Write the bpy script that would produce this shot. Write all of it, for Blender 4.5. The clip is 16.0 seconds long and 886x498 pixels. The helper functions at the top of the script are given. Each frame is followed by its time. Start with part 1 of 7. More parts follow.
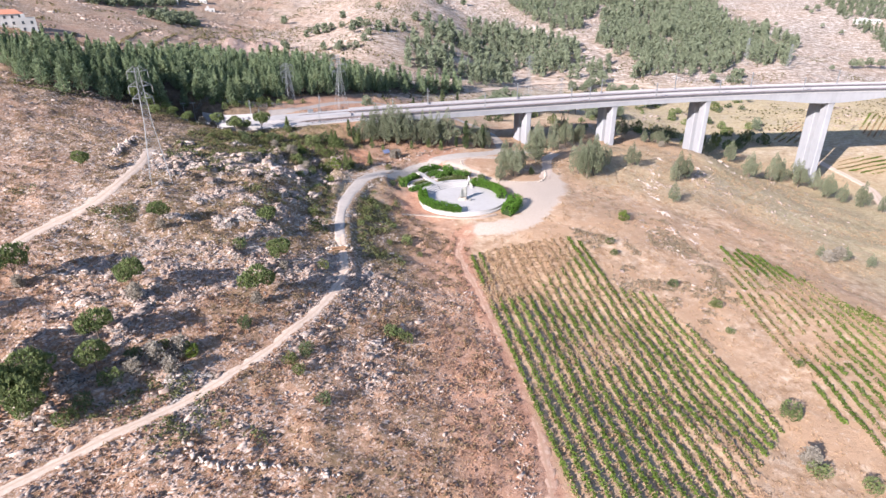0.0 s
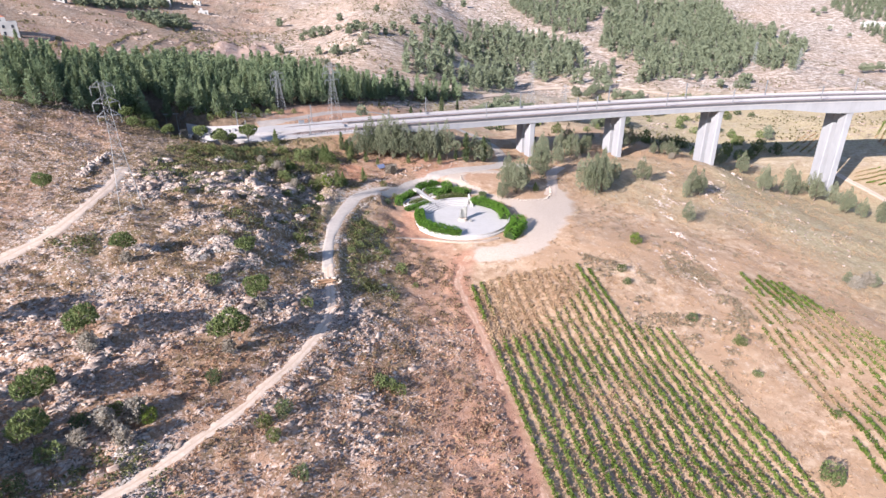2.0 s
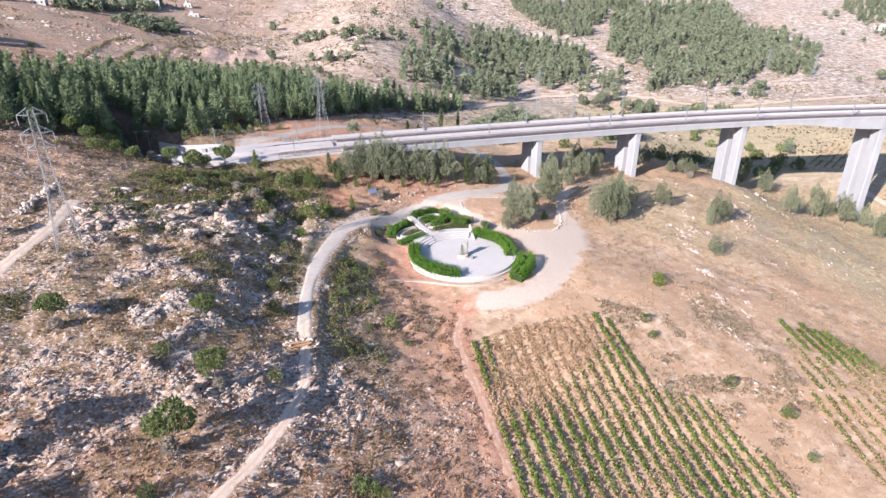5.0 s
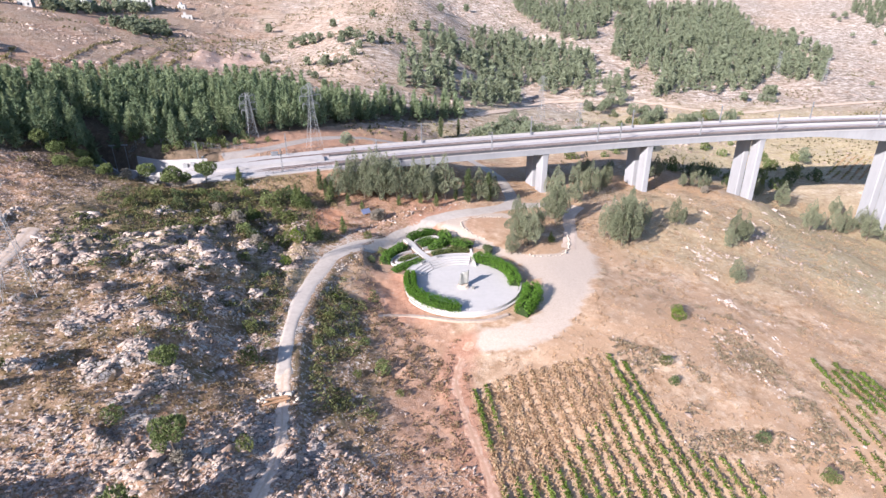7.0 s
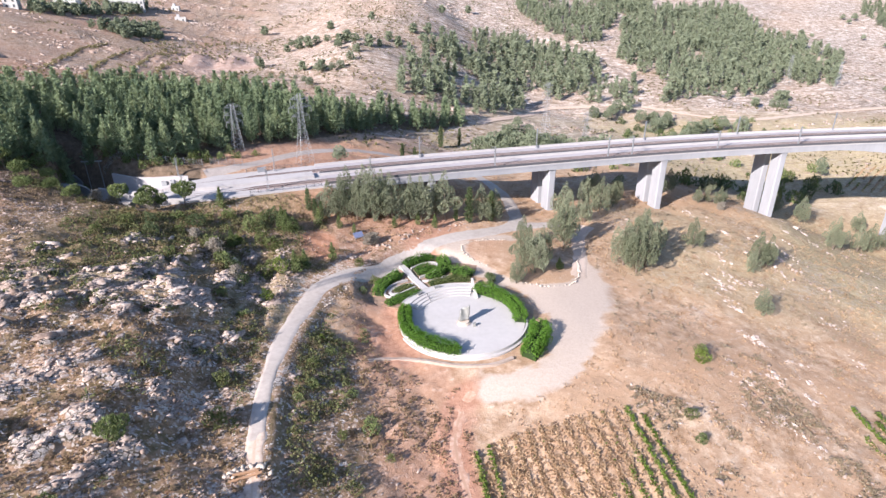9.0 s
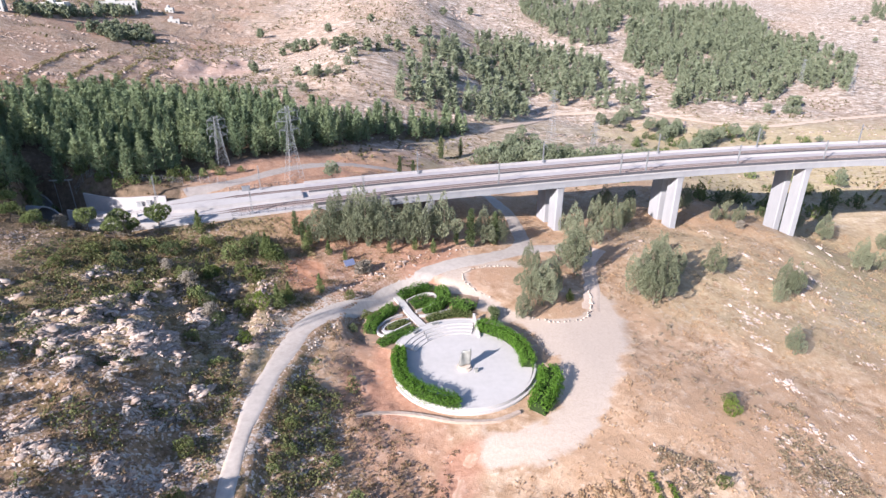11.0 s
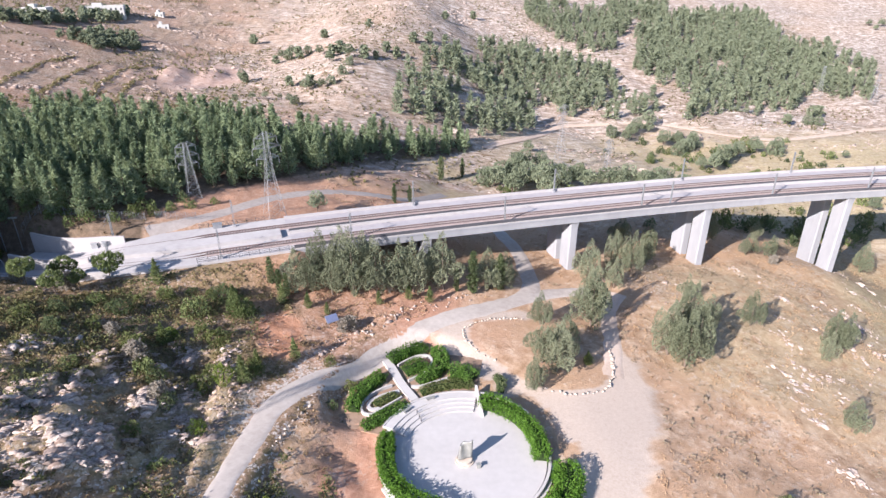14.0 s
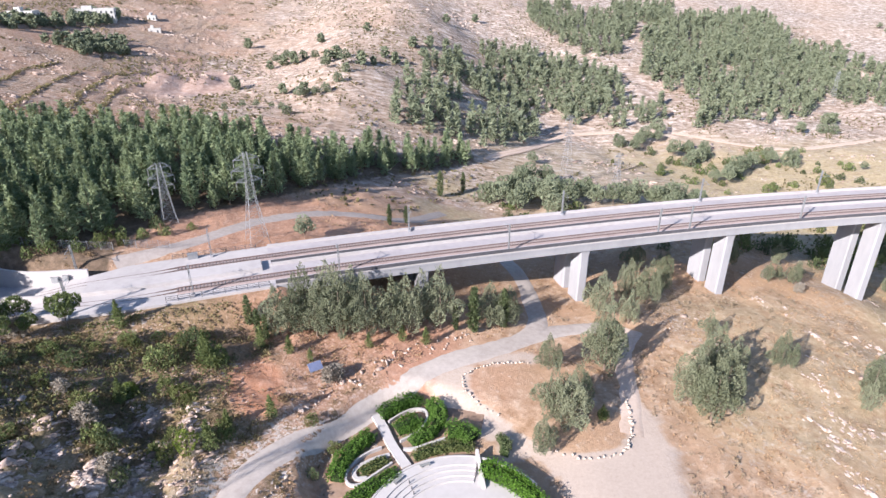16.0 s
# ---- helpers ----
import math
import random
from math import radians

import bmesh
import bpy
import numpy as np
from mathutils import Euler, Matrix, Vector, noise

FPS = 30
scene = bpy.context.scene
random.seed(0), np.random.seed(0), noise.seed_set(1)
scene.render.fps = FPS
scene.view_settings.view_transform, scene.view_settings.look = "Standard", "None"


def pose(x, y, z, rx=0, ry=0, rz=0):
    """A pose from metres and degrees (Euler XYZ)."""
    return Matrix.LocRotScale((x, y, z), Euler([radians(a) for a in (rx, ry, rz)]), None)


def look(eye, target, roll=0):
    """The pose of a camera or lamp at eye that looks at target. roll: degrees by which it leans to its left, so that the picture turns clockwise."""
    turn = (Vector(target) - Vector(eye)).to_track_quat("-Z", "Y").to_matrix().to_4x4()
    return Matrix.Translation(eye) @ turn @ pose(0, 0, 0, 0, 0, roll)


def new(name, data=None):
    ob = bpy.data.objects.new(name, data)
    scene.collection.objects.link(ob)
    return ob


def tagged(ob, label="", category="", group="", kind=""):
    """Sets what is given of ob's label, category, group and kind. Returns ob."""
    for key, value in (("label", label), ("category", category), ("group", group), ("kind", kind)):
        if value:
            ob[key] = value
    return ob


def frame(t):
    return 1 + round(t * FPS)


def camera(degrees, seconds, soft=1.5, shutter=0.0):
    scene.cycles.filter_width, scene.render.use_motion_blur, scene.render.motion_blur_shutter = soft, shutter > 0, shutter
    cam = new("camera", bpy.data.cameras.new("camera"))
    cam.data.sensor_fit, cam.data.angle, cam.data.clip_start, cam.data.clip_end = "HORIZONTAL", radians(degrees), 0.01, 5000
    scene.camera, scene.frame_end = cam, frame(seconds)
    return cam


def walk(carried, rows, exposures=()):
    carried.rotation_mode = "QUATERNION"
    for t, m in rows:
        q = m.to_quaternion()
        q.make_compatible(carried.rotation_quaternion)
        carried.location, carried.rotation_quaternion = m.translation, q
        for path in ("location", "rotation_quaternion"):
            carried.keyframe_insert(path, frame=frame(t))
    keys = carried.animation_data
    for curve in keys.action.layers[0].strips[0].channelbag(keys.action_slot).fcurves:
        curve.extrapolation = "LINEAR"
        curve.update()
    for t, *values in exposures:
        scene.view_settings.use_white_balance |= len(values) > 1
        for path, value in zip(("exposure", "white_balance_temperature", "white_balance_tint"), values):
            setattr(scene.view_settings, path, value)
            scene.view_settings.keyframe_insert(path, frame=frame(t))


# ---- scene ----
cam = camera(73.1, 16.0, soft=1.5)
METRES, EYE, TILT, LEAN, TURN = 128.0, 71.2, 0.0, 0.0, -8.7
ROWS = [
    (0.0, 0.0, 0.0, 0.0, -0.24, -25.46, 0.51),
    (0.5, 0.0012, 0.0312, 0.0016, -0.24, -25.45, 0.49),
    (1.0, 0.0025, 0.0621, 0.0033, -0.24, -25.44, 0.46),
    (1.5, 0.0038, 0.093, 0.0048, -0.22, -25.44, 0.45),
    (2.0, 0.0049, 0.124, 0.006, -0.2, -25.43, 0.43),
    (2.5, 0.0062, 0.1573, 0.0072, -0.18, -25.43, 0.41),
    (3.0, 0.0075, 0.1882, 0.0082, -0.15, -25.42, 0.4),
    (3.5, 0.0089, 0.219, 0.0093, -0.13, -25.42, 0.38),
    (4.0, 0.0102, 0.2499, 0.0102, -0.11, -25.42, 0.37),
    (6.5, 0.0165, 0.4056, 0.0155, 0.06, -25.41, 0.25),
    (7.0, 0.0178, 0.4365, 0.0165, 0.09, -25.41, 0.24),
    (7.5, 0.019, 0.4673, 0.0176, 0.13, -25.41, 0.21),
    (8.0, 0.0206, 0.5003, 0.019, 0.18, -25.41, 0.22),
    (8.5, 0.0217, 0.5313, 0.0198, 0.22, -25.4, 0.2),
    (9.0, 0.0229, 0.5621, 0.0209, 0.26, -25.41, 0.19),
    (11.5, 0.0283, 0.7176, 0.0272, 0.51, -25.43, 0.16),
    (12.0, 0.0294, 0.7482, 0.0288, 0.57, -25.42, 0.18),
    (12.5, 0.0306, 0.7789, 0.0308, 0.62, -25.41, 0.18),
    (13.0, 0.0315, 0.81, 0.0326, 0.66, -25.4, 0.17),
    (13.5, 0.0335, 0.8429, 0.0348, 0.71, -25.38, 0.17),
    (14.0, 0.0347, 0.8737, 0.0365, 0.75, -25.37, 0.16),
    (14.5, 0.0357, 0.9042, 0.0381, 0.8, -25.35, 0.15),
    (15.0, 0.037, 0.9348, 0.0398, 0.84, -25.35, 0.17),
    (15.5, 0.038, 0.9654, 0.0412, 0.88, -25.33, 0.16),
    (16.0, 0.0396, 0.9982, 0.0427, 0.92, -25.32, 0.14),
]
walk(cam, [(t, pose(0, 0, EYE, TILT, LEAN, TURN) @ pose(METRES * x, METRES * y, METRES * z, 90 + pitch, roll, yaw)) for t, x, y, z, yaw, pitch, roll in ROWS],
     exposures=[(0.0, 1.27, 6250, 16), (16.0, 1.27, 6250, 16)])

# ---- light ----
SUN_AZ, SUN_EL = radians(232.0), radians(27.0)
world = bpy.data.worlds.new("sky")
scene.world = world
world.use_nodes = True
wn = world.node_tree.nodes
sky = wn.new("ShaderNodeTexSky")
sky.sky_type = "NISHITA"
sky.sun_disc = False
sky.sun_elevation, sky.sun_rotation = SUN_EL, SUN_AZ
sky.dust_density, sky.air_density, sky.ozone_density = 0.5, 1.0, 2.5
wn["Background"].inputs["Strength"].default_value = 0.085
world.node_tree.links.new(sky.outputs[0], wn["Background"].inputs["Color"])
sun_way = Vector((math.sin(SUN_AZ) * math.cos(SUN_EL), math.cos(SUN_AZ) * math.cos(SUN_EL), math.sin(SUN_EL)))
sun = new("sun", bpy.data.lights.new("sun", "SUN"))
sun.data.energy, sun.data.angle, sun.data.color = 5.0, radians(0.6), (1.0, 0.93, 0.84)
sun.matrix_world = look(sun_way * 300, (0, 0, 0))

# ---- materials ----


def shade(name, rough=0.85, spec=0.25):
    m = bpy.data.materials.new(name)
    m.use_nodes = True
    b = m.node_tree.nodes["Principled BSDF"]
    b.inputs["Roughness"].default_value = rough
    b.inputs["Specular IOR Level"].default_value = spec
    return m, m.node_tree.nodes, m.node_tree.links, b


def noise_node(n, l, scale, detail=4.0, rough=0.6, stretch=None, space="Object"):
    co = n.new("ShaderNodeTexCoord")
    src = co.outputs[space]
    if stretch:
        mp = n.new("ShaderNodeMapping")
        mp.inputs["Scale"].default_value = stretch
        l.new(src, mp.inputs["Vector"])
        src = mp.outputs[0]
    t = n.new("ShaderNodeTexNoise")
    t.inputs["Scale"].default_value, t.inputs["Detail"].default_value = scale, detail
    t.inputs["Roughness"].default_value = rough
    l.new(src, t.inputs["Vector"])
    return t.outputs["Fac"]


def ramp(n, l, fac, stops):
    r = n.new("ShaderNodeValToRGB")
    e = r.color_ramp.elements
    while len(e) < len(stops):
        e.new(0.5)
    for k, (p, c) in zip(e, stops):
        k.position, k.color = p, (*c, 1)
    l.new(fac, r.inputs["Fac"])
    return r.outputs["Color"]


def step(n, l, fac, lo, hi):
    r = n.new("ShaderNodeMapRange")
    r.interpolation_type = "SMOOTHSTEP"
    r.inputs["From Min"].default_value, r.inputs["From Max"].default_value = lo, hi
    l.new(fac, r.inputs["Value"])
    return r.outputs["Result"]


def calc(n, l, op, a, b):
    k = n.new("ShaderNodeMath")
    k.operation, k.use_clamp = op, True
    for i, v in ((0, a), (1, b)):
        if isinstance(v, (int, float)):
            k.inputs[i].default_value = v
        else:
            l.new(v, k.inputs[i])
    return k.outputs[0]


def mix(n, l, fac, a, b, blend="MIX"):
    k = n.new("ShaderNodeMix")
    k.data_type, k.blend_type = "RGBA", blend
    for i, v in ((0, fac), (6, a), (7, b)):
        if isinstance(v, (int, float)):
            k.inputs[i].default_value = v
        elif isinstance(v, tuple):
            k.inputs[i].default_value = (*v, 1)
        else:
            l.new(v, k.inputs[i])
    return k.outputs[2]


def bump(n, l, b, height, strength, dist):
    k = n.new("ShaderNodeBump")
    k.inputs["Strength"].default_value, k.inputs["Distance"].default_value = strength, dist
    l.new(height, k.inputs["Height"])
    l.new(k.outputs[0], b.inputs["Normal"])


def plain(name, stops, scale, rough=0.85, big=None, bump_h=0.02, spec=0.25, stretch=None, metal=0.0):
    """Two scales of noise through one ramp, with fine relief."""
    m, n, l, b = shade(name, rough, spec)
    f = noise_node(n, l, scale, 5, 0.65, stretch)
    g = noise_node(n, l, big or scale * 0.12, 3)
    both = calc(n, l, "MULTIPLY_ADD", f, 0.55)
    b2 = n.new("ShaderNodeMath")
    b2.operation = "MULTIPLY"
    b2.inputs[1].default_value = 0.45
    l.new(g, b2.inputs[0])
    l.new(b2.outputs[0], both.node.inputs[2])
    l.new(ramp(n, l, both, stops), b.inputs["Base Color"])
    b.inputs["Metallic"].default_value = metal
    bump(n, l, b, f, 0.5, bump_h)
    return m


def leafy(name, dark, mid, light, spread=0.5, through_leaf=0.42, by_leaf=0.55):
    """Leaves: tone by clump, by plant and by a slow noise; a little light passes through."""
    m, n, l, b = shade(name, 0.75, 0.08)
    geo, info = n.new("ShaderNodeNewGeometry"), n.new("ShaderNodeObjectInfo")
    f = calc(n, l, "MULTIPLY_ADD", geo.outputs["Random Per Island"], by_leaf)
    r = n.new("ShaderNodeMath")
    r.operation = "MULTIPLY"
    r.inputs[1].default_value = 1 - by_leaf
    l.new(info.outputs["Random"], r.inputs[0])
    l.new(r.outputs[0], f.node.inputs[2])
    l.new(ramp(n, l, f, [(0.5 - spread, dark), (0.5, mid), (0.5 + spread, light)]), b.inputs["Base Color"])
    tr = n.new("ShaderNodeBsdfTranslucent")
    l.new(ramp(n, l, f, [(0.0, mid), (1.0, light)]), tr.inputs["Color"])
    mx = n.new("ShaderNodeMixShader")
    mx.inputs[0].default_value = through_leaf
    l.new(b.outputs[0], mx.inputs[1])
    l.new(tr.outputs[0], mx.inputs[2])
    l.new(mx.outputs[0], n["Material Output"].inputs["Surface"])
    return m


def rock_material(name):
    """Weathered limestone: tone by stone, lichen-dark pits and pale faces."""
    m, n, l, b = shade(name, 0.92, 0.2)
    f, g = noise_node(n, l, 2.2, 7, 0.75), noise_node(n, l, 0.35, 4, 0.6)
    geo, info = n.new("ShaderNodeNewGeometry"), n.new("ShaderNodeObjectInfo")
    c = ramp(n, l, f, [(0.3, (0.15, 0.125, 0.108)), (0.42, (0.355, 0.305, 0.275)), (0.54, (0.525, 0.465, 0.43)), (0.72, (0.635, 0.582, 0.55))])
    k = calc(n, l, "MULTIPLY_ADD", geo.outputs["Random Per Island"], 0.6)
    l.new(calc(n, l, "MULTIPLY", info.outputs["Random"], 0.4), k.node.inputs[2])
    c = mix(n, l, 1.0, c, ramp(n, l, k, [(0.08, (0.52, 0.44, 0.4)), (0.4, (0.8, 0.72, 0.685)), (0.85, (1.0, 0.95, 0.925))]), "MULTIPLY")
    c = mix(n, l, calc(n, l, "MULTIPLY", step(n, l, g, 0.5, 0.65), 0.2), c, (0.34, 0.21, 0.15))
    l.new(c, b.inputs["Base Color"])
    bump(n, l, b, f, 0.7, 0.08)
    return m


def ground_material():
    m, n, l, b = shade("hillside", 0.95, 0.1)

    def mask(name):
        a = n.new("ShaderNodeAttribute")
        a.attribute_name = name
        return a.outputs["Fac"]

    fine, mid, big = noise_node(n, l, 2.0, 7, 0.78), noise_node(n, l, 0.32, 6, 0.72), noise_node(n, l, 0.045, 4, 0.6)
    blot = noise_node(n, l, 0.75, 6, 0.75)
    straw = ramp(n, l, mid, [(0.36, (0.285, 0.18, 0.11)), (0.5, (0.42, 0.287, 0.197)), (0.64, (0.545, 0.415, 0.31))])
    straw = mix(n, l, step(n, l, big, 0.42, 0.62), straw, (0.42, 0.275, 0.18))
    straw = mix(n, l, calc(n, l, "MULTIPLY", step(n, l, fine, 0.5, 0.66), 0.5), straw, (0.25, 0.18, 0.11))
    straw = mix(n, l, calc(n, l, "MULTIPLY", step(n, l, blot, 0.55, 0.68), 0.6), straw, (0.6, 0.51, 0.43))
    soil = ramp(n, l, blot, [(0.3, (0.31, 0.16, 0.105)), (0.55, (0.44, 0.245, 0.17)), (0.75, (0.55, 0.37, 0.28))])
    # stones and tufts lying close together: one tone for each, at two sizes
    co = n.new("ShaderNodeTexCoord")
    warp = n.new("ShaderNodeTexNoise")
    warp.inputs["Scale"].default_value, warp.inputs["Detail"].default_value = 1.3, 4.0
    l.new(co.outputs["Object"], warp.inputs["Vector"])
    add = n.new("ShaderNodeVectorMath")
    add.operation = "MULTIPLY_ADD"
    add.inputs[1].default_value = (0.9, 0.9, 0.9)
    l.new(warp.outputs["Color"], add.inputs[0])
    l.new(co.outputs["Object"], add.inputs[2])

    def cells(scale, feature="F1"):
        v = n.new("ShaderNodeTexVoronoi")
        v.feature = feature
        v.inputs["Scale"].default_value = scale
        l.new(add.outputs[0], v.inputs["Vector"])
        return v

    def pick(v):
        s = n.new("ShaderNodeSeparateColor")
        l.new(v.outputs["Color"], s.inputs[0])
        return s.outputs[0]

    coarse, small = pick(cells(1.05)), pick(cells(2.6))
    rocky = noise_node(n, l, 0.3, 6, 0.7, (0.6, 1.3, 1))
    lot = calc(n, l, "ADD", calc(n, l, "MULTIPLY", coarse, 0.42), calc(n, l, "MULTIPLY", small, 0.36))
    lot = calc(n, l, "ADD", lot, calc(n, l, "MULTIPLY", step(n, l, rocky, 0.38, 0.62), calc(n, l, "MULTIPLY", mask("rock"), 0.3)))
    heath = ramp(n, l, lot, [(0.08, (0.115, 0.085, 0.045)), (0.24, (0.23, 0.145, 0.085)), (0.42, (0.35, 0.22, 0.15)), (0.6, (0.46, 0.325, 0.252)), (0.78, (0.56, 0.465, 0.405)), (0.94, (0.66, 0.59, 0.54))])
    chance = calc(n, l, "ADD", calc(n, l, "MULTIPLY", small, 0.7), calc(n, l, "MULTIPLY", calc(n, l, "MULTIPLY", mask("rock"), step(n, l, rocky, 0.4, 0.6)), 0.26))
    chip = ramp(n, l, coarse, [(0.0, (0.42, 0.32, 0.26)), (0.5, (0.6, 0.51, 0.45)), (1.0, (0.72, 0.65, 0.6))])
    heath = mix(n, l, step(n, l, chance, 0.55, 0.59), heath, chip)
    heath = mix(n, l, calc(n, l, "MULTIPLY", step(n, l, small, 0.2, 0.14), 0.7), heath, (0.12, 0.1, 0.05))
    # cell borders drawn darker, between the stones and across the crags
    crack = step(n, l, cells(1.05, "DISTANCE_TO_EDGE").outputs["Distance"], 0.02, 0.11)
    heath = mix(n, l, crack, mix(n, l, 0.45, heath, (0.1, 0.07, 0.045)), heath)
    heath = mix(n, l, calc(n, l, "MULTIPLY", step(n, l, fine, 0.5, 0.62), 0.5), heath, (0.27, 0.175, 0.11))
    stone = ramp(n, l, fine, [(0.3, (0.17, 0.15, 0.14)), (0.5, (0.42, 0.38, 0.345)), (0.68, (0.60, 0.56, 0.52))])
    grass = ramp(n, l, blot, [(0.3, (0.22, 0.185, 0.095)), (0.5, (0.4, 0.325, 0.205)), (0.7, (0.54, 0.445, 0.315))])
    far = noise_node(n, l, 0.3, 8, 0.82, (0.55, 1, 1))
    far = ramp(n, l, far, [(0.39, (0.11, 0.088, 0.065)), (0.455, (0.25, 0.195, 0.158)), (0.52, (0.4, 0.33, 0.285)), (0.6, (0.64, 0.585, 0.545))])
    c = mix(n, l, mask("terrace"), mix(n, l, mask("soil"), straw, soil), far)
    heath = mix(n, l, calc(n, l, "MULTIPLY", mask("soil"), 0.65), heath, mix(n, l, 0.5, soil, (0.4, 0.25, 0.175)))
    low = noise_node(n, l, 0.22, 5, 0.7, (1, 0.6, 1))
    under = ramp(n, l, blot, [(0.34, (0.1, 0.075, 0.038)), (0.45, (0.215, 0.148, 0.09)), (0.56, (0.345, 0.232, 0.16)), (0.68, (0.47, 0.345, 0.255))])
    under = mix(n, l, calc(n, l, "MULTIPLY", step(n, l, low, 0.5, 0.6), 0.6), under, (0.12, 0.115, 0.05))
    heath = mix(n, l, calc(n, l, "MULTIPLY", mask("brush"), step(n, l, chance, 0.62, 0.5)), heath, under)
    bed = ramp(n, l, noise_node(n, l, 1.5, 8, 0.8, (0.5, 0.9, 1.6)), [(0.36, (0.1, 0.085, 0.075)), (0.44, (0.3, 0.26, 0.235)), (0.54, (0.45, 0.405, 0.38)), (0.68, (0.58, 0.54, 0.515))])
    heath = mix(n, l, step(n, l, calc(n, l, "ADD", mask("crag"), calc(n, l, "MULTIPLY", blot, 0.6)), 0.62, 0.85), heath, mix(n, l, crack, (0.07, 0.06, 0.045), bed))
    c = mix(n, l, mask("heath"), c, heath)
    c = mix(n, l, calc(n, l, "MULTIPLY", mask("green"), step(n, l, mid, 0.28, 0.52)), c, grass)
    c = mix(n, l, calc(n, l, "MULTIPLY", calc(n, l, "MULTIPLY", mask("rock"), 0.6), step(n, l, lot, 0.62, 0.72)), c, stone)
    rows = ramp(n, l, blot, [(0.3, (0.34, 0.215, 0.135)), (0.5, (0.47, 0.325, 0.22)), (0.7, (0.58, 0.435, 0.32))])
    c = mix(n, l, calc(n, l, "MULTIPLY", mask("vine"), 0.85), c, rows)
    gravel = ramp(n, l, fine, [(0.3, (0.41, 0.325, 0.268)), (0.5, (0.475, 0.39, 0.33)), (0.7, (0.53, 0.445, 0.385))])
    c = mix(n, l, step(n, l, calc(n, l, "ADD", mask("gravel"), calc(n, l, "MULTIPLY", mid, 0.35)), 0.5, 0.75), c, gravel)
    bands = noise_node(n, l, 0.5, 6, 0.75, (0.3, 0.9, 1))
    c = mix(n, l, calc(n, l, "MULTIPLY", mask("terrace"), calc(n, l, "MULTIPLY", step(n, l, bands, 0.52, 0.62), 0.5)), c, stone)
    bands2 = noise_node(n, l, 0.4, 5, 0.72, (0.25, 1.1, 1))
    c = mix(n, l, calc(n, l, "MULTIPLY", mask("terrace"), step(n, l, bands2, 0.54, 0.66)), c, (0.19, 0.13, 0.08))
    c = mix(n, l, mask("spoil"), c, ramp(n, l, mid, [(0.3, (0.32, 0.21, 0.165)), (0.5, (0.44, 0.31, 0.255)), (0.7, (0.55, 0.44, 0.38))]))
    # dark brown tones under the plantation and round the tunnel mouths
    c = mix(n, l, mask("dark_floor"), c, ramp(n, l, blot, [(0.3, (0.06, 0.05, 0.035)), (0.55, (0.15, 0.11, 0.08)), (0.75, (0.26, 0.19, 0.14))]))
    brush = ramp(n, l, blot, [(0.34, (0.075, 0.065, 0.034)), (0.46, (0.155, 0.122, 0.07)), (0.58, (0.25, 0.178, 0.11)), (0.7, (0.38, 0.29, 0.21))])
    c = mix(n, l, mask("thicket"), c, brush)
    c = mix(n, l, mask("slide"), c, ramp(n, l, blot, [(0.3, (0.33, 0.15, 0.085)), (0.5, (0.46, 0.235, 0.145)), (0.7, (0.55, 0.33, 0.235))]))
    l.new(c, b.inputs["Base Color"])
    bump(n, l, b, calc(n, l, "MULTIPLY", calc(n, l, "ADD", calc(n, l, "MULTIPLY", blot, 0.6), calc(n, l, "MULTIPLY", calc(n, l, "MULTIPLY", lot, 0.5), mask("heath"))), calc(n, l, "SUBTRACT", 1.0, mask("gravel"))), 0.85, 0.4)
    return m


M_GROUND = ground_material()
def rutted(name, stops, verge, scale=1.2):
    """Trodden earth: two pale wheel ruts, a rougher crown and verges."""
    m, n, l, b = shade(name, 0.95, 0.1)
    f, g = noise_node(n, l, scale, 6, 0.7), noise_node(n, l, 0.45, 4, 0.6)
    a = n.new("ShaderNodeAttribute")
    a.attribute_name = "across"
    d = n.new("ShaderNodeMath")
    d.operation = "ABSOLUTE"
    l.new(a.outputs["Fac"], d.inputs[0])
    off = calc(n, l, "ADD", d.outputs[0], calc(n, l, "MULTIPLY", g, 0.3))
    c = ramp(n, l, f, stops)
    side = step(n, l, off, 0.86, 1.06)
    crown = step(n, l, off, 0.36, 0.2)
    c = mix(n, l, calc(n, l, "MULTIPLY", calc(n, l, "ADD", side, calc(n, l, "MULTIPLY", crown, 0.6)), step(n, l, f, 0.38, 0.58)), c, verge)
    l.new(c, b.inputs["Base Color"])
    bump(n, l, b, f, 0.6, 0.06)
    return m


M_TRACK = rutted("pale_dirt", [(0.3, (0.45, 0.34, 0.265)), (0.5, (0.56, 0.44, 0.36)), (0.7, (0.65, 0.55, 0.475))], (0.38, 0.265, 0.185))
M_RED = rutted("red_dirt", [(0.3, (0.36, 0.2, 0.135)), (0.47, (0.47, 0.29, 0.21)), (0.64, (0.56, 0.4, 0.315))], (0.36, 0.22, 0.14), 1.1)
M_GRAVEL = plain("gravel", [(0.3, (0.41, 0.31, 0.245)), (0.5, (0.53, 0.42, 0.35)), (0.7, (0.61, 0.515, 0.45))], 1.5, 0.95, 0.1, 0.02)
M_DUSTY = plain("dusty_stone", [(0.3, (0.29, 0.225, 0.185)), (0.5, (0.37, 0.295, 0.25)), (0.7, (0.44, 0.365, 0.315))], 1.6)
M_ASPHALT = plain("worn_asphalt", [(0.3, (0.325, 0.28, 0.252)), (0.5, (0.42, 0.37, 0.337)), (0.7, (0.51, 0.455, 0.42))], 0.9, 0.9, 0.1, 0.01)
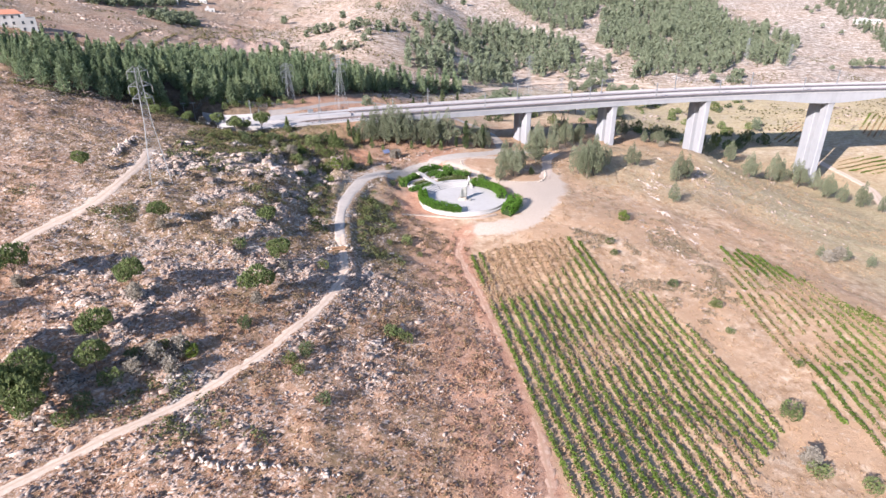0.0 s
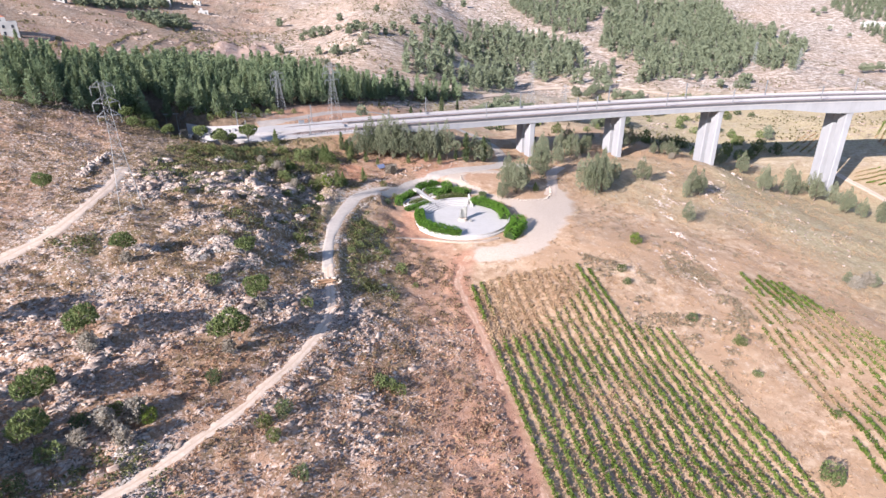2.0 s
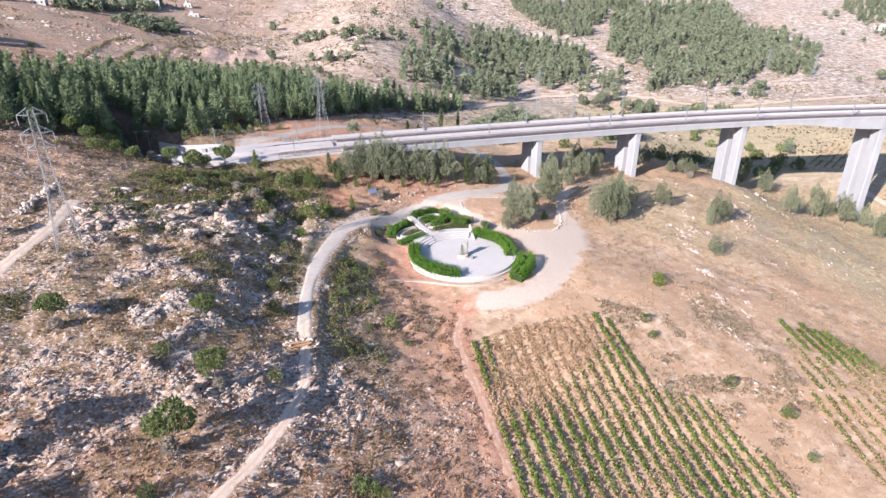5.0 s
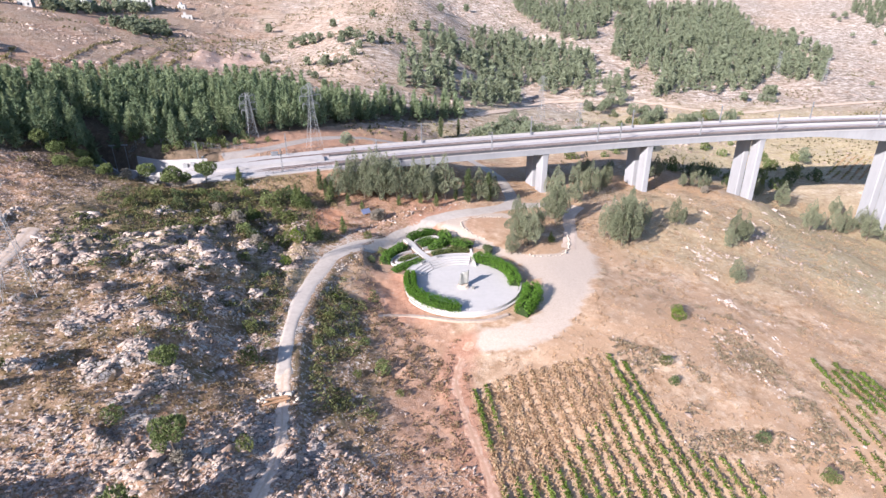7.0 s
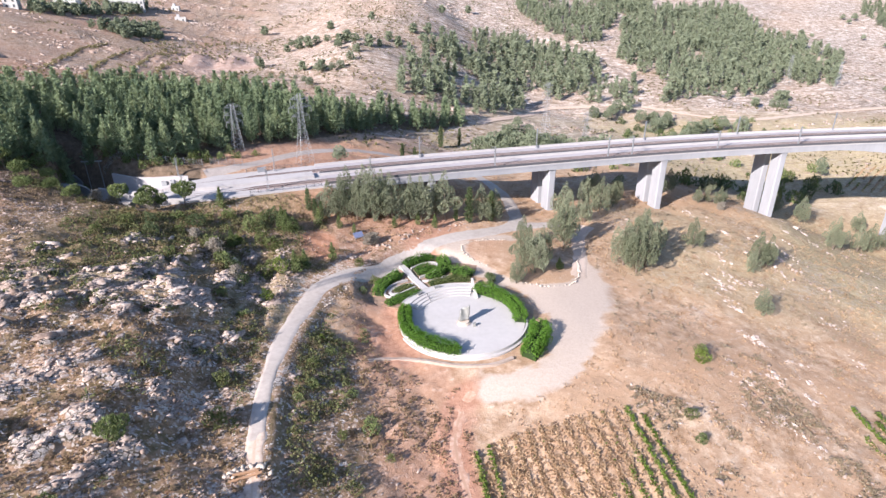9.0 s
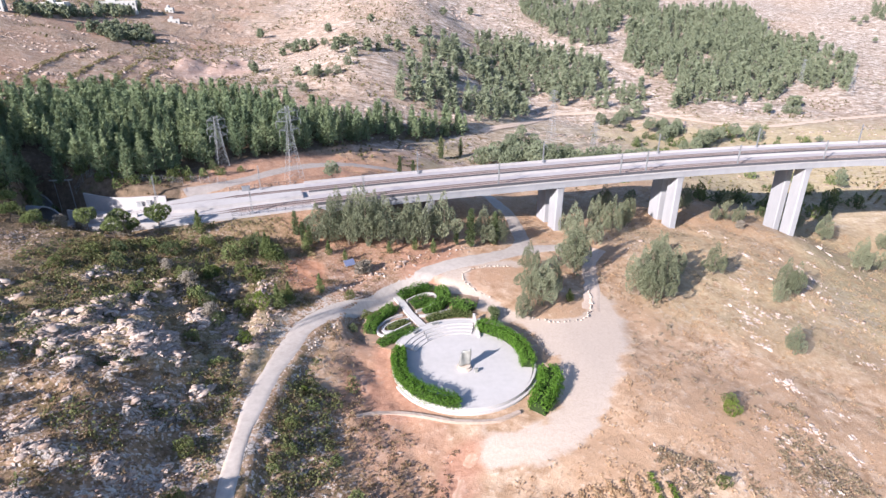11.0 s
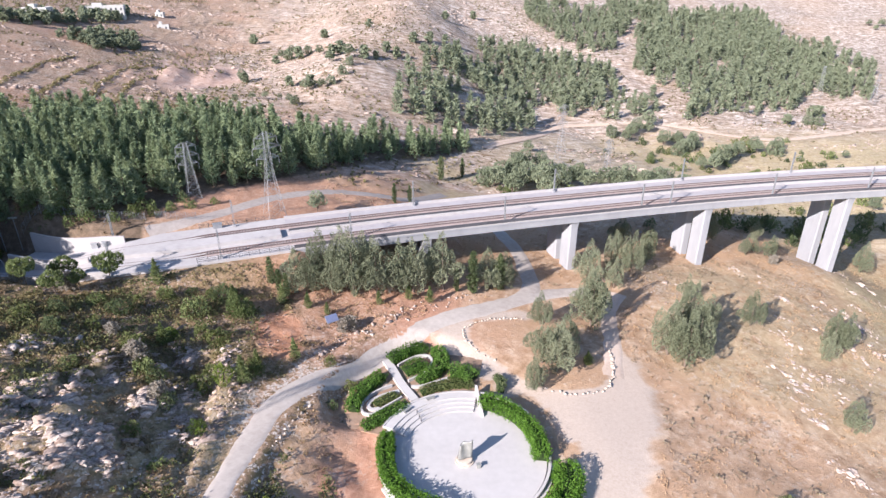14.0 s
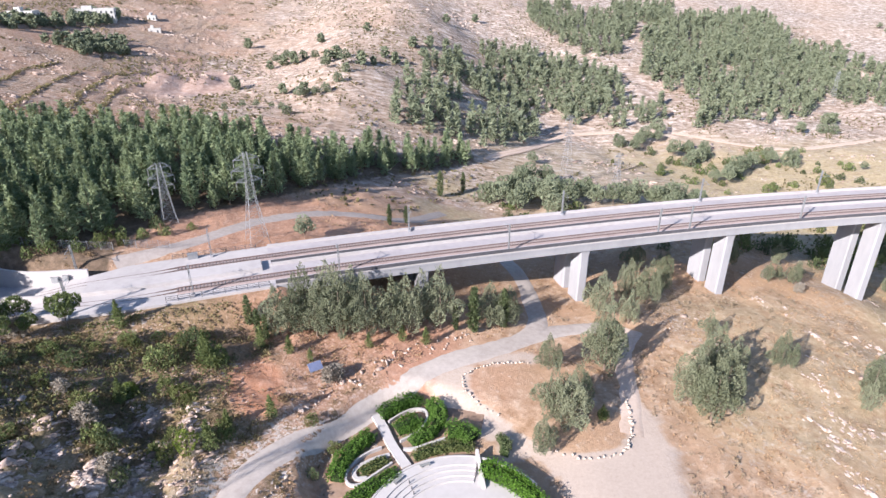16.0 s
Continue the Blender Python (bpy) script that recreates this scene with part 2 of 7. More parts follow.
M_ASPHALT_DARK = plain("asphalt", [(0.3, (0.26, 0.225, 0.205)), (0.55, (0.35, 0.305, 0.28)), (0.75, (0.43, 0.38, 0.35))], 0.9, 0.9, 0.1, 0.01)
M_LIME = rock_material("limestone")
M_WHITE_STONE = plain("white_stone", [(0.25, (0.385, 0.365, 0.36)), (0.5, (0.435, 0.413, 0.408)), (0.75, (0.48, 0.458, 0.452))], 0.8, 0.7, 0.1, 0.008)
M_PALE_STONE = plain("pale_stone", [(0.25, (0.36, 0.285, 0.23)), (0.5, (0.47, 0.395, 0.335)), (0.75, (0.58, 0.51, 0.45))], 1.6, 0.9, 0.2, 0.05)
M_CONCRETE = plain("concrete", [(0.25, (0.23, 0.233, 0.254)), (0.5, (0.292, 0.295, 0.32)), (0.75, (0.345, 0.346, 0.372))], 0.35, 0.85, 0.05, 0.01, stretch=(1, 1, 0.3))
M_DECK = plain("deck_concrete", [(0.25, (0.28, 0.262, 0.275)), (0.5, (0.355, 0.334, 0.348)), (0.75, (0.42, 0.398, 0.41))], 0.5, 0.85, 0.06, 0.01)
M_SLAB = plain("white_concrete", [(0.25, (0.32, 0.3, 0.298)), (0.5, (0.4, 0.378, 0.38)), (0.75, (0.46, 0.435, 0.438))], 0.6, 0.85, 0.07, 0.01)
M_SLEEPER = plain("rail_bed", [(0.3, (0.19, 0.165, 0.16)), (0.6, (0.27, 0.24, 0.235))], 2.0, 0.9)
M_BALLAST = plain("pink_ballast", [(0.3, (0.25, 0.195, 0.185)), (0.6, (0.35, 0.28, 0.265))], 2.5, 0.95)
M_RAIL = plain("rusty_rail", [(0.3, (0.1, 0.075, 0.07)), (0.6, (0.17, 0.125, 0.115))], 3.0, 0.6, metal=0.4)
M_STEEL = plain("galvanised_steel", [(0.3, (0.26, 0.27, 0.29)), (0.7, (0.38, 0.39, 0.41))], 2.0, 0.5, metal=0.5)
M_DARK = plain("dark_metal", [(0.3, (0.05, 0.05, 0.055)), (0.7, (0.09, 0.09, 0.1))], 2.0, 0.6)
M_BARK = plain("bark", [(0.3, (0.1, 0.075, 0.06)), (0.7, (0.22, 0.17, 0.14))], 3.0, 0.95, stretch=(1, 1, 0.2))
M_BRONZE = plain("weathered_bronze", [(0.3, (0.2, 0.2, 0.19)), (0.6, (0.34, 0.34, 0.325)), (0.8, (0.42, 0.42, 0.4))], 0.9, 0.55, metal=0.3)
M_TIMBER = plain("weathered_timber", [(0.3, (0.3, 0.17, 0.1)), (0.7, (0.47, 0.3, 0.19))], 2.0, 0.8, stretch=(0.2, 1, 1))
M_PANEL = plain("blue_panel", [(0.3, (0.1, 0.12, 0.2)), (0.7, (0.16, 0.185, 0.29))], 2.0, 0.3, spec=0.5)
M_PLASTER = plain("white_plaster", [(0.3, (0.42, 0.41, 0.4)), (0.7, (0.55, 0.54, 0.53))], 0.5, 0.9)
M_GLASS_DARK = plain("dark_window", [(0.3, (0.04, 0.05, 0.06)), (0.7, (0.08, 0.09, 0.11))], 0.6, 0.2, spec=0.5)
M_ROOF = plain("red_roof", [(0.3, (0.4, 0.16, 0.1)), (0.7, (0.52, 0.25, 0.17))], 1.0, 0.85)
M_PINE = leafy("pine_needles", (0.11, 0.158, 0.095), (0.205, 0.26, 0.155), (0.315, 0.362, 0.208), through_leaf=0.3, by_leaf=0.35)
M_PINE_GREY = leafy("grey_pine_needles", (0.115, 0.132, 0.082), (0.195, 0.212, 0.14), (0.285, 0.298, 0.205), through_leaf=0.25, by_leaf=0.45)
M_CYPRESS = leafy("cypress_leaves", (0.05, 0.07, 0.035), (0.11, 0.14, 0.068), (0.19, 0.225, 0.12))
M_HEDGE = leafy("hedge_leaves", (0.045, 0.1, 0.018), (0.11, 0.22, 0.033), (0.2, 0.35, 0.065))
M_SHRUB = leafy("shrub_leaves", (0.035, 0.08, 0.016), (0.085, 0.17, 0.032), (0.165, 0.28, 0.065))
M_BUSH = leafy("bush_leaves", (0.06, 0.08, 0.03), (0.14, 0.165, 0.065), (0.24, 0.26, 0.11))
M_OAK = leafy("grey_green_leaves", (0.07, 0.095, 0.04), (0.14, 0.175, 0.07), (0.235, 0.27, 0.12), through_leaf=0.25)
M_SCRUB = leafy("olive_scrub_leaves", (0.105, 0.1, 0.05), (0.205, 0.18, 0.092), (0.33, 0.275, 0.155))
M_FRESH = leafy("fresh_leaves", (0.065, 0.1, 0.02), (0.15, 0.2, 0.045), (0.25, 0.3, 0.085))
M_THICKET = leafy("thicket_leaves", (0.06, 0.07, 0.03), (0.13, 0.14, 0.062), (0.215, 0.21, 0.108), through_leaf=0.25)
M_VINE = leafy("vine_leaves", (0.06, 0.095, 0.02), (0.132, 0.19, 0.04), (0.23, 0.295, 0.08))
M_VINE_DRY = leafy("dry_vine_leaves", (0.31, 0.21, 0.128), (0.46, 0.325, 0.21), (0.58, 0.44, 0.31))
M_PINE_FAR = leafy("far_pine_needles", (0.125, 0.15, 0.095), (0.195, 0.225, 0.15), (0.275, 0.305, 0.21), through_leaf=0.3)
M_HEATH = leafy("heath_leaves", (0.125, 0.098, 0.055), (0.28, 0.205, 0.13), (0.43, 0.325, 0.23))
M_RUST = leafy("rusty_brush", (0.2, 0.12, 0.075), (0.37, 0.225, 0.15), (0.5, 0.34, 0.245))
M_DRYSCRUB = leafy("dry_scrub", (0.22, 0.175, 0.115), (0.32, 0.26, 0.18), (0.42, 0.35, 0.255))
M_TWIG = leafy("bare_twigs", (0.22, 0.19, 0.16), (0.33, 0.295, 0.25), (0.42, 0.38, 0.33))
M_STRAW = leafy("dry_grass", (0.34, 0.22, 0.13), (0.48, 0.335, 0.21), (0.6, 0.46, 0.325))

# ---- ground ----
XS = np.array([-350, -120, -60, -20, 20, 70, 130, 230, 520.0])
YS = np.array([30, 110, 160, 210, 260, 340, 460, 640, 950.0])
HEIGHTS = np.array([
    (70.0, 25.9, 4.6, -2.6, -6.7, -14.2, -24.0, -45.0, -60.0),  # y = 30
    (67.3, 27.2, 17.1, 8.8, -3.3, -10.2, -14.9, -37.9, -65.0),  # y = 110
    (67.1, 30.4, 20.2, 12.1, -0.8, -3.2, -13.9, -31.1, -62.4),  # y = 160
    (68.4, 39.7, 20.5, 10.4, 3.0, -1.4, -9.3, -31.8, -54.1),  # y = 210
    (71.6, 38.8, 22.6, 15.7, 9.2, -1.9, -5.3, -32.4, -39.5),  # y = 260
    (75.0, 31.5, 23.0, 19.5, 9.4, -6.0, -9.0, -22.7, -18.0),  # y = 340
    (86.5, 29.8, 17.1, 17.6, 25.3, 11.2, -11.1, -14.8, -30.6),  # y = 460
    (85.0, 38.9, 32.0, 33.6, 42.3, 46.0, 21.6, 13.1, -9.0),  # y = 640
    (110.0, 76.6, 78.4, 80.2, 82.2, 86.0, 94.8, 60.4, 39.5),  # y = 950
]).T


def spline_weights(stations, v):
    v = np.clip(v, stations[0], stations[-1])
    n = len(stations)
    w = np.zeros((len(v), n))
    i = np.clip(np.searchsorted(stations, v) - 1, 0, n - 2)
    h = stations[i + 1] - stations[i]
    t = (v - stations[i]) / h
    r = np.arange(len(v))
    w[r, i] += 2 * t**3 - 3 * t**2 + 1
    w[r, i + 1] += -2 * t**3 + 3 * t**2
    for k, s in ((i, t**3 - 2 * t**2 + t), (i + 1, t**3 - t**2)):
        a, b = np.maximum(k - 1, 0), np.minimum(k + 1, n - 1)
        d = stations[b] - stations[a]
        w[r, b] += s * h / d
        w[r, a] -= s * h / d
    return w


def grain(x, y, scale, seed=0):
    """Smooth value noise in -1..1."""
    u, v = np.asarray(x) / scale, np.asarray(y) / scale
    i, j = np.floor(u).astype(np.int64), np.floor(v).astype(np.int64)
    f, g = u - i, v - j
    f, g = f * f * (3 - 2 * f), g * g * (3 - 2 * g)

    def corner(a, b):
        k = (a * 374761393 + b * 668265263 + seed * 974634777) & 0xFFFFFFFF
        k = ((k ^ (k >> 13)) * 1274126177) & 0xFFFFFFFF
        return ((k ^ (k >> 16)) & 0xFFFF) / 32767.5 - 1

    return (corner(i, j) * (1 - f) + corner(i + 1, j) * f) * (1 - g) + (corner(i, j + 1) * (1 - f) + corner(i + 1, j + 1) * f) * g


def smooth(a, b, v):
    t = np.clip((v - a) / (b - a), 0, 1)
    return t * t * (3 - 2 * t)


def curve_points(pts, gap):
    """A smooth line through pts, with a point about every gap metres."""
    p = np.array(pts, float)
    q = np.vstack([2 * p[0] - p[1], p, 2 * p[-1] - p[-2]])
    out = []
    for k in range(len(p) - 1):
        a, b, c, d = q[k:k + 4]
        m = max(2, int(np.linalg.norm(c - b) / gap))
        for t in np.arange(m) / m:
            out.append(0.5 * (2 * b + (c - a) * t + (2 * a - 5 * b + 4 * c - d) * t * t + (3 * b - a - 3 * c + d) * t**3))
    out.append(p[-1])
    return np.array(out)


def near_line(x, y, line):
    """The distance from each point to a sampled line."""
    x, y = np.atleast_1d(x), np.atleast_1d(y)
    d = np.full(len(x), 1e9)
    lo, hi = line.min(0) - 15, line.max(0) + 15
    k = np.nonzero((x > lo[0]) & (x < hi[0]) & (y > lo[1]) & (y < hi[1]))[0]
    for s in range(0, len(k), 20000):
        c = k[s:s + 20000]
        d[c] = np.sqrt(((x[c, None] - line[None, :, 0])**2 + (y[c, None] - line[None, :, 1])**2).min(1))
    return d


def inside(x, y, poly):
    x, y = np.atleast_1d(x), np.atleast_1d(y)
    hit = np.zeros(len(x), bool)
    for (ax, ay), (bx, by) in zip(poly, poly[1:] + poly[:1]):
        if ay != by:
            hit ^= ((ay > y) != (by > y)) & (x < (bx - ax) * (y - ay) / (by - ay) + ax)
    return hit


# roads: name, width, line
PATH = curve_points([(-112, 14), (-88, 36), (-62, 56), (-49.8, 66.6), (-37.5, 77), (-30.6, 82.3), (-23, 90.6), (-17.9, 97.2), (-14.2, 103.8), (-10.1, 110.5), (-5.6, 122), (-4.2, 132), (-4.9, 143), (-5.2, 152), (-5.0, 158)], 1.2)
LANE = curve_points([(-4.9, 146), (-5.2, 152), (-4.7, 163), (-3.0, 176), (0.2, 189), (3.2, 198), (8.5, 204.5), (17, 211.8), (27.8, 219.8), (39.5, 227), (52, 232.6), (59.5, 237.5), (63.2, 244.5), (64.2, 254), (64.7, 269), (62, 290), (54, 310)], 1.2)
UNDER = curve_points([(50, 231.6), (58, 235.6), (66, 239.4), (73, 241), (79, 241.5)], 1.2)
SPUR = curve_points([(70, 205), (74.5, 216), (77, 224), (80, 232), (86, 240)], 1.2)
HILL_TRACK = curve_points([(-84, 104), (-76, 113.5), (-71.2, 121.5), (-68.0, 130.3), (-64.9, 136.7), (-61.4, 144.8), (-59.2, 159.3), (-58.7, 173.1), (-59.8, 186)], 1.2)
RED_TRACK = curve_points([(33, 163), (28.4, 154), (27.3, 147), (28, 138), (28.9, 128), (29.3, 119), (30.3, 100), (30, 83), (27.6, 66), (25, 50), (22, 30), (18, 0)], 1.2)
FAR_LANE = curve_points([(-33, 254.9), (-19.7, 264.7), (-6, 279.6), (9.6, 291), (24, 296), (36, 300), (50, 318)], 2)
FAR_TRACK = curve_points([(80, 384), (86.6, 392.7), (101.3, 407.5), (124, 436), (140.9, 455.7), (158, 461), (175, 462.7)], 3)
VALLEY_TRACK = curve_points([(185, 464), (206, 459.8), (238, 439.5), (267.5, 430.1), (310, 440), (345, 451), (420, 470)], 3)
FOOTPATH = curve_points([(26.8, 131), (24.6, 126.4), (22.4, 117.7), (18.7, 108.8), (14.5, 97.4), (11.4, 88.4), (9.8, 82.9), (8.4, 77.9), (5.0, 74.0), (0, 66)], 0.8)
VALLEY_LANE = curve_points([(256, 300), (259.8, 280), (262, 266), (261, 252), (250, 234), (238, 214), (232, 190)], 1.5)
ROADS = [(VALLEY_LANE, 5.0), (PATH, 2.6), (LANE, 5.6), (UNDER, 5.0), (SPUR, 4.4), (HILL_TRACK, 3.6), (RED_TRACK, 3.2), (FAR_LANE, 4.6), (FAR_TRACK, 5.0), (VALLEY_TRACK, 4.5), (FOOTPATH, 0.7)]
APRON = [(62, 228), (70, 222), (76.5, 214), (78.5, 206), (76, 195), (68, 180), (60, 170), (52, 162), (40, 157.5), (31, 160.5), (29.5, 164.5), (36, 167), (46, 167.5), (52, 173), (54, 184), (53, 195), (46, 203), (40.5, 209), (36.5, 214.5), (33.5, 219), (38, 224), (44, 228), (54, 231)]
ISLAND = [(42, 218), (42.5, 222), (46, 224.5), (56, 226), (64, 224), (72, 217), (72.5, 211), (69, 204.5), (65, 201), (58, 200.6), (52, 203.5), (47, 211)]
GARDEN = curve_points([(21, 201), (26, 208), (31, 210.5), (37.5, 206.5)], 1.0)
PLAZA, PLAZA_R, PLAZA_Z = (35.4, 186.2), 14.6, 0.2


def rail_near(x):
    """The downhill edge of the piers along the line: a long bend that eases off towards the tunnels."""
    d = np.clip(np.asarray(x, float) + 20, -45, 0)
    u = np.maximum(np.asarray(x, float), -20)
    return 261.2 - 0.000644 * (u - 178)**2 + 0.255 * d + 0.0066 * d * d - 0.339 * np.minimum(np.asarray(x, float) + 65, 0)


def rail_slope(x):
    d = np.clip(np.asarray(x, float) + 20, -45, 0)
    return np.where(d < 0, 0.255 + 0.0132 * d, -0.001288 * (np.asarray(x, float) - 178))


def rail_z(x):
    """The height of the deck."""
    return 14.1 + 1.6 * smooth(95, -40, x) - 2.4 * smooth(-34, -58, x)


def rail_offset(x, y):
    return (y - rail_near(x)) / np.hypot(1, rail_slope(x))


def road_distance(x, y):
    d = np.full(len(np.atleast_1d(x)), 1e9)
    for line, width in ROADS:
        d = np.minimum(d, near_line(x, y, line) - width / 2)
    return d


def land_z(x, y):
    """The land without roads and small relief."""
    x, y = np.atleast_1d(np.asarray(x, float)), np.atleast_1d(np.asarray(y, float))
    z = np.concatenate([np.einsum("pi,pj,ij->p", spline_weights(XS, x[s:s + 20000]), spline_weights(YS, y[s:s + 20000]), HEIGHTS) for s in range(0, len(x), 20000)])
    z = z - 0.12 * np.maximum(30 - y, 0) + 0.05 * np.maximum(y - 950, 0)
    # steep shoulder above the lane, the red bank beyond it, and the footing of two piers
    wide = smooth(122, 158, y) * smooth(228, 208, y)
    z = z + wide * (2.0 * smooth(-17, -27, x) * smooth(-85, -58, x) - 1.5 * smooth(-21, -14, x) * smooth(-6, -9, x))
    z = z + 1.8 * np.exp(-((x + 6) / 13)**2 - ((y - 215) / 9)**2) * smooth(3, 9, near_line(x, y, LANE))
    z = z - 3.0 * np.exp(-((x - 120) / 18)**2 - ((y - 262) / 16)**2) + 2.4 * np.exp(-((x - 168) / 18)**2 - ((y - 258) / 16)**2)
    # terrace of the memorial
    d = np.hypot(x - 37, y - 186)
    z = z + (-0.5 - z) * (1 - smooth(17, 30, d))
    g = smooth(11, 7, near_line(x, y, GARDEN))
    z = z + (0.3 - z) * g
    # bench on which the railway leaves the hill
    o = rail_offset(x, y)
    bench = smooth(-7.5, -3.0, o) * (1 - smooth(17.2 + 3.2 * smooth(-40, -24, x), 21 + 4 * smooth(-40, -24, x), o)) * smooth(-70, -63, x + 0.5 * o) * (1 - smooth(4, 14, x))
    return z + (rail_z(x) - 0.5 - z) * bench


CUTS = [(line, land_z(line[:, 0], line[:, 1])) for line in (PATH, LANE)]


def base_z(x, y):
    """The land without its small relief; path and lane are cut level into the slope."""
    x, y = np.atleast_1d(np.asarray(x, float)), np.atleast_1d(np.asarray(y, float))
    z = land_z(x, y)
    half = 1.5 + 1.3 * smooth(150, 195, y)
    for line, level in CUTS:
        k = np.nonzero((near_line(x, y, line) < 6.5) & (y < 208))[0]
        for c in (k[a:a + 20000] for a in range(0, len(k), 20000)):
            d = np.hypot(x[c, None] - line[None, :, 0], y[c, None] - line[None, :, 1])
            j = d.argmin(1)
            w = smooth(half[c] + 2.4, half[c] + 0.2, d[np.arange(len(c)), j]) * smooth(206, 196, y[c])
            z[c] = z[c] + 0.85 * w * (level[j] - z[c])
    return z


def bouldery(x, y):
    """The steep shoulder above the lane, where the beds break into large blocks."""
    return smooth(156, 172, y) * smooth(216, 202, y) * smooth(-60, -46, x) * smooth(-5, -11, x + 0.1 * (y - 180))


def stony(x, y):
    """Patches, drawn out along the bedding, where broken rock lies close; brush grows between them."""
    u, v = 0.66 * x + 0.75 * y, 0.66 * y - 0.75 * x
    lot = 0.75 * grain(0.5 * u, v, 6.5, 130) + 0.55 * grain(0.6 * u, v, 2.7, 131) + 0.5 * grain(x, y, 25, 13)
    west = smooth(-52, -62, x) * smooth(228, 212, y)
    return 0.5 * west + (1 - west) * smooth(-0.28, 0.3, lot + 0.3 * smooth(146, 124, y) * smooth(-5, -18, x) - 0.02 * smooth(124, 146, y) - 0.3 * smooth(-32, -42, x) * smooth(126, 138, y) * smooth(178, 165, y) + 0.25 * smooth(-44, -54, x) * smooth(168, 182, y) - 0.1 * smooth(-5, -18, -x))


def crags(x, y):
    """Knobs of bedrock that stand out of the slope."""
    u, v = 0.66 * x + 0.75 * y, 0.66 * y - 0.75 * x
    lot = 0.75 * grain(0.62 * u, v, 4.0, 133) + 0.45 * grain(0.8 * u, v, 1.9, 134) + 0.25 * grain(x, y, 25, 13)
    return smooth(0.36, 0.6, lot + 0.1 * smooth(118, 135, y) - 0.2 * smooth(-34, -44, x) * smooth(126, 138, y)) * smooth(8, -2, x) * smooth(220, 206, y) * smooth(70, 84, y) * smooth(-62, -52, x)


def ground_z(x, y):
    x, y = np.atleast_1d(np.asarray(x, float)), np.atleast_1d(np.asarray(y, float))
    wild = smooth(0.3, 3.0, road_distance(x, y)) * smooth(16, 22, np.hypot(x - 37, y - 186))
    o = rail_offset(x, y)
    wild = wild * (1 - smooth(-8, -5, o) * (1 - smooth(22, 26, o)) * (x < 12))
    wild = wild * np.where(inside(x, y, APRON), 0.15, 1.0)
    hill = smooth(30, 20, x)
    relief = (0.55 - 0.2 * hill) * grain(x, y, 13, 1) + (0.2 + 0.25 * hill) * grain(x, y, 4.7, 2) + (0.08 + 0.16 * hill) * grain(x, y, 2.1, 3)
    # bedded ledges that break out of the slope
    out = hill * (1 - smooth(200, 225, y)) * (0.25 + 0.75 * stony(x, y))
    u, v = 0.94 * x + 0.34 * y + 1.2 * grain(x, y, 6, 6), 0.94 * y - 0.34 * x + 1.2 * grain(x, y, 6, 7)
    bed = grain(0.4 * u, v, 2.0, 8) + 0.5 * grain(u, v, 1.3, 9)
    relief = relief + out * ((0.42 + 0.55 * bouldery(x, y)) * smooth(-0.08, 0.2, bed) + 0.2 * grain(x, y, 1.1, 10) - 0.2)
    relief = relief + bouldery(x, y) * (0.8 * grain(x, y, 5.5, 40) + 0.5 * grain(x, y, 2.6, 41)) + (0.6 + 0.5 * smooth(122, 142, y) + 0.35 * grain(x, y, 9, 135) + 0.35 * grain(x, y, 1.6, 136)) * crags(x, y) * smooth(1.5, 8, road_distance(x, y))
    far = smooth(330, 480, y)
    heap = 4.0 * (smooth(1.0, 0.1, np.hypot((x + 80) / 12, (y - 476) / 24)) + 0.6 * smooth(1.0, 0.2, np.hypot((x + 64) / 13, (y - 486) / 26)))
    return base_z(x, y) + heap + wild * (relief + far * (2.0 * grain(x, y, 60, 4) + 0.8 * grain(x, y, 17, 5)))


def make_mesh(name, verts, faces, mats, index=None, flat=True):
    me = bpy.data.meshes.new(name)
    me.from_pydata([tuple(v) for v in verts], [], [tuple(f) for f in faces])
    for m in mats:
        me.materials.append(m)
    if index is not None:
        me.polygons.foreach_set("material_index", np.asarray(index, np.int32))
    if not flat:
        me.polygons.foreach_set("use_smooth", np.ones(len(me.polygons), bool))
    me.update()
    return me


def stations(lo, hi, fine_lo, fine_hi, fine, mid=None, widest=4.2):
    s = list(np.arange(fine_lo, fine_hi, fine))
    g, v = fine, fine_lo
    while v > lo:
        g *= 1.09
        v -= g
        s.insert(0, v)
    g, v = fine, s[-1]
    while v < hi:
        g = min(g * 1.06, widest) if mid and v < mid else g * 1.06
        v += g
        s.append(v)
    return np.array(s)


VINEYARD = [(29.8, 147), (36, 150.5), (50, 153.5), (61.7, 155), (66.4, 151.5), (65.5, 131), (77, 127), (82.4, 82), (76, 77), (58.8, 62), (45, 55), (31.4, 55)]


WOOD = [(-150, 262), (-124, 246), (-106, 222), (-92, 221), (-82, 229), (-72, 236), (-66, 250), (-60, 256), (-44, 256), (-36, 264), (-24, 277), (-8, 292), (8, 312), (26, 334), (48, 357), (74, 380), (66, 386), (34, 362), (10, 346), (-5, 344), (-34, 352), (-63, 352), (-84, 348), (-98, 320), (-108, 284), (-128, 272), (-150, 278)]


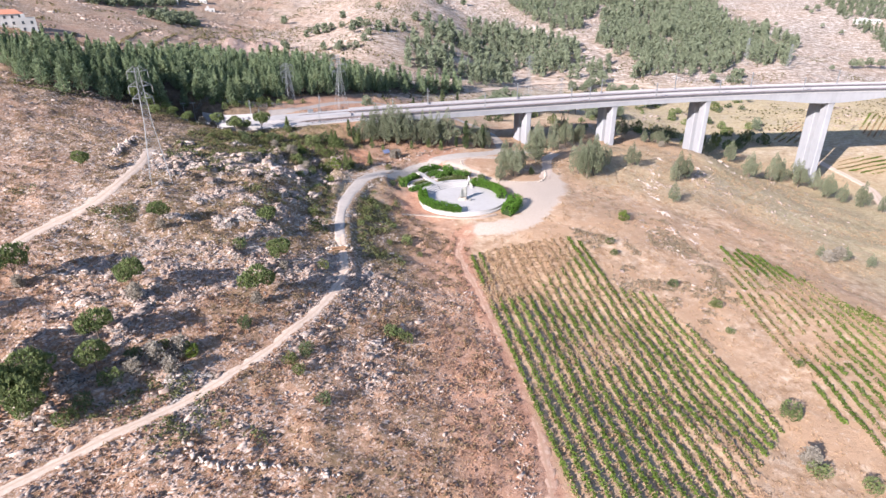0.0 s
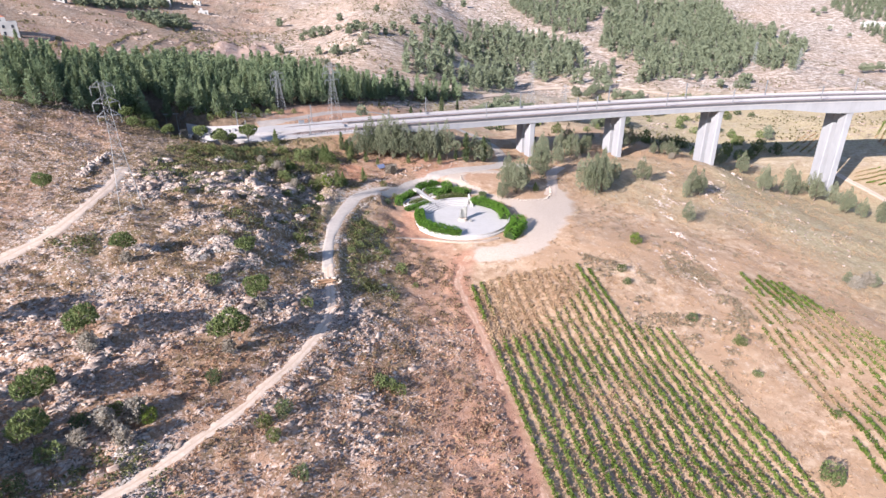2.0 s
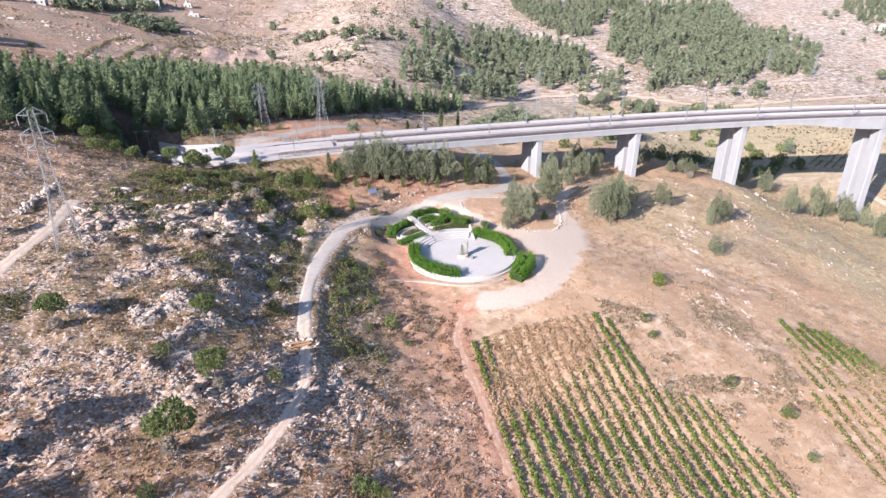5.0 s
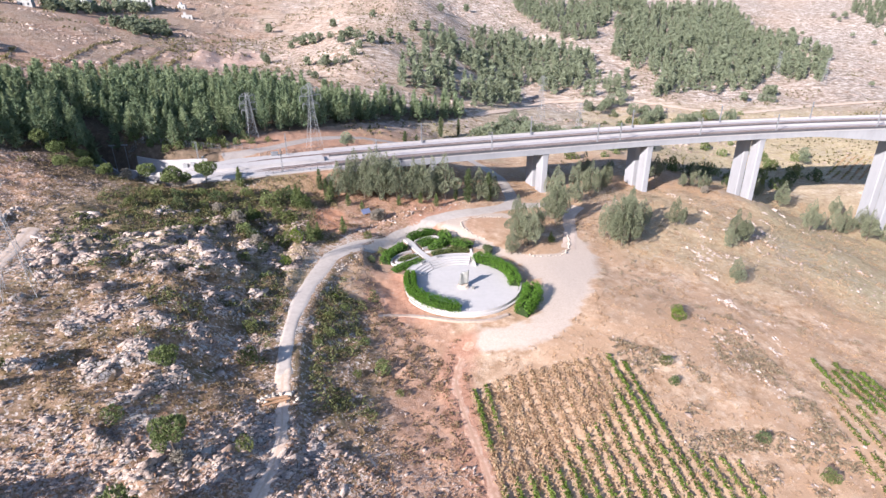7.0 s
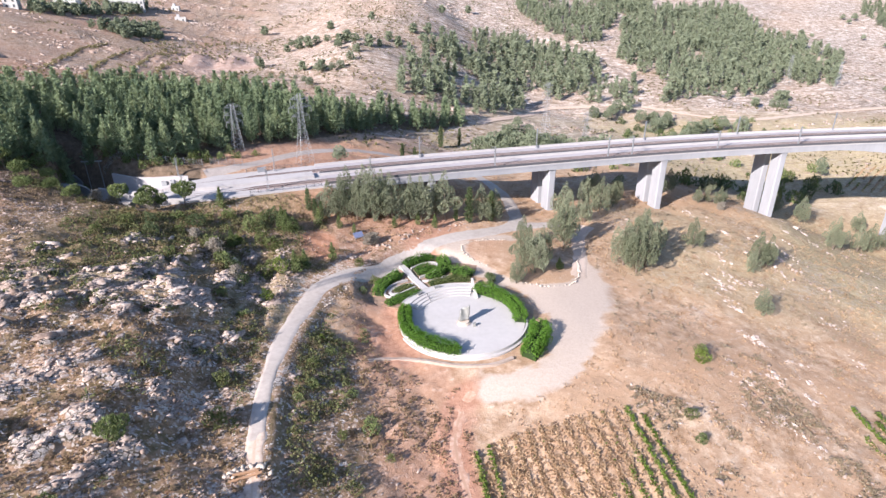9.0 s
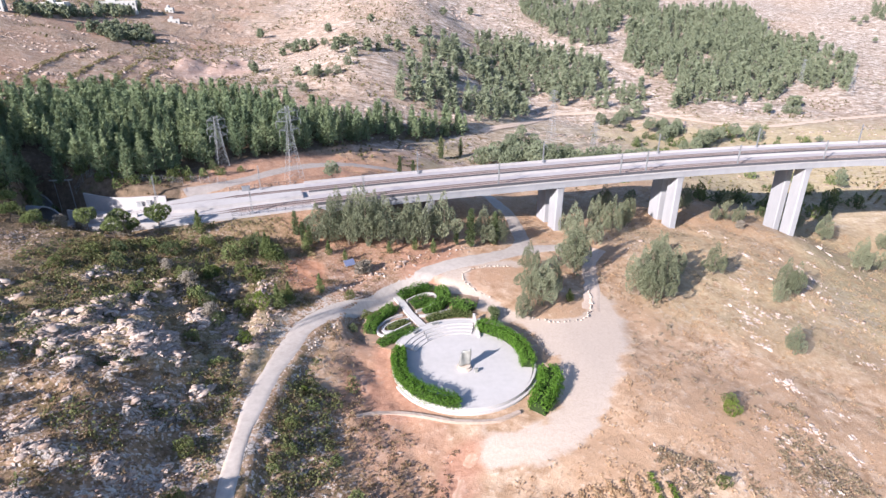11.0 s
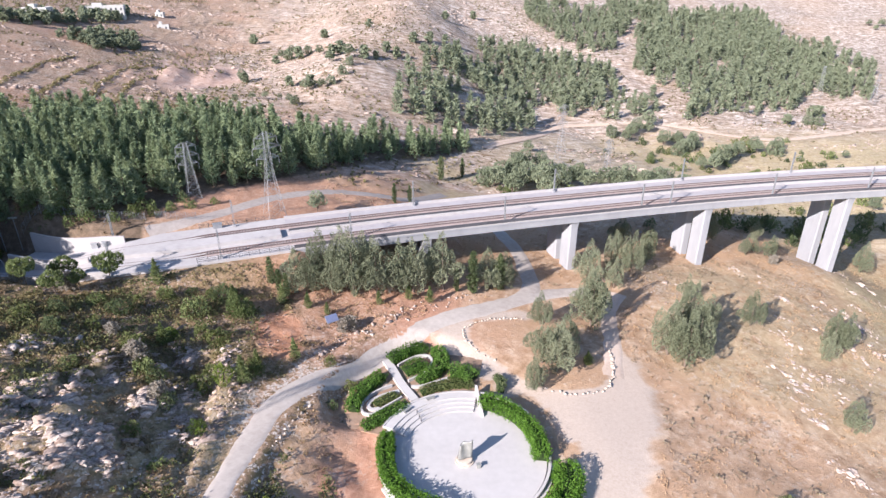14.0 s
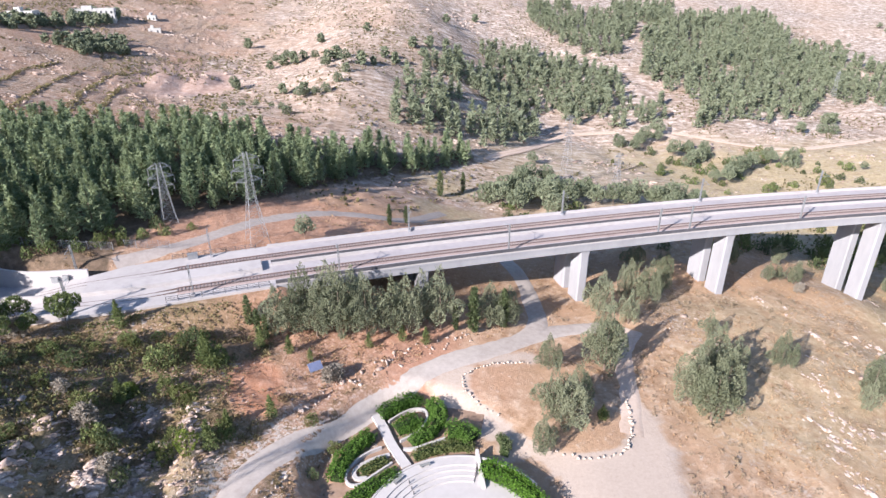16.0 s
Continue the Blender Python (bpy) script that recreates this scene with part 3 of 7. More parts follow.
def build_ground():
    gx = np.concatenate([[v for v in stations(-1400, 2200, -120, 215, 1.9) if v < -119], np.arange(-118.8, 29.5, 0.95), [v for v in stations(-1400, 2200, -120, 215, 1.9, 430) if v > 30.5]])
    gy = np.concatenate([[v for v in stations(-500, 2600, 45, 300, 1.9) if v < 50], np.arange(50.5, 228, 0.95), [v for v in stations(-500, 2600, 45, 300, 1.9, 640) if v > 228.8]])
    x, y = (a.ravel() for a in np.meshgrid(gx, gy))
    z = ground_z(x, y)
    dist = road_distance(x, y)
    z = z - 0.11 * (1 - smooth(-1.3, -0.4, dist)) - 0.8 * (np.hypot(x - PLAZA[0], y - PLAZA[1]) < PLAZA_R - 0.7)
    nx, ny = len(gx), len(gy)
    k = np.arange(nx * ny).reshape(ny, nx)
    faces = np.stack([k[:-1, :-1], k[:-1, 1:], k[1:, 1:], k[1:, :-1]], -1).reshape(-1, 4)
    me = bpy.data.meshes.new("ground")
    me.vertices.add(nx * ny)
    me.vertices.foreach_set("co", np.stack([x, y, z], -1).ravel().astype(np.float32))
    me.loops.add(faces.size)
    me.loops.foreach_set("vertex_index", faces.ravel().astype(np.int32))
    me.polygons.add(len(faces))
    me.polygons.foreach_set("loop_start", np.arange(0, faces.size, 4, dtype=np.int32))
    me.polygons.foreach_set("use_smooth", np.ones(len(faces), bool))
    me.update(calc_edges=True)
    me.materials.append(M_GROUND)
    hill = smooth(29, 22, x + 3 * grain(x, y, 9, 11)) * (1 - smooth(205, 225, y - 0.35 * x))
    knoll = (1 - smooth(225, 250, y)) * smooth(30, 20, x)
    wood_floor = smooth(240, 262, y) * smooth(20, -10, x) * (1 - smooth(380, 400, y))
    slope = smooth(84, 100, x + 6 * grain(x, y, 20, 12)) * smooth(170, 205, y) * (1 - smooth(270, 300, y)) * (1 - smooth(190, 215, x))
    V1 = VINEYARD
    patch = 0.55 + 0.9 * grain(x, y, 24, 13) + 0.5 * grain(x, y, 9, 14)
    pebble = smooth(60, 90, x) * (1 - smooth(100, 125, x)) * smooth(110, 140, y) * (1 - smooth(210, 225, y)) * 0.35
    beyond = np.maximum(smooth(300, 340, y), smooth(282, 300, y) * smooth(150, 190, x))
    bank = smooth(206, 216, y) * (1 - smooth(236, 246, y)) * smooth(-16, -2, x) * (1 - 0.75 * smooth(38, 46, x))* (1 - smooth(48, 58, x))
    fore = smooth(8, 18, x) * (1 - smooth(27, 31, x)) * (1 - smooth(150, 160, y))
    terr = np.hypot(x - 22, y - 180) < 15
    dry_bank = smooth(10, 15, x + 2 * grain(x, y, 6, 33)) * (1 - smooth(28, 31, x)) * smooth(122, 132, y) * (1 - smooth(200, 208, y))
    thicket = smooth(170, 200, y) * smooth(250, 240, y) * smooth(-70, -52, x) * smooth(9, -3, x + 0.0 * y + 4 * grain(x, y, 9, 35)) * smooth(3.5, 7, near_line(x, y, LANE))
    slide = smooth(1.2, 0.6, np.hypot((x - 1.5) / 5, (y - 217) / 9) + 0.3 * grain(x, y, 4, 36))
    crag, rubble = crags(x, y) * hill, stony(x, y)
    masks = {
        "crag": crag,
        "brush": np.clip(hill * (1 - rubble) * (1 - crag) * (1 - 0.6 * fore) * (1 - 0.8 * dry_bank) * (1 - 0.75 * smooth(-52, -62, x)) * (0.75 + 0.35 * grain(x, y, 8, 137)) * (0.45 + 0.55 * smooth(112, 136, y)), 0, 1),
        "slide": slide,
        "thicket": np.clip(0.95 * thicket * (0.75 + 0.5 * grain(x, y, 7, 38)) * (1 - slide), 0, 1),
        "heath": np.clip((1 - slide) * np.maximum(hill * 0.95, knoll * 0.9) * (1 - 0.45 * fore) * (1 - (0.35 + 0.55 * smooth(152, 166, y)) * dry_bank) * (1 - smooth(14, 10, np.hypot(x - 17, y - 184))) + 0.6 * slope * (grain(x, y, 8, 15) > 0.35) + 0.5 * wood_floor + beyond * (0.3 * smooth(130, 60, x + 30 * grain(x, y, 40, 25)) + 0.5 * smooth(-40, -75, x + 25 * grain(x, y, 30, 28))), 0, 1),
        "rock": np.clip(hill * rubble * (1 - smooth(5, 20, x) * 0.5) * (1 - 0.6 * smooth(128, 92, y + 9 * grain(x, y, 18, 34))) + 0.75 * slope * smooth(0.3, 0.9, patch) + pebble, 0, 1),
        "soil": np.clip(slide + (0.2 + 0.4 * smooth(152, 166, y)) * dry_bank + 0.55 * hill * smooth(132, 96, y + 9 * grain(x, y, 18, 34)) + 0.5 * fore + 0.95 * smooth(4.6, 1.6, near_line(x, y, RED_TRACK) + 1.2 * grain(x, y, 2.5, 29)) + 0.9 * bank  + 0.3 * wood_floor + 0.6 * smooth(258, 264, y) * (1 - smooth(296, 306, y)) * smooth(-36, -26, x) * (1 - smooth(40, 52, x)) + 0.45 * smooth(300, 312, y) * (1 - smooth(352, 366, y)) * smooth(4, 16, x) * (1 - smooth(52, 66, x))  + 0.55 * terr * smooth(-0.4, 0.3, grain(x, y, 7, 16)) + beyond * smooth(0.1, 0.5, grain(x, y, 55, 17) + 0.4 * grain(x, y, 14, 18)) * 0.3 * (1 - smooth(90, 160, x))
                        + 0.55 * smooth(-0.1, 0.4, grain(x, y, 20, 19)) * smooth(-60, -75, x), 0, 1),
        "green": np.clip(0.65 * hill * smooth(170, 188, y) * smooth(2, -8, x) * smooth(-60, -46, x) + (0.55 + 0.4 * smooth(270, 240, y)) * smooth(140, 180, x + 12 * grain(x, y, 25, 20)) * (1 - smooth(400, 470, y)) + 0.5 * smooth(60, 100, x) * smooth(300, 330, y) * (1 - smooth(400, 470, y)) + 0.6 * slope * smooth(-0.3, 0.4, grain(x, y, 30, 21)) + 0.8 * smooth(30, 50, x) * (1 - smooth(72, 90, x)) * smooth(296, 312, y) * (1 - smooth(345, 365, y)) * smooth(-0.2, 0.3, grain(x, y, 9, 22)), 0, 1),
        "gravel": 0.85 * sum((inside(x + a + 2.2 * grain(x, y, 5, 27), y + b + 1.6 * grain(x, y, 3, 30), APRON) & ~inside(x + 0.4 * a, y + 0.4 * b, ISLAND)).astype(float) for a in (-3.5, 0, 3.5) for b in (-3.5, 0, 3.5)) / 9,
        "spoil": smooth(1.25, 0.7, np.hypot((x + 72) / 26, (y - 482) / 40) + 0.25 * grain(x, y, 9, 26)),
        "vine": 1.0 * inside(x, y, V1),
        "dark_floor": 0.9 * (inside(x, y, WOOD) | (np.hypot((x + 66) / 16, (y - 240) / 22) < 1) | ((x > -75) & (x < -34) & (rail_offset(x, y) > 17) & (y < 268))),
        "terrace": np.clip(beyond * (0.9 + 0.25 * grain(x, y, 40, 24)) * (1 - 0.2 * smooth(-40, -75, x + 25 * grain(x, y, 30, 28))) * (1 - 0.35 * smooth(140, 180, x) * (1 - smooth(400, 470, y))), 0, 1),
    }
    for name, v in masks.items():
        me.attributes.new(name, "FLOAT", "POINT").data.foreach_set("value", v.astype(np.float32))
    return tagged(new("ground", me), "dry limestone hillside with red soil, scrub and straw-coloured grass", "ground", kind="structure")


ground = build_ground()


def strip(name, line, width, mat, label, lift=0.0, start=None, end=None, ragged=0.0):
    """A road laid on the land: a crowned band with rough edges and sunken sides."""
    t = np.gradient(line, axis=0)
    t /= np.linalg.norm(t, axis=1)[:, None]
    nrm = np.stack([-t[:, 1], t[:, 0]], -1)
    offs = np.array([-0.53, -0.47, -0.25, 0, 0.25, 0.47, 0.53])
    sink = np.array([-0.16, -0.03, 0.02, 0.03, 0.02, -0.03, -0.16])
    verts = []
    for k, p in enumerate(line):
        w = width * (1 + ((start or width) / width - 1) * smooth(62, 10, 1.2 * k) + ((end or width) / width - 1) * smooth(38, 4, 1.2 * (len(line) - 1 - k)) + 0.1 * float(grain(p[0], p[1], 5, 31)) + (0.05 if width > 4 else 0.1) * float(grain(p[0], p[1], 1.9, 32)))
        q = p + nrm[k] * (offs * w)[:, None]
        z = base_z(q[:, 0], q[:, 1])
        zc = z.mean()
        rough = ragged * grain(q[:, 0], q[:, 1], 1.1, 39) * np.abs(offs / 0.53)
        verts += [(a, b, 0.85 * c + 0.15 * zc + s + lift + g) for (a, b), c, s, g in zip(q, z, sink, rough)]
    faces = [(7 * k + j, 7 * k + 7 + j, 7 * k + 8 + j, 7 * k + j + 1) for k in range(len(line) - 1) for j in range(6)]
    faces = [f[::-1] for f in faces]
    me = make_mesh(name, verts, faces, [mat], flat=False)
    me.attributes.new("across", "FLOAT", "POINT").data.foreach_set("value", np.tile(offs / 0.53, len(line)).astype(np.float32))
    return tagged(new(name, me), label, "road", kind="structure")


strip("path", PATH, 2.7, M_TRACK, "narrow pale dirt path winding across the rocky hillside", ragged=0.12)
strip("footpath", FOOTPATH, 0.9, M_RED, "trodden dirt footpath through the scrub", -0.05, ragged=0.12)
strip("road_1", LANE, 5.6, M_ASPHALT, "worn grey asphalt lane curving past the memorial", 0.01, start=2.7)
strip("road_2", UNDER, 5.0, M_ASPHALT, "short worn asphalt turning beside the viaduct", 0.02)
strip("path_spur", SPUR, 4.4, M_GRAVEL, "pale gravel track leading off between pines", 0.035)
strip("hill_track", HILL_TRACK, 3.6, M_TRACK, "pale dirt track climbing the hillside", ragged=0.15)
strip("red_track", RED_TRACK, 3.0, M_RED, "rutted red dirt track beside the vineyard", -0.06, ragged=0.22)
strip("road_3", FAR_LANE, 4.6, M_ASPHALT_DARK, "grey asphalt service road behind the railway")
strip("far_track", FAR_TRACK, 5.0, M_TRACK, "pale dirt track in the valley beyond the railway", 0.35)
strip("valley_track", VALLEY_TRACK, 4.5, M_TRACK, "long pale dirt track along the far valley", 0.35)
strip("valley_lane", VALLEY_LANE, 5.0, M_TRACK, "pale dirt lane on the valley floor below the viaduct", 0.15)

# ---- building blocks ----


def part(name, me, parent, label="", where=None):
    ob = new(name, me)
    ob.parent = parent
    if where is not None:
        ob.matrix_basis = where
    return tagged(ob, label)


def thing(name, x, y, z, label, category, group="", turn=0.0):
    ob = new(name)
    ob.empty_display_size = 0.2
    ob.matrix_basis = pose(x, y, z, 0, 0, turn)
    return tagged(ob, label, category, group)


class Shape:
    """Collects vertices and faces for one mesh."""

    def __init__(self):
        self.v, self.f, self.m = [], [], []

    def add(self, verts, faces, mat=0):
        k = len(self.v)
        self.v += [tuple(p) for p in verts]
        self.f += [tuple(k + i for i in f) for f in faces]
        self.m += [mat] * len(faces)
        return self

    def box(self, lo, hi, mat=0, m=None):
        c = [Vector((x, y, z)) for z in (lo[2], hi[2]) for y in (lo[1], hi[1]) for x in (lo[0], hi[0])]
        if m is not None:
            c = [m @ p for p in c]
        return self.add(c, [(0, 2, 3, 1), (4, 5, 7, 6), (0, 1, 5, 4), (2, 6, 7, 3), (0, 4, 6, 2), (1, 3, 7, 5)], mat)

    def bar(self, a, b, w, mat=0, taper=1.0, sides=4):
        a, b = Vector(a), Vector(b)
        q = (b - a).to_track_quat("Z", "Y")
        ring = [Vector((math.cos(6.2832 * (i + 0.5) / sides), math.sin(6.2832 * (i + 0.5) / sides), 0)) for i in range(sides)]
        v = [a + q @ (r * w * 0.5) for r in ring] + [b + q @ (r * w * 0.5 * taper) for r in ring]
        f = [(i, (i + 1) % sides, sides + (i + 1) % sides, sides + i) for i in range(sides)]
        return self.add(v, f + [tuple(range(sides))[::-1], tuple(range(sides, 2 * sides))], mat)

    def sweep(self, rings, closed=True, caps=True, mat=0):
        n = len(rings[0])
        verts = [p for r in rings for p in r]
        last = n if closed else n - 1
        faces = [(n * k + i, n * k + (i + 1) % n, n * k + n + (i + 1) % n, n * k + n + i) for k in range(len(rings) - 1) for i in range(last)]
        if caps and closed:
            faces += [tuple(range(n))[::-1], tuple(range(n * (len(rings) - 1), n * len(rings)))]
        return self.add(verts, faces, mat)

    def mesh(self, name, *mats, flat=True):
        me = make_mesh(name, self.v, self.f, mats, self.m, flat)
        bm = bmesh.new()
        bm.from_mesh(me)
        bmesh.ops.recalc_face_normals(bm, faces=bm.faces)
        bm.to_mesh(me)
        bm.free()
        return me


def unit(rng, n):
    v = rng.normal(size=(n, 3))
    return v / np.linalg.norm(v, axis=1)[:, None]


def cards(points, size, rng, long=1.6, flat=0.0):
    """A small leaf spray at each point, turned at random. flat: how far it lies level."""
    n = len(points)
    a = unit(rng, n)
    a[:, 2] *= 1 - flat
    a /= np.linalg.norm(a, axis=1)[:, None]
    b = np.cross(a, unit(rng, n))
    b /= np.linalg.norm(b, axis=1)[:, None] + 1e-9
    s = (size * rng.uniform(0.6, 1.3, n))[:, None]
    mid = points + np.cross(a, b) * s * 0.18
    v = np.stack([points - a * s * long * 0.5, mid + b * s * 0.45, points + a * s * long * 0.5, mid - b * s * 0.45], 1)
    return v.reshape(-1, 3), np.arange(4 * n).reshape(n, 4)


def needles(points, size, rng, up=0.5, axis=None):
    """A slim tuft at each point that points away from the trunk and upwards."""
    n = len(points)
    out = points[:, :2] if axis is None else axis
    a = np.column_stack([out, np.full(n, 0.0)])
    a /= np.linalg.norm(a, axis=1)[:, None] + 0.3
    a = a + np.array([0, 0, up]) + 0.55 * rng.normal(size=(n, 3))
    a /= np.linalg.norm(a, axis=1)[:, None]
    b = np.cross(a, unit(rng, n))
    b /= np.linalg.norm(b, axis=1)[:, None] + 1e-9
    s = (size * rng.uniform(0.6, 1.4, n))[:, None]
    v = np.stack([points - a * s * 0.5 - b * s * 0.29, points - a * s * 0.5 + b * s * 0.29, points + a * s * 1.15], 1)
    return v.reshape(-1, 3), np.arange(3 * n).reshape(n, 3)


def cloud_mesh(name, v, f, mats, index=None):
    return make_mesh(name, v, f, mats, index)


def crown_points(rng, h, r, start, branches, clumps, per, shape):
    """Clumps of needles along boughs: start is where the boughs begin, shape how the crown narrows."""
    out, boughs = [], []
    for k in range(branches):
        u = (k + rng.uniform(0, 1)) / branches
        z = h * (start + (0.97 - start) * u)
        if shape == "round":
            reach = r * (0.35 + 0.65 * math.sin(math.pi * min(1, 0.16 + 0.84 * u)))
        elif shape == "cone":
            z = h * (start + (0.97 - start) * round(u * 13) / 13)
            reach = r * (1.03 - u) * (0.7 + 0.3 * min(1, u * 6))
        else:
            reach = r * min(1, 2.6 * u + 0.45, (1.02 - u) * 2.6)
        reach *= rng.uniform(0.6, 1.12)
        az = k * 2.39996 + rng.uniform(-0.5, 0.5)
        tip = np.array([math.cos(az) * reach, math.sin(az) * reach, z + reach * (rng.uniform(-0.25, 0.1) if shape == "cone" else rng.uniform(0.0, 0.32))])
        root = np.array([0, 0, z - reach * 0.1])
        boughs.append((root, tip))
        for c in range(clumps):
            s = 0.42 + 0.58 * (c + rng.uniform(0.2, 1)) / clumps
            p = root + (tip - root) * s
            out.append(p + rng.normal(size=(per, 3)) * np.array([1, 1, 0.6]) * (0.085 * r + 0.12))
    return np.concatenate(out), boughs


def tree_kit(seed, h, r, start, branches, clumps, per, size, shape, leaf, lean=0.03):
    """Trunk with boughs, and crown: two meshes."""
    rng = np.random.default_rng(seed)
    pts, boughs = crown_points(rng, h, r, start, branches, clumps, per, shape)
    v, f = needles(pts, size, rng) if shape == "spire" else cards(pts, size, rng, flat=0.35, long=1.5)
    crown = cloud_mesh("crown", v, f, [leaf])
    s = Shape()
    bend = rng.normal(size=(6, 2)) * lean * h
    rings = []
    for k in range(6):
        t = k / 5
        w = 0.035 * h * (1 - 0.85 * t) * (1.35 if k == 0 else 1)
        c = bend[k] * t * (1 - t)
        rings.append([Vector((c[0] + w * 0.5 * math.cos(a), c[1] + w * 0.5 * math.sin(a), t * h * 0.93 - (0.3 if k == 0 else 0))) for a in np.arange(7) * 0.8976])
    s.sweep(rings)
    for root, tip in boughs[:: max(1, len(boughs) // 14)]:
        s.bar(root, root + (tip - root) * 0.8, 0.011 * h, taper=0.4, sides=3)
    return s.mesh("trunk", M_BARK), crown


def tufts(points, ways, size, rng):
    """A slim leaf spray at each point along the way given."""
    n = len(points)
    a = ways + 0.5 * rng.normal(size=(n, 3))
    a /= np.linalg.norm(a, axis=1)[:, None] + 1e-9
    b = np.cross(a, unit(rng, n))
    b /= np.linalg.norm(b, axis=1)[:, None] + 1e-9
    k = (size * rng.uniform(0.6, 1.4, n))[:, None]
    v = np.stack([points - a * k * 0.5 - b * k * 0.36, points - a * k * 0.5 + b * k * 0.36, points + a * k * 1.1], 1)
    return v.reshape(-1, 3), np.arange(3 * n).reshape(n, 3)


def lobes(rng, h, r, start, shape):
    """The rounded masses of a crown: centre, half-width and half-height of each."""
    if shape == "plume":
        out = [(0.0, 0.0, h * 0.58, r * 0.33, h * 0.45)]
        for q in range(8):
            a, d = q * 2.4 + rng.uniform(-0.4, 0.4), rng.uniform(0.4, 0.9) * r
            top, low = h * (1.02 - 0.5 * d / r + rng.uniform(-0.12, 0.12)), h * start * rng.uniform(0.5, 2.8)
            out.append((math.cos(a) * d, math.sin(a) * d, (top + low) / 2, r * rng.uniform(0.24, 0.38), (top - low) / 2))
    elif shape == "dome":
        out = [(0.0, 0.0, h * 0.78, r * 0.62, h * 0.2)]
        for q in range(9):
            a, d = q * 2.4 + rng.uniform(-0.3, 0.3), rng.uniform(0.38, 0.72) * r
            out.append((math.cos(a) * d, math.sin(a) * d, h * (start + 0.2 + rng.uniform(0, 0.16) + 0.1 * (1 - d / r)), r * rng.uniform(0.26, 0.42), h * rng.uniform(0.11, 0.17)))
    else:
        out = []
        for q in range(8):
            a, d = q * 2.4 + rng.uniform(-0.4, 0.4), rng.uniform(0.15, 0.68) * r
            k = h * rng.uniform(0.24, 0.46) * (1.25 - 0.6 * d / r)
            out.append((math.cos(a) * d, math.sin(a) * d, k * 0.85, r * rng.uniform(0.26, 0.44), k))
    return np.array(out)


def lobed_kit(seed, h, r, start, shape, leaf, size=0.3, density=9.0, stems=1):
    """A tree or shrub whose crown is a cluster of rounded, ragged masses of leaf sprays."""
    rng = np.random.default_rng(seed)
    mass = lobes(rng, h, r, start, shape)
    pts, ways = [], []
    for j, (cx, cy, cz, w, t) in enumerate(mass):
        n = int(density * 4 * math.pi * w * (w + 2 * t) / 3)
        d = unit(rng, n)
        at = d * np.array([w, w, t])
        lump = 1 + 0.3 * grain(at[:, 0] + 0.8 * at[:, 2] + 9 * j, at[:, 1] - 0.7 * at[:, 2], 0.36 * r, seed) + 0.07 * rng.normal(size=n)
        taper = (1.0 - 0.16 * d[:, 2:3]) if shape == "plume" else 1.0
        p = np.array([cx, cy, cz]) + d * np.concatenate([np.full((n, 2), w) * taper, np.full((n, 1), t)], 1) * (lump * rng.uniform(0.78, 1.0, n)**0.5)[:, None]
        free = np.ones(n, bool)
        for i, (ax, ay, az, aw, at) in enumerate(mass):
            if i != j:
                free &= ((p[:, 0] - ax) / aw)**2 + ((p[:, 1] - ay) / aw)**2 + ((p[:, 2] - az) / at)**2 > 0.6
        free &= p[:, 2] > 0.02 * h
        pts.append(p[free]), ways.append((d * np.array([0.5, 0.5, 0.3]) + np.array([0, 0, 0.75]))[free])
    v, f = tufts(np.concatenate(pts), np.concatenate(ways), size, rng)
    crown = cloud_mesh("crown", v, f, [leaf])
    s = Shape()
    for j in range(stems):
        a, lean = j * 2.4 + rng.uniform(0, 1), (0.0 if j == 0 else 0.35 * r)
        top = np.array([math.cos(a) * lean, math.sin(a) * lean, h * 0.72])
        rings = []
        for k in range(5):
            u = k / 4
            w = (0.034 * h if stems == 1 else 0.022 * h) * (1 - 0.75 * u) * (1.4 if k == 0 else 1) * 0.5
            c = top * np.array([u, u, u]) + np.array([0.02 * h * math.sin(5 * u + seed), 0.02 * h * math.cos(4 * u + seed), 0]) * u * (1 - u)
            rings.append([Vector((c[0] + w * math.cos(b), c[1] + w * math.sin(b), c[2] - (0.4 if k == 0 else 0))) for b in np.arange(6) * 1.0472])
        s.sweep(rings)
    for cx, cy, cz, w, t in mass:
        s.bar((0, 0, max(0.05 * h, (cz - t) * 0.55)), (cx * 0.85, cy * 0.85, cz), 0.013 * h, taper=0.35, sides=3)
    return s.mesh("trunk", M_BARK), crown


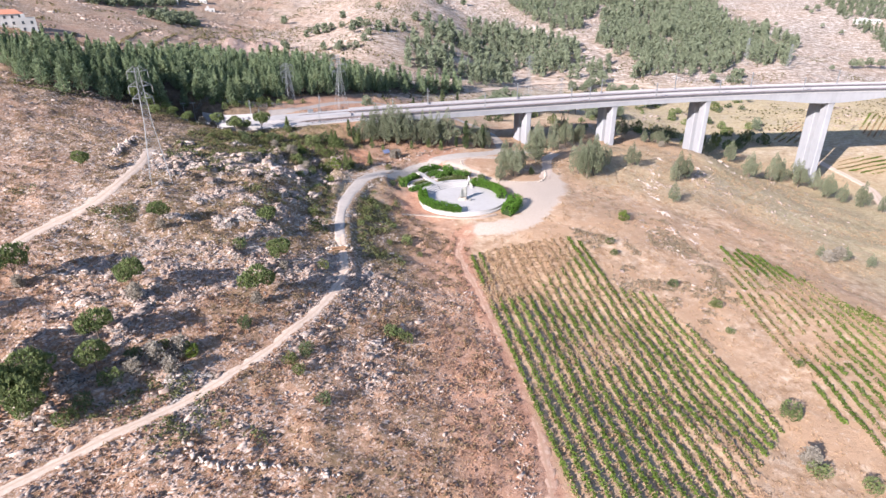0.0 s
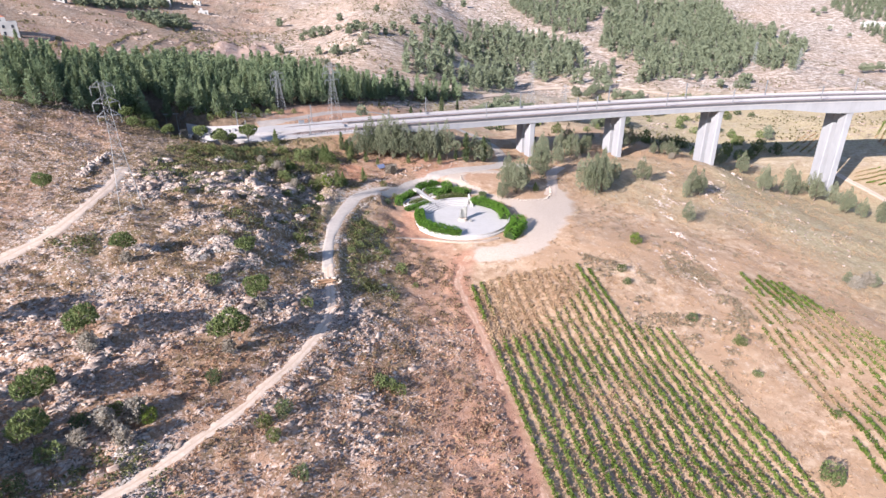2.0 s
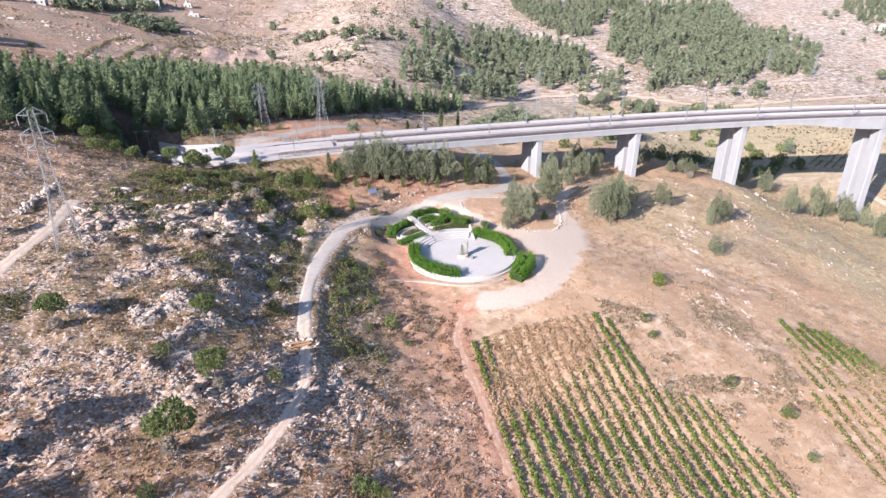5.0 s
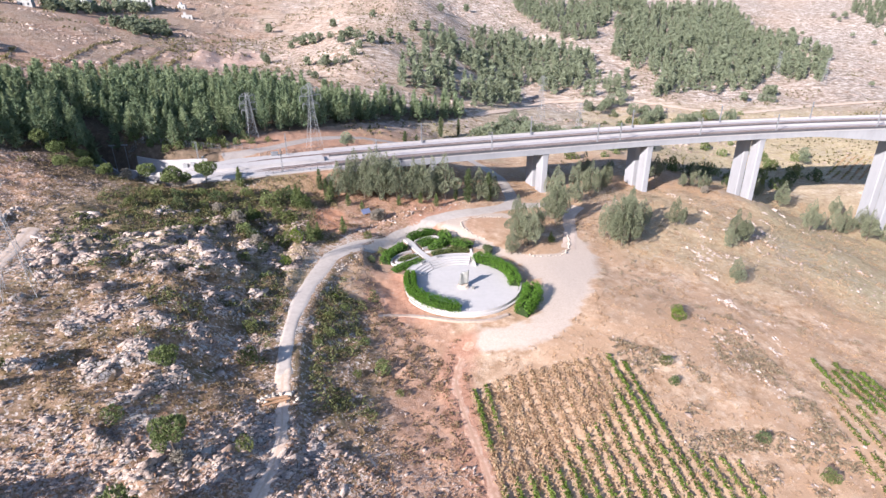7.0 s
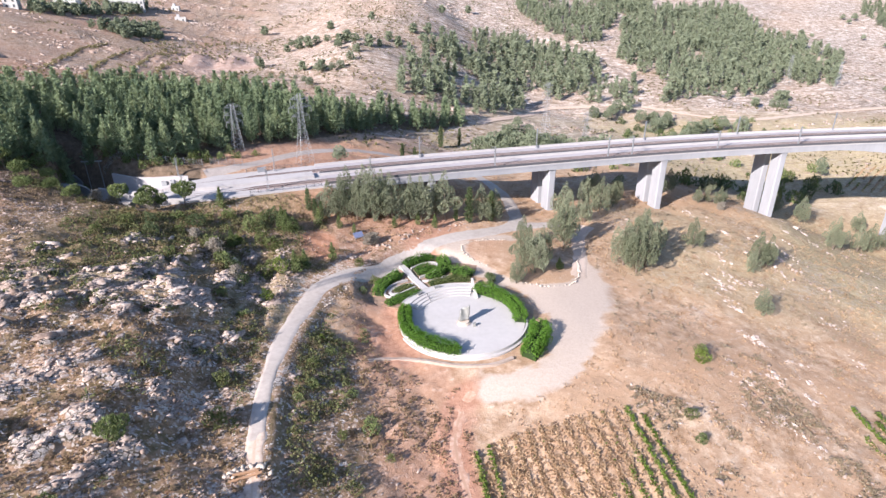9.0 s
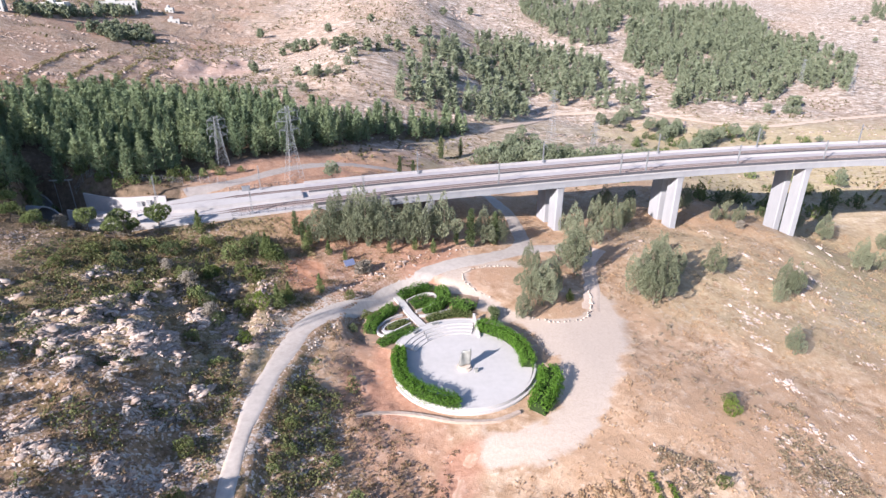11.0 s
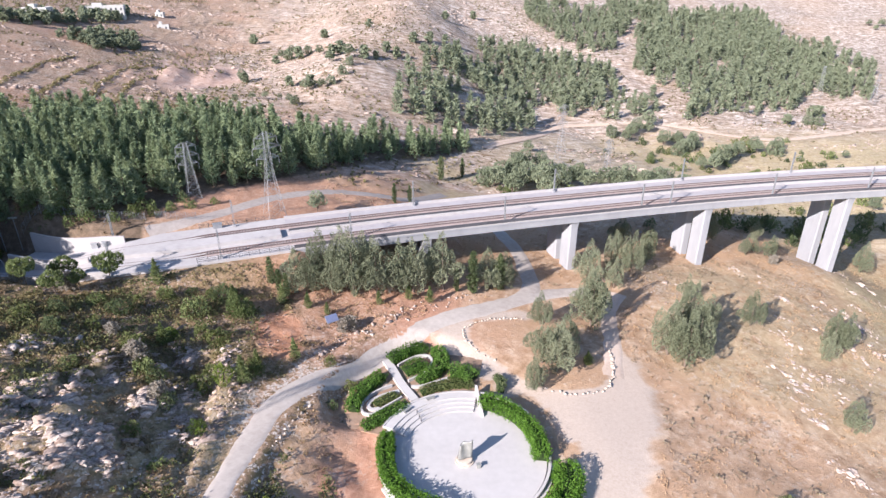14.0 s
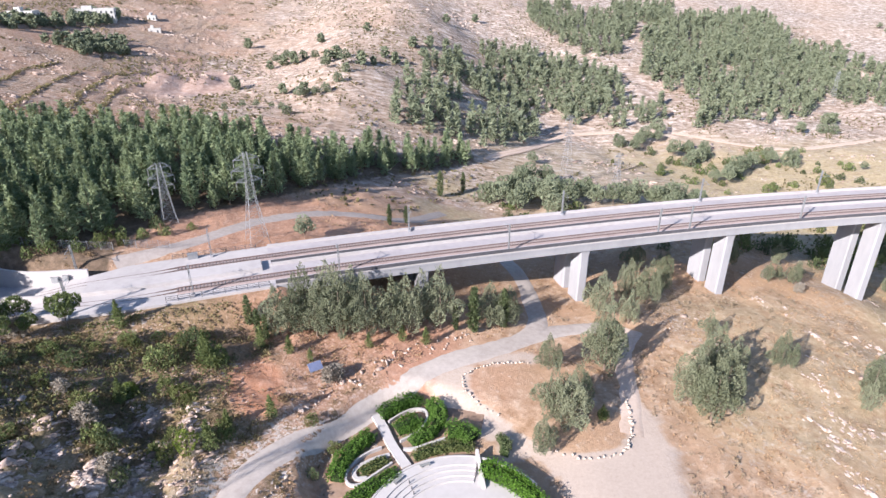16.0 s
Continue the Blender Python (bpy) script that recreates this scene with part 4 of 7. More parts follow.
def conifer_kit(seed, h, r, start, leaf, size=0.4, per=5):
    """A young plantation pine: a ragged cone of whorled boughs that turn up at their tips."""
    rng = np.random.default_rng(seed)
    pts, ways, s = [], [], Shape()
    levels = 14
    for k in range(levels):
        u = k / (levels - 1)
        for q in range(6 if u < 0.7 else 4):
            z = h * (start + (0.93 - start) * u) + rng.uniform(-0.25, 0.25)
            reach = r * (1.04 - u)**1.05 * (0.6 + 0.45 * min(1, 0.3 + u * 4)) * rng.uniform(0.62, 1.18)
            az = q * 6.2832 / 6 + k * 0.7 + rng.uniform(-0.35, 0.35)
            way = np.array([math.cos(az), math.sin(az), 0.25 + 0.5 * u])
            if q == 0:
                s.bar((0, 0, z), tuple(np.array([0, 0, z]) + way * reach * 0.7), 0.07, taper=0.4, sides=3)
            for e in np.linspace(0.3, 1.0, 4):
                p = np.array([0, 0, z]) + way * reach * e + np.array([0, 0, 0.22 * reach * e * e])
                pts.append(p + rng.normal(size=(per, 3)) * np.array([1, 1, 0.7]) * (0.1 + 0.11 * r * (1.15 - 0.6 * e) * (1.05 - u)))
                ways.append(np.tile(way + np.array([0, 0, 0.35]), (per, 1)))
    p = np.column_stack([rng.normal(0, 0.12, (40, 2)), h * rng.uniform(0.86, 1.02, 40)])
    pts.append(p), ways.append(np.tile([0, 0, 1.0], (40, 1)))
    v, f = tufts(np.concatenate(pts), np.concatenate(ways), size, rng)
    rings = []
    for k in range(5):
        u = k / 4
        w = 0.016 * h * (1 - 0.85 * u) * (1.3 if k == 0 else 1)
        rings.append([Vector((w * math.cos(b) + 0.12 * math.sin(4 * u + seed) * u, w * math.sin(b), u * h * 0.95 - (0.4 if k == 0 else 0))) for b in np.arange(6) * 1.0472])
    s.sweep(rings)
    return s.mesh("trunk", M_BARK), cloud_mesh("crown", v, f, [leaf])


def tree(name, kit, x, y, label, category, group, size=1.0, turn=0.0):
    t = thing(name, x, y, float(ground_z(x, y)[0]) - 0.1, label, category, group)
    t.matrix_basis = pose(x, y, t.location.z, 0, 0, turn) @ Matrix.Scale(size, 4)
    part("trunk", kit[0], t)
    part("crown", kit[1], t)
    return t


# ---- railway viaduct ----
M_SCREEN = plain("dark_screen", [(0.3, (0.06, 0.06, 0.07)), (0.7, (0.1, 0.1, 0.115))], 1.0, 0.7)
def rail_point(x, off, dz=0.0):
    s = float(rail_slope(x))
    k = math.hypot(1, s)
    return Vector((x - s / k * off, float(rail_near(x)) + off / k, float(rail_z(x)) + dz))


def depth(x):
    """The girder is deeper over the tall piers."""
    return 2.1 + 3.2 * (smooth(185, 229, x) - smooth(229, 275, x)) + 3.2 * (smooth(290, 335, x) - smooth(335, 380, x))


def girder(lo, xs):
    rings = []
    for x in xs:
        d = float(depth(x))
        sec = [(0, 0), (0, -0.45), (0.16, -0.5), (0.2, -d), (9.6, -d), (9.64, -0.5), (9.8, -0.45), (9.8, 0)]
        rings.append([rail_point(x, lo + a, b) for a, b in sec])
    return Shape().sweep(rings)


DECKS = (-0.5, 9.8)
SPAN = np.arange(4, 470, 4.0)
viaduct = thing("railway_viaduct", 120, 262, 0, "long pale concrete railway viaduct on tall twin piers", "viaduct")
viaduct.matrix_basis = Matrix()
for lo in DECKS:
    part("deck", girder(lo, SPAN).mesh("deck", M_CONCRETE), viaduct)
    part("track_slab", Shape().sweep([[rail_point(x, lo + a, b) for a, b in ((0.35, 0.004), (0.35, 0.03), (9.45, 0.03), (9.45, 0.004))] for x in SPAN]).mesh("track_slab", M_DECK), viaduct)
    part("parapet", Shape().sweep([[rail_point(x, lo + 9.5, 0.0), rail_point(x, lo + 9.803, 0.0), rail_point(x, lo + 9.803, 0.8), rail_point(x, lo + 9.5, 0.8)] for x in SPAN]).mesh("parapet", M_SLAB), viaduct)
    part("kerb", Shape().sweep([[rail_point(x, lo - 0.003, -0.02), rail_point(x, lo + 0.3, -0.02), rail_point(x, lo + 0.3, 0.25), rail_point(x, lo - 0.003, 0.25)] for x in SPAN]).mesh("kerb", M_SLAB), viaduct)
    part("guard_screen", Shape().sweep([[rail_point(x, lo + 0.1, 0.25), rail_point(x, lo + 0.2, 0.25), rail_point(x, lo + 0.2, 1.1), rail_point(x, lo + 0.1, 1.1)] for x in SPAN]).mesh("guard_screen", M_SCREEN), viaduct, "dark grey guard screen along the deck edge")
PIERS = (36.5, 78.1, 120.1, 167.5, 231.5, 335.0, 420.0)
for x in PIERS:
    for lo in DECKS:
        s = Shape()
        tall = 1.25 if x > 200 else 1.0
        c = rail_point(x, lo + (3.3 if lo < 0 else 1.55))
        deep = 2.55 if lo < 0 else 3.05
        turn = math.atan(float(rail_slope(x)))
        g = min(float(ground_z(c.x + a, c.y + b)[0]) for a in (-3, 3) for b in (-3, 3)) - 1.0
        top = c.z - float(depth(x)) + 0.05
        rings = []
        for z, w, d in ((g, 1.25, deep), (top - 2.0, 1.25, deep), (top - 0.35, 1.4, deep + 0.15), (top, 1.4, deep + 0.15)):
            w *= tall
            cut = 0.3
            sec = [(-w + cut, -d), (w - cut, -d), (w, -d + cut), (w, d - cut), (w - cut, d), (-w + cut, d), (-w, d - cut), (-w, -d + cut)]
            rings.append([Vector((c.x + a * math.cos(turn) - b * math.sin(turn), c.y + a * math.sin(turn) + b * math.cos(turn), z)) for a, b in sec])
        part("pier", s.sweep(rings).mesh("pier", M_CONCRETE), viaduct)
# abutment
s = Shape()
for lo in DECKS:
    s.sweep([[rail_point(x, lo + a, b) for a, b in ((0.8, -0.9), (0.8, -9), (9.0, -9), (9.0, -0.9))] for x in (3.0, 6.5)])
part("abutment", s.mesh("abutment", M_CONCRETE), viaduct)

# tracks on both decks, carried on into the cutting
for lo in DECKS:
    mid = lo + 4.4
    pull = (lambda x: 0.0) if lo < 0 else (lambda x: -2.6 * float(smooth(-22, -52, x)))
    xs = np.arange(-66, 470, 3.0)
    beds = np.arange(-15, 470, 3.0)
    tr = thing("railway_track", 0, 0, 0, "rusty railway track on a pink ballast strip", "railway track", "two tracks of the line")
    part("ballast", Shape().sweep([[rail_point(x, mid + pull(x) + a, b) for a, b in ((-1.75, 0.035), (-1.5, 0.16), (1.5, 0.16), (1.75, 0.035))] for x in beds]).mesh("ballast", M_BALLAST), tr)
    for a in (-0.75, 0.75):
        part("rail", Shape().sweep([[rail_point(x, mid + pull(x) + a + b, c) for b, c in ((-0.07, 0.0), (0.07, 0.0), (0.05, 0.06 + 0.32 * float(smooth(-20, -15, x))), (-0.05, 0.06 + 0.32 * float(smooth(-20, -15, x))))] for x in xs]).mesh("rail", M_RAIL), tr)
    s = Shape()
    for x in np.arange(-15, 300, 0.7):
        p, q = rail_point(x, mid + pull(x) - 1.05, 0.2), rail_point(x, mid + pull(x) + 1.05, 0.2)
        s.bar(p, q, 0.24)
    tagged(part("sleeper_bed", s.mesh("sleeper_bed", M_SLEEPER), tr, "dark concrete sleepers"), kind="stuff")


def catenary_mast(x, off, side):
    p = rail_point(x, off, 0.03)
    t = thing("catenary_mast", p.x, p.y, p.z, "grey steel overhead-line mast with a bracket arm", "mast", "masts along the line", math.degrees(math.atan(float(rail_slope(x)))))
    s = Shape().box((-0.35, -0.35, 0), (0.35, 0.35, 0.5))
    part("footing", s.mesh("footing", M_CONCRETE), t)
    s = Shape()
    for a in (-0.14, 0.14):
        s.box((a - 0.05, -0.16, 0.5), (a + 0.05, 0.16, 7.2))
    for k in range(9):
        s.bar((-0.14, 0, 0.7 + k * 0.75), (0.14, 0, 1.3 + k * 0.75), 0.07)
    part("pole", s.mesh("pole", M_STEEL), t)
    s = Shape().bar((0, 0, 6.8), (0, side * 3.0, 6.3), 0.1).bar((0, 0, 5.3), (0, side * 3.0, 6.25), 0.1).bar((0, side * 2.2, 5.5), (0, side * 3.6, 5.45), 0.08)
    part("bracket_arm", s.mesh("bracket_arm", M_STEEL), t)
    part("insulator", Shape().bar((0, side * 0.2, 5.35), (0, side * 0.7, 5.5), 0.2, sides=6).mesh("insulator", M_DARK), t)


for x in (-34, -12, 17.5, 57.5, 98, 107, 140, 172, 215, 262, 310):
    catenary_mast(x, 0.35, 1)
for x in (-40, -8, 38, 80, 122, 160, 200, 245, 295):
    catenary_mast(x, 18.7, -1)

# ---- cutting, slab and tunnel mouths ----
CUT = np.arange(-64, 4.1, 2.0)
slab = Shape().sweep([[rail_point(x, a, b) for a, b in ((-0.9, -1.6), (w, -1.6), (w, 0.02), (-0.9, 0.02))] for x, w in zip(CUT, 16.7 + 3.7 * smooth(-38, -24, CUT))])
tagged(new("concrete_slab", slab.mesh("concrete_slab", M_SLAB)), "broad pale concrete slab where the line leaves the tunnels", "slab", kind="structure")
s = Shape().sweep([[rail_point(x, a, b) for a, b in ((7.2, 0.0), (11.6, 0.0), (11.6, 0.9), (7.2, 0.9))] for x in np.arange(-34, 2.1, 2.0)])
tagged(new("middle_platform", s.mesh("middle_platform", M_SLAB)), "raised pale concrete platform between the two tracks", "platform", kind="structure")


def retaining_wall(name, x0, x1, off, h0, h1, label):
    xs = np.arange(x0, x1 + 0.1, 2.0)
    rings = []
    for x in xs:
        h = h0 + (h1 - h0) * (x - x0) / (x1 - x0)
        rings.append([rail_point(x, off, -1.5), rail_point(x, off + 0.5, -1.5), rail_point(x, off + 0.5, h), rail_point(x, off, h)])
    tagged(new(name, Shape().sweep(rings).mesh(name, M_SLAB)), label, "retaining wall", kind="structure")


retaining_wall("retaining_wall_1", -64, -36, 16.6, 5.0, 1.7, "white concrete retaining wall along the back of the cutting")
retaining_wall("retaining_wall_2", -62, -42, 7.6, 3.7, 1.2, "pale concrete wall between the two tunnel approaches")
retaining_wall("retaining_wall_3", -60, -34, -1.2, 3.4, 0.9, "pale concrete retaining wall on the downhill side")


M_LINING = plain("stained_concrete", [(0.3, (0.2, 0.205, 0.215)), (0.7, (0.3, 0.305, 0.315))], 0.6)


def tunnel_mouth(x0, off):
    r = 3.1
    c = rail_point(x0, off, 2.4)
    ang = math.atan(float(rail_slope(x0)))
    t = thing("tunnel_portal", c.x, c.y, c.z, "slanting round concrete tunnel mouth in the hillside", "tunnel portal", "pair of tunnel mouths", math.degrees(ang))
    rings = []
    steps = 28
    for rad, back in ((r, -26), (r, None), (r + 0.4, None), (r + 0.4, -26)):
        ring = []
        for k in range(steps):
            a = 6.2832 * k / steps
            cut = -(math.sin(a) + 1) * r * 0.75
            ring.append(Vector((back if back else cut, rad * math.cos(a), rad * math.sin(a))))
        rings.append(ring)
    part("lining", Shape().sweep(rings, caps=False).mesh("lining", M_LINING), t)
    # added near-black disc closes the bore, standing in for the darkness inside
    part("bore_darkness", Shape().add([Vector((-25.5, r * math.cos(6.2832 * k / steps), r * math.sin(6.2832 * k / steps))) for k in range(steps)], [tuple(range(steps))]).mesh("bore_darkness", M_DARK), t)


tunnel_mouth(-61.0, 3.6)
tunnel_mouth(-71.5, 12.2)


def light_mast(x, y):
    t = thing("floodlight_mast", x, y, float(ground_z(x, y)[0]), "slim grey floodlight mast beside the tunnel", "light mast", "floodlight masts")
    part("pole", Shape().bar((0, 0, -0.2), (0, 0, 9), 0.22, taper=0.6, sides=8).mesh("pole", M_STEEL), t)
    part("crossbar", Shape().bar((-0.9, 0, 8.9), (0.9, 0, 8.9), 0.1).mesh("crossbar", M_STEEL), t)
    for a in (-0.7, 0.0, 0.7):
        part("floodlight", Shape().box((a - 0.25, -0.3, 8.95), (a + 0.25, 0.1, 9.25)).mesh("floodlight", M_STEEL), t)


light_mast(-66, 254.6)
light_mast(-62.2, 254.6)


def railing(points, label):
    """Posts with three rails along a line of places (x, offset)."""
    a = rail_point(*points[0])
    t = thing("railing", a.x, a.y, a.z, label, "railing", "railings beside the line")
    ps = [rail_point(x, o) - t.location for x, o in points]
    for p in ps:
        part("post", Shape().bar(p, p + Vector((0, 0, 1.3)), 0.12).mesh("post", M_DARK), t)
    for h in (0.45, 0.85, 1.25):
        s = Shape()
        for p, q in zip(ps, ps[1:]):
            s.bar(p + Vector((0, 0, h)), q + Vector((0, 0, h)), 0.09)
        part("rail", s.mesh("rail", M_DARK), t)


railing([(x, -0.5) for x in np.arange(-17, 3.1, 2.2)], "dark steel railing along the downhill edge of the slab")
railing([(x, 20.0) for x in np.arange(-16, 3.1, 2.2)], "dark steel railing along the uphill edge of the slab")


def cabinet(x, y, w, turn):
    t = thing("trackside_cabinet", x, y, float(base_z(x, y)[0]), "grey steel equipment cabinet beside the line", "cabinet", "trackside cabinets", turn)
    part("plinth", Shape().box((-w / 2 - 0.1, -0.5, -0.4), (w / 2 + 0.1, 0.5, 0.2)).mesh("plinth", M_SLAB), t)
    part("body", Shape().box((-w / 2, -0.4, 0.2), (w / 2, 0.4, 1.7)).mesh("body", M_STEEL), t)
    part("lid", Shape().box((-w / 2 - 0.08, -0.48, 1.7), (w / 2 + 0.08, 0.48, 1.8)).mesh("lid", M_STEEL), t)
    for a in (-w / 4, w / 4):
        part("door", Shape().box((a - w / 4 + 0.05, -0.43, 0.3), (a + w / 4 - 0.05, -0.403, 1.6)).mesh("door", M_STEEL), t)


cabinet(-43.6, 250.2, 1.6, -10)
cabinet(-41.2, 250.0, 1.2, -10)
cabinet(-16.4, 256.6, 2.2, 15)


def mesh_fence(x0, y0, x1, y1, n):
    t = thing("wire_fence", x0, y0, float(base_z(x0, y0)[0]), "grey wire fence with steel posts beside the service road", "fence", "fences behind the line")
    ps = []
    for k in range(n):
        x, y = x0 + (x1 - x0) * k / (n - 1), y0 + (y1 - y0) * k / (n - 1)
        ps.append(Vector((x, y, float(base_z(x, y)[0]))) - t.location)
        part("post", Shape().bar(ps[-1] - Vector((0, 0, 0.3)), ps[-1] + Vector((0, 0, 2.2)), 0.12).mesh("post", M_STEEL), t)
    s = Shape()
    for p, q in zip(ps, ps[1:]):
        for h in np.arange(0.2, 2.2, 0.3):
            s.bar(p + Vector((0, 0, h)), q + Vector((0, 0, h)), 0.04, sides=3)
        for k in range(6):
            m = p + (q - p) * (k / 6)
            s.bar(m + Vector((0, 0, 0.2)), m + Vector((0, 0, 2.1)), 0.03, sides=3)
    part("wire_mesh", s.mesh("wire_mesh", M_STEEL), t)


mesh_fence(-32, 260.2, -22.5, 261.4, 5)
mesh_fence(-62, 256.6, -34, 258.6, 12)


# ---- pylons ----
def pylon(x, y, h, foot, arms, turn):
    t = thing("lattice_pylon", x, y, float(ground_z(x, y)[0]), "grey steel lattice power pylon with cross arms", "pylon", "power pylons", turn)
    s = Shape()
    waist = 0.55

    def half(z):
        k = z / h
        return foot * (1 - k / waist) + 0.9 * (k / waist) if k < waist else 0.9 - 0.45 * (k - waist) / (1 - waist)

    lv = [h * v for v in (0, 0.12, 0.22, 0.31, 0.39, 0.46, 0.52, 0.58, 0.64, 0.70, 0.76, 0.82, 0.88, 0.94, 1.0)]
    sq = ((-1, -1), (1, -1), (1, 1), (-1, 1))
    for z0, z1 in zip(lv, lv[1:]):
        a, b = half(z0), half(z1)
        for i in range(4):
            p, q = sq[i], sq[(i + 1) % 4]
            s.bar((p[0] * a, p[1] * a, z0), (p[0] * b, p[1] * b, z1), 0.11)
            s.bar((p[0] * a, p[1] * a, z0), (q[0] * b, q[1] * b, z1), 0.05)
            s.bar((q[0] * a, q[1] * a, z0), (p[0] * b, p[1] * b, z1), 0.05)
            s.bar((p[0] * b, p[1] * b, z1), (q[0] * b, q[1] * b, z1), 0.06)
    part("tower", s.mesh("tower", M_STEEL), t)
    for z, reach in arms:
        w = half(z * h)
        for e in (-1, 1):
            s = Shape()
            for d in (-w, w):
                s.bar((e * w, d, z * h), (e * reach, 0, z * h + 0.15), 0.13)
                s.bar((e * w, d, z * h + 1.3), (e * reach, 0, z * h + 0.15), 0.11)
            for k in (0.35, 0.65):
                s.bar((e * (w + (reach - w) * k), -w * (1 - k), z * h), (e * (w + (reach - w) * k), w * (1 - k), z * h + 0.5), 0.08)
            arm = part("cross_arm", s.mesh("cross_arm", M_STEEL), t)
            part("insulator", Shape().bar((e * reach, 0, z * h), (e * reach, 0, z * h - 1.7), 0.16, sides=6).mesh("insulator", M_STEEL), arm)


pylon(-50.0, 158.0, 29, 2.5, ((0.97, 2.3), (0.85, 2.6), (0.75, 2.3)), 20)
pylon(-25.6, 274.2, 15.5, 1.7, ((0.93, 2.6), (0.77, 3.0), (0.62, 2.6)), 25)
pylon(-3.5, 267.5, 23.5, 2.5, ((0.93, 3.0), (0.82, 3.8), (0.7, 3.0)), 25)
pylon(109, 360, 30, 2.4, ((0.95, 3.0), (0.84, 3.8), (0.73, 3.0)), 30)
pylon(121, 336, 20, 2.2, ((0.95, 2.6), (0.8, 3.2)), 30)
pylon(397.5, 508, 22, 2.2, ((0.95, 2.8), (0.8, 3.4)), 30)
pylon(365, 524, 24, 2.4, ((0.95, 3.0), (0.8, 3.8)), 30)

# ---- memorial ----
M_SOIL = plain("bed_soil", [(0.3, (0.2, 0.13, 0.09)), (0.7, (0.34, 0.24, 0.18))], 1.0, 0.95)
CX, CY = PLAZA


def arc_band(r0, r1, z0, z1, a0, a1, cx=CX, cy=CY, step_deg=3.0):
    n = max(2, int(abs(a1 - a0) / step_deg))
    rings = []
    for k in range(n + 1):
        a = radians(a0 + (a1 - a0) * k / n)
        c, s_ = math.cos(a), math.sin(a)
        rings.append([Vector((cx + r * c, cy + r * s_, z)) for r, z in ((r0, z0), (r1, z0), (r1, z1), (r0, z1))])
    return Shape().sweep(rings)


def disc(r, z0, z1, n=72, cx=CX, cy=CY):
    rings = [[Vector((cx + r * math.cos(6.2832 * k / n), cy + r * math.sin(6.2832 * k / n), z)) for k in range(n)] for z in (z0, z1)]
    return Shape().sweep(rings)


tagged(new("plaza_floor", disc(14.05, -1.5, PLAZA_Z).mesh("plaza_floor", M_WHITE_STONE)), "round white stone floor of the memorial plaza", "plaza", kind="structure")
tagged(new("plaza_gutter", arc_band(14.05, 14.3, -1.5, PLAZA_Z - 0.12, 150, 428).mesh("plaza_gutter", M_DARK)), "narrow dark drain round the plaza floor", "drain", kind="structure")
tagged(new("plaza_wall", arc_band(14.3, 14.75, -1.8, PLAZA_Z + 0.5, 152, 388).mesh("plaza_wall", M_WHITE_STONE)), "low white stone ring wall of the memorial plaza", "wall", kind="structure")
tagged(new("plaza_footing", arc_band(14.752, 15.3, -1.8, PLAZA_Z - 0.25, 200, 345).mesh("plaza_footing", M_WHITE_STONE)), "pale stone footing below the ring wall", "footing", kind="structure")
tagged(new("plaza_rear_wall", arc_band(14.6, 15.0, -1.2, PLAZA_Z + 1.6, 28, 68).mesh("plaza_rear_wall", M_WHITE_STONE)), "white stone retaining wall behind the hedge", "wall", kind="structure")
tier = thing("amphitheatre_steps", 0, 0, 0, "curved white stone seating steps at the back of the plaza", "steps")
for k in range(4):
    part("step", arc_band(10.7 + 0.95 * k, 11.65 + 0.95 * k + (0.02 if k < 3 else 0.75), -0.4, PLAZA_Z + 0.24 * (k + 1), 71, 150).mesh("step", M_WHITE_STONE), tier)
s = Shape().sweep([[Vector((CX + 4.95 + dx, CY + r, z)) for dx, z in ((-0.25, -0.5), (0.25, -0.5), (0.25, PLAZA_Z + 0.5 + 1.75 * (r - 8.6) / 6.6), (-0.25, PLAZA_Z + 0.5 + 1.75 * (r - 8.6) / 6.6))] for r in (8.6, 11.5, 15.2)])
tagged(new("wing_wall", s.mesh("wing_wall", M_WHITE_STONE)), "white stone wing wall ending the seating steps", "wall", kind="structure")
tagged(new("terrace_edge", arc_band(15.3, 15.6, -1.2, PLAZA_Z + 1.05, 71, 150).mesh("terrace_edge", M_WHITE_STONE)), "low white stone kerb round the planted terrace", "kerb", kind="structure")

# statue: a waving flag that narrows upwards, on a drum
SX, SY = 35.2, 184.6
plinth = Shape()
for r0, z0, z1 in ((1.6, PLAZA_Z, PLAZA_Z + 0.22), (1.3, PLAZA_Z + 0.22, PLAZA_Z + 0.7)):
    plinth.sweep([[Vector((SX + r0 * math.cos(0.2618 * k), SY + r0 * math.sin(0.2618 * k), z)) for k in range(24)] for z in (z0, z1)])
tagged(new("statue_plinth", plinth.mesh("statue_plinth", M_PALE_STONE)), "round pale stone plinth under the bronze flag", "plinth")
rings = []
for k in range(15):
    t = k / 14
    ring = []
    wide = 1.2 - 0.25 * t
    for side in (1, -1):
        for j in range(7)[::side]:
            u = j / 6 - 0.5
            wave = 0.34 * math.sin(u * 5 + t * 3.2) * (0.5 + t)
            cutoff = (0.9 * (u + 0.5) * 1.2 if t > 0.75 else 0.0) * (t - 0.75) / 0.25
            ring.append(Vector((SX + u * 2 * wide + 0.35 * t, SY + wave + side * (0.34 - 0.2 * t), PLAZA_Z + 0.8 + t * 4.0 - (0.5 - u) * 1.3 * max(0, t - 0.7) / 0.3)))
    rings.append(ring)
tagged(new("statue", Shape().sweep(rings).mesh("statue", M_BRONZE, flat=False)), "weathered grey bronze statue of a waving flag", "statue")
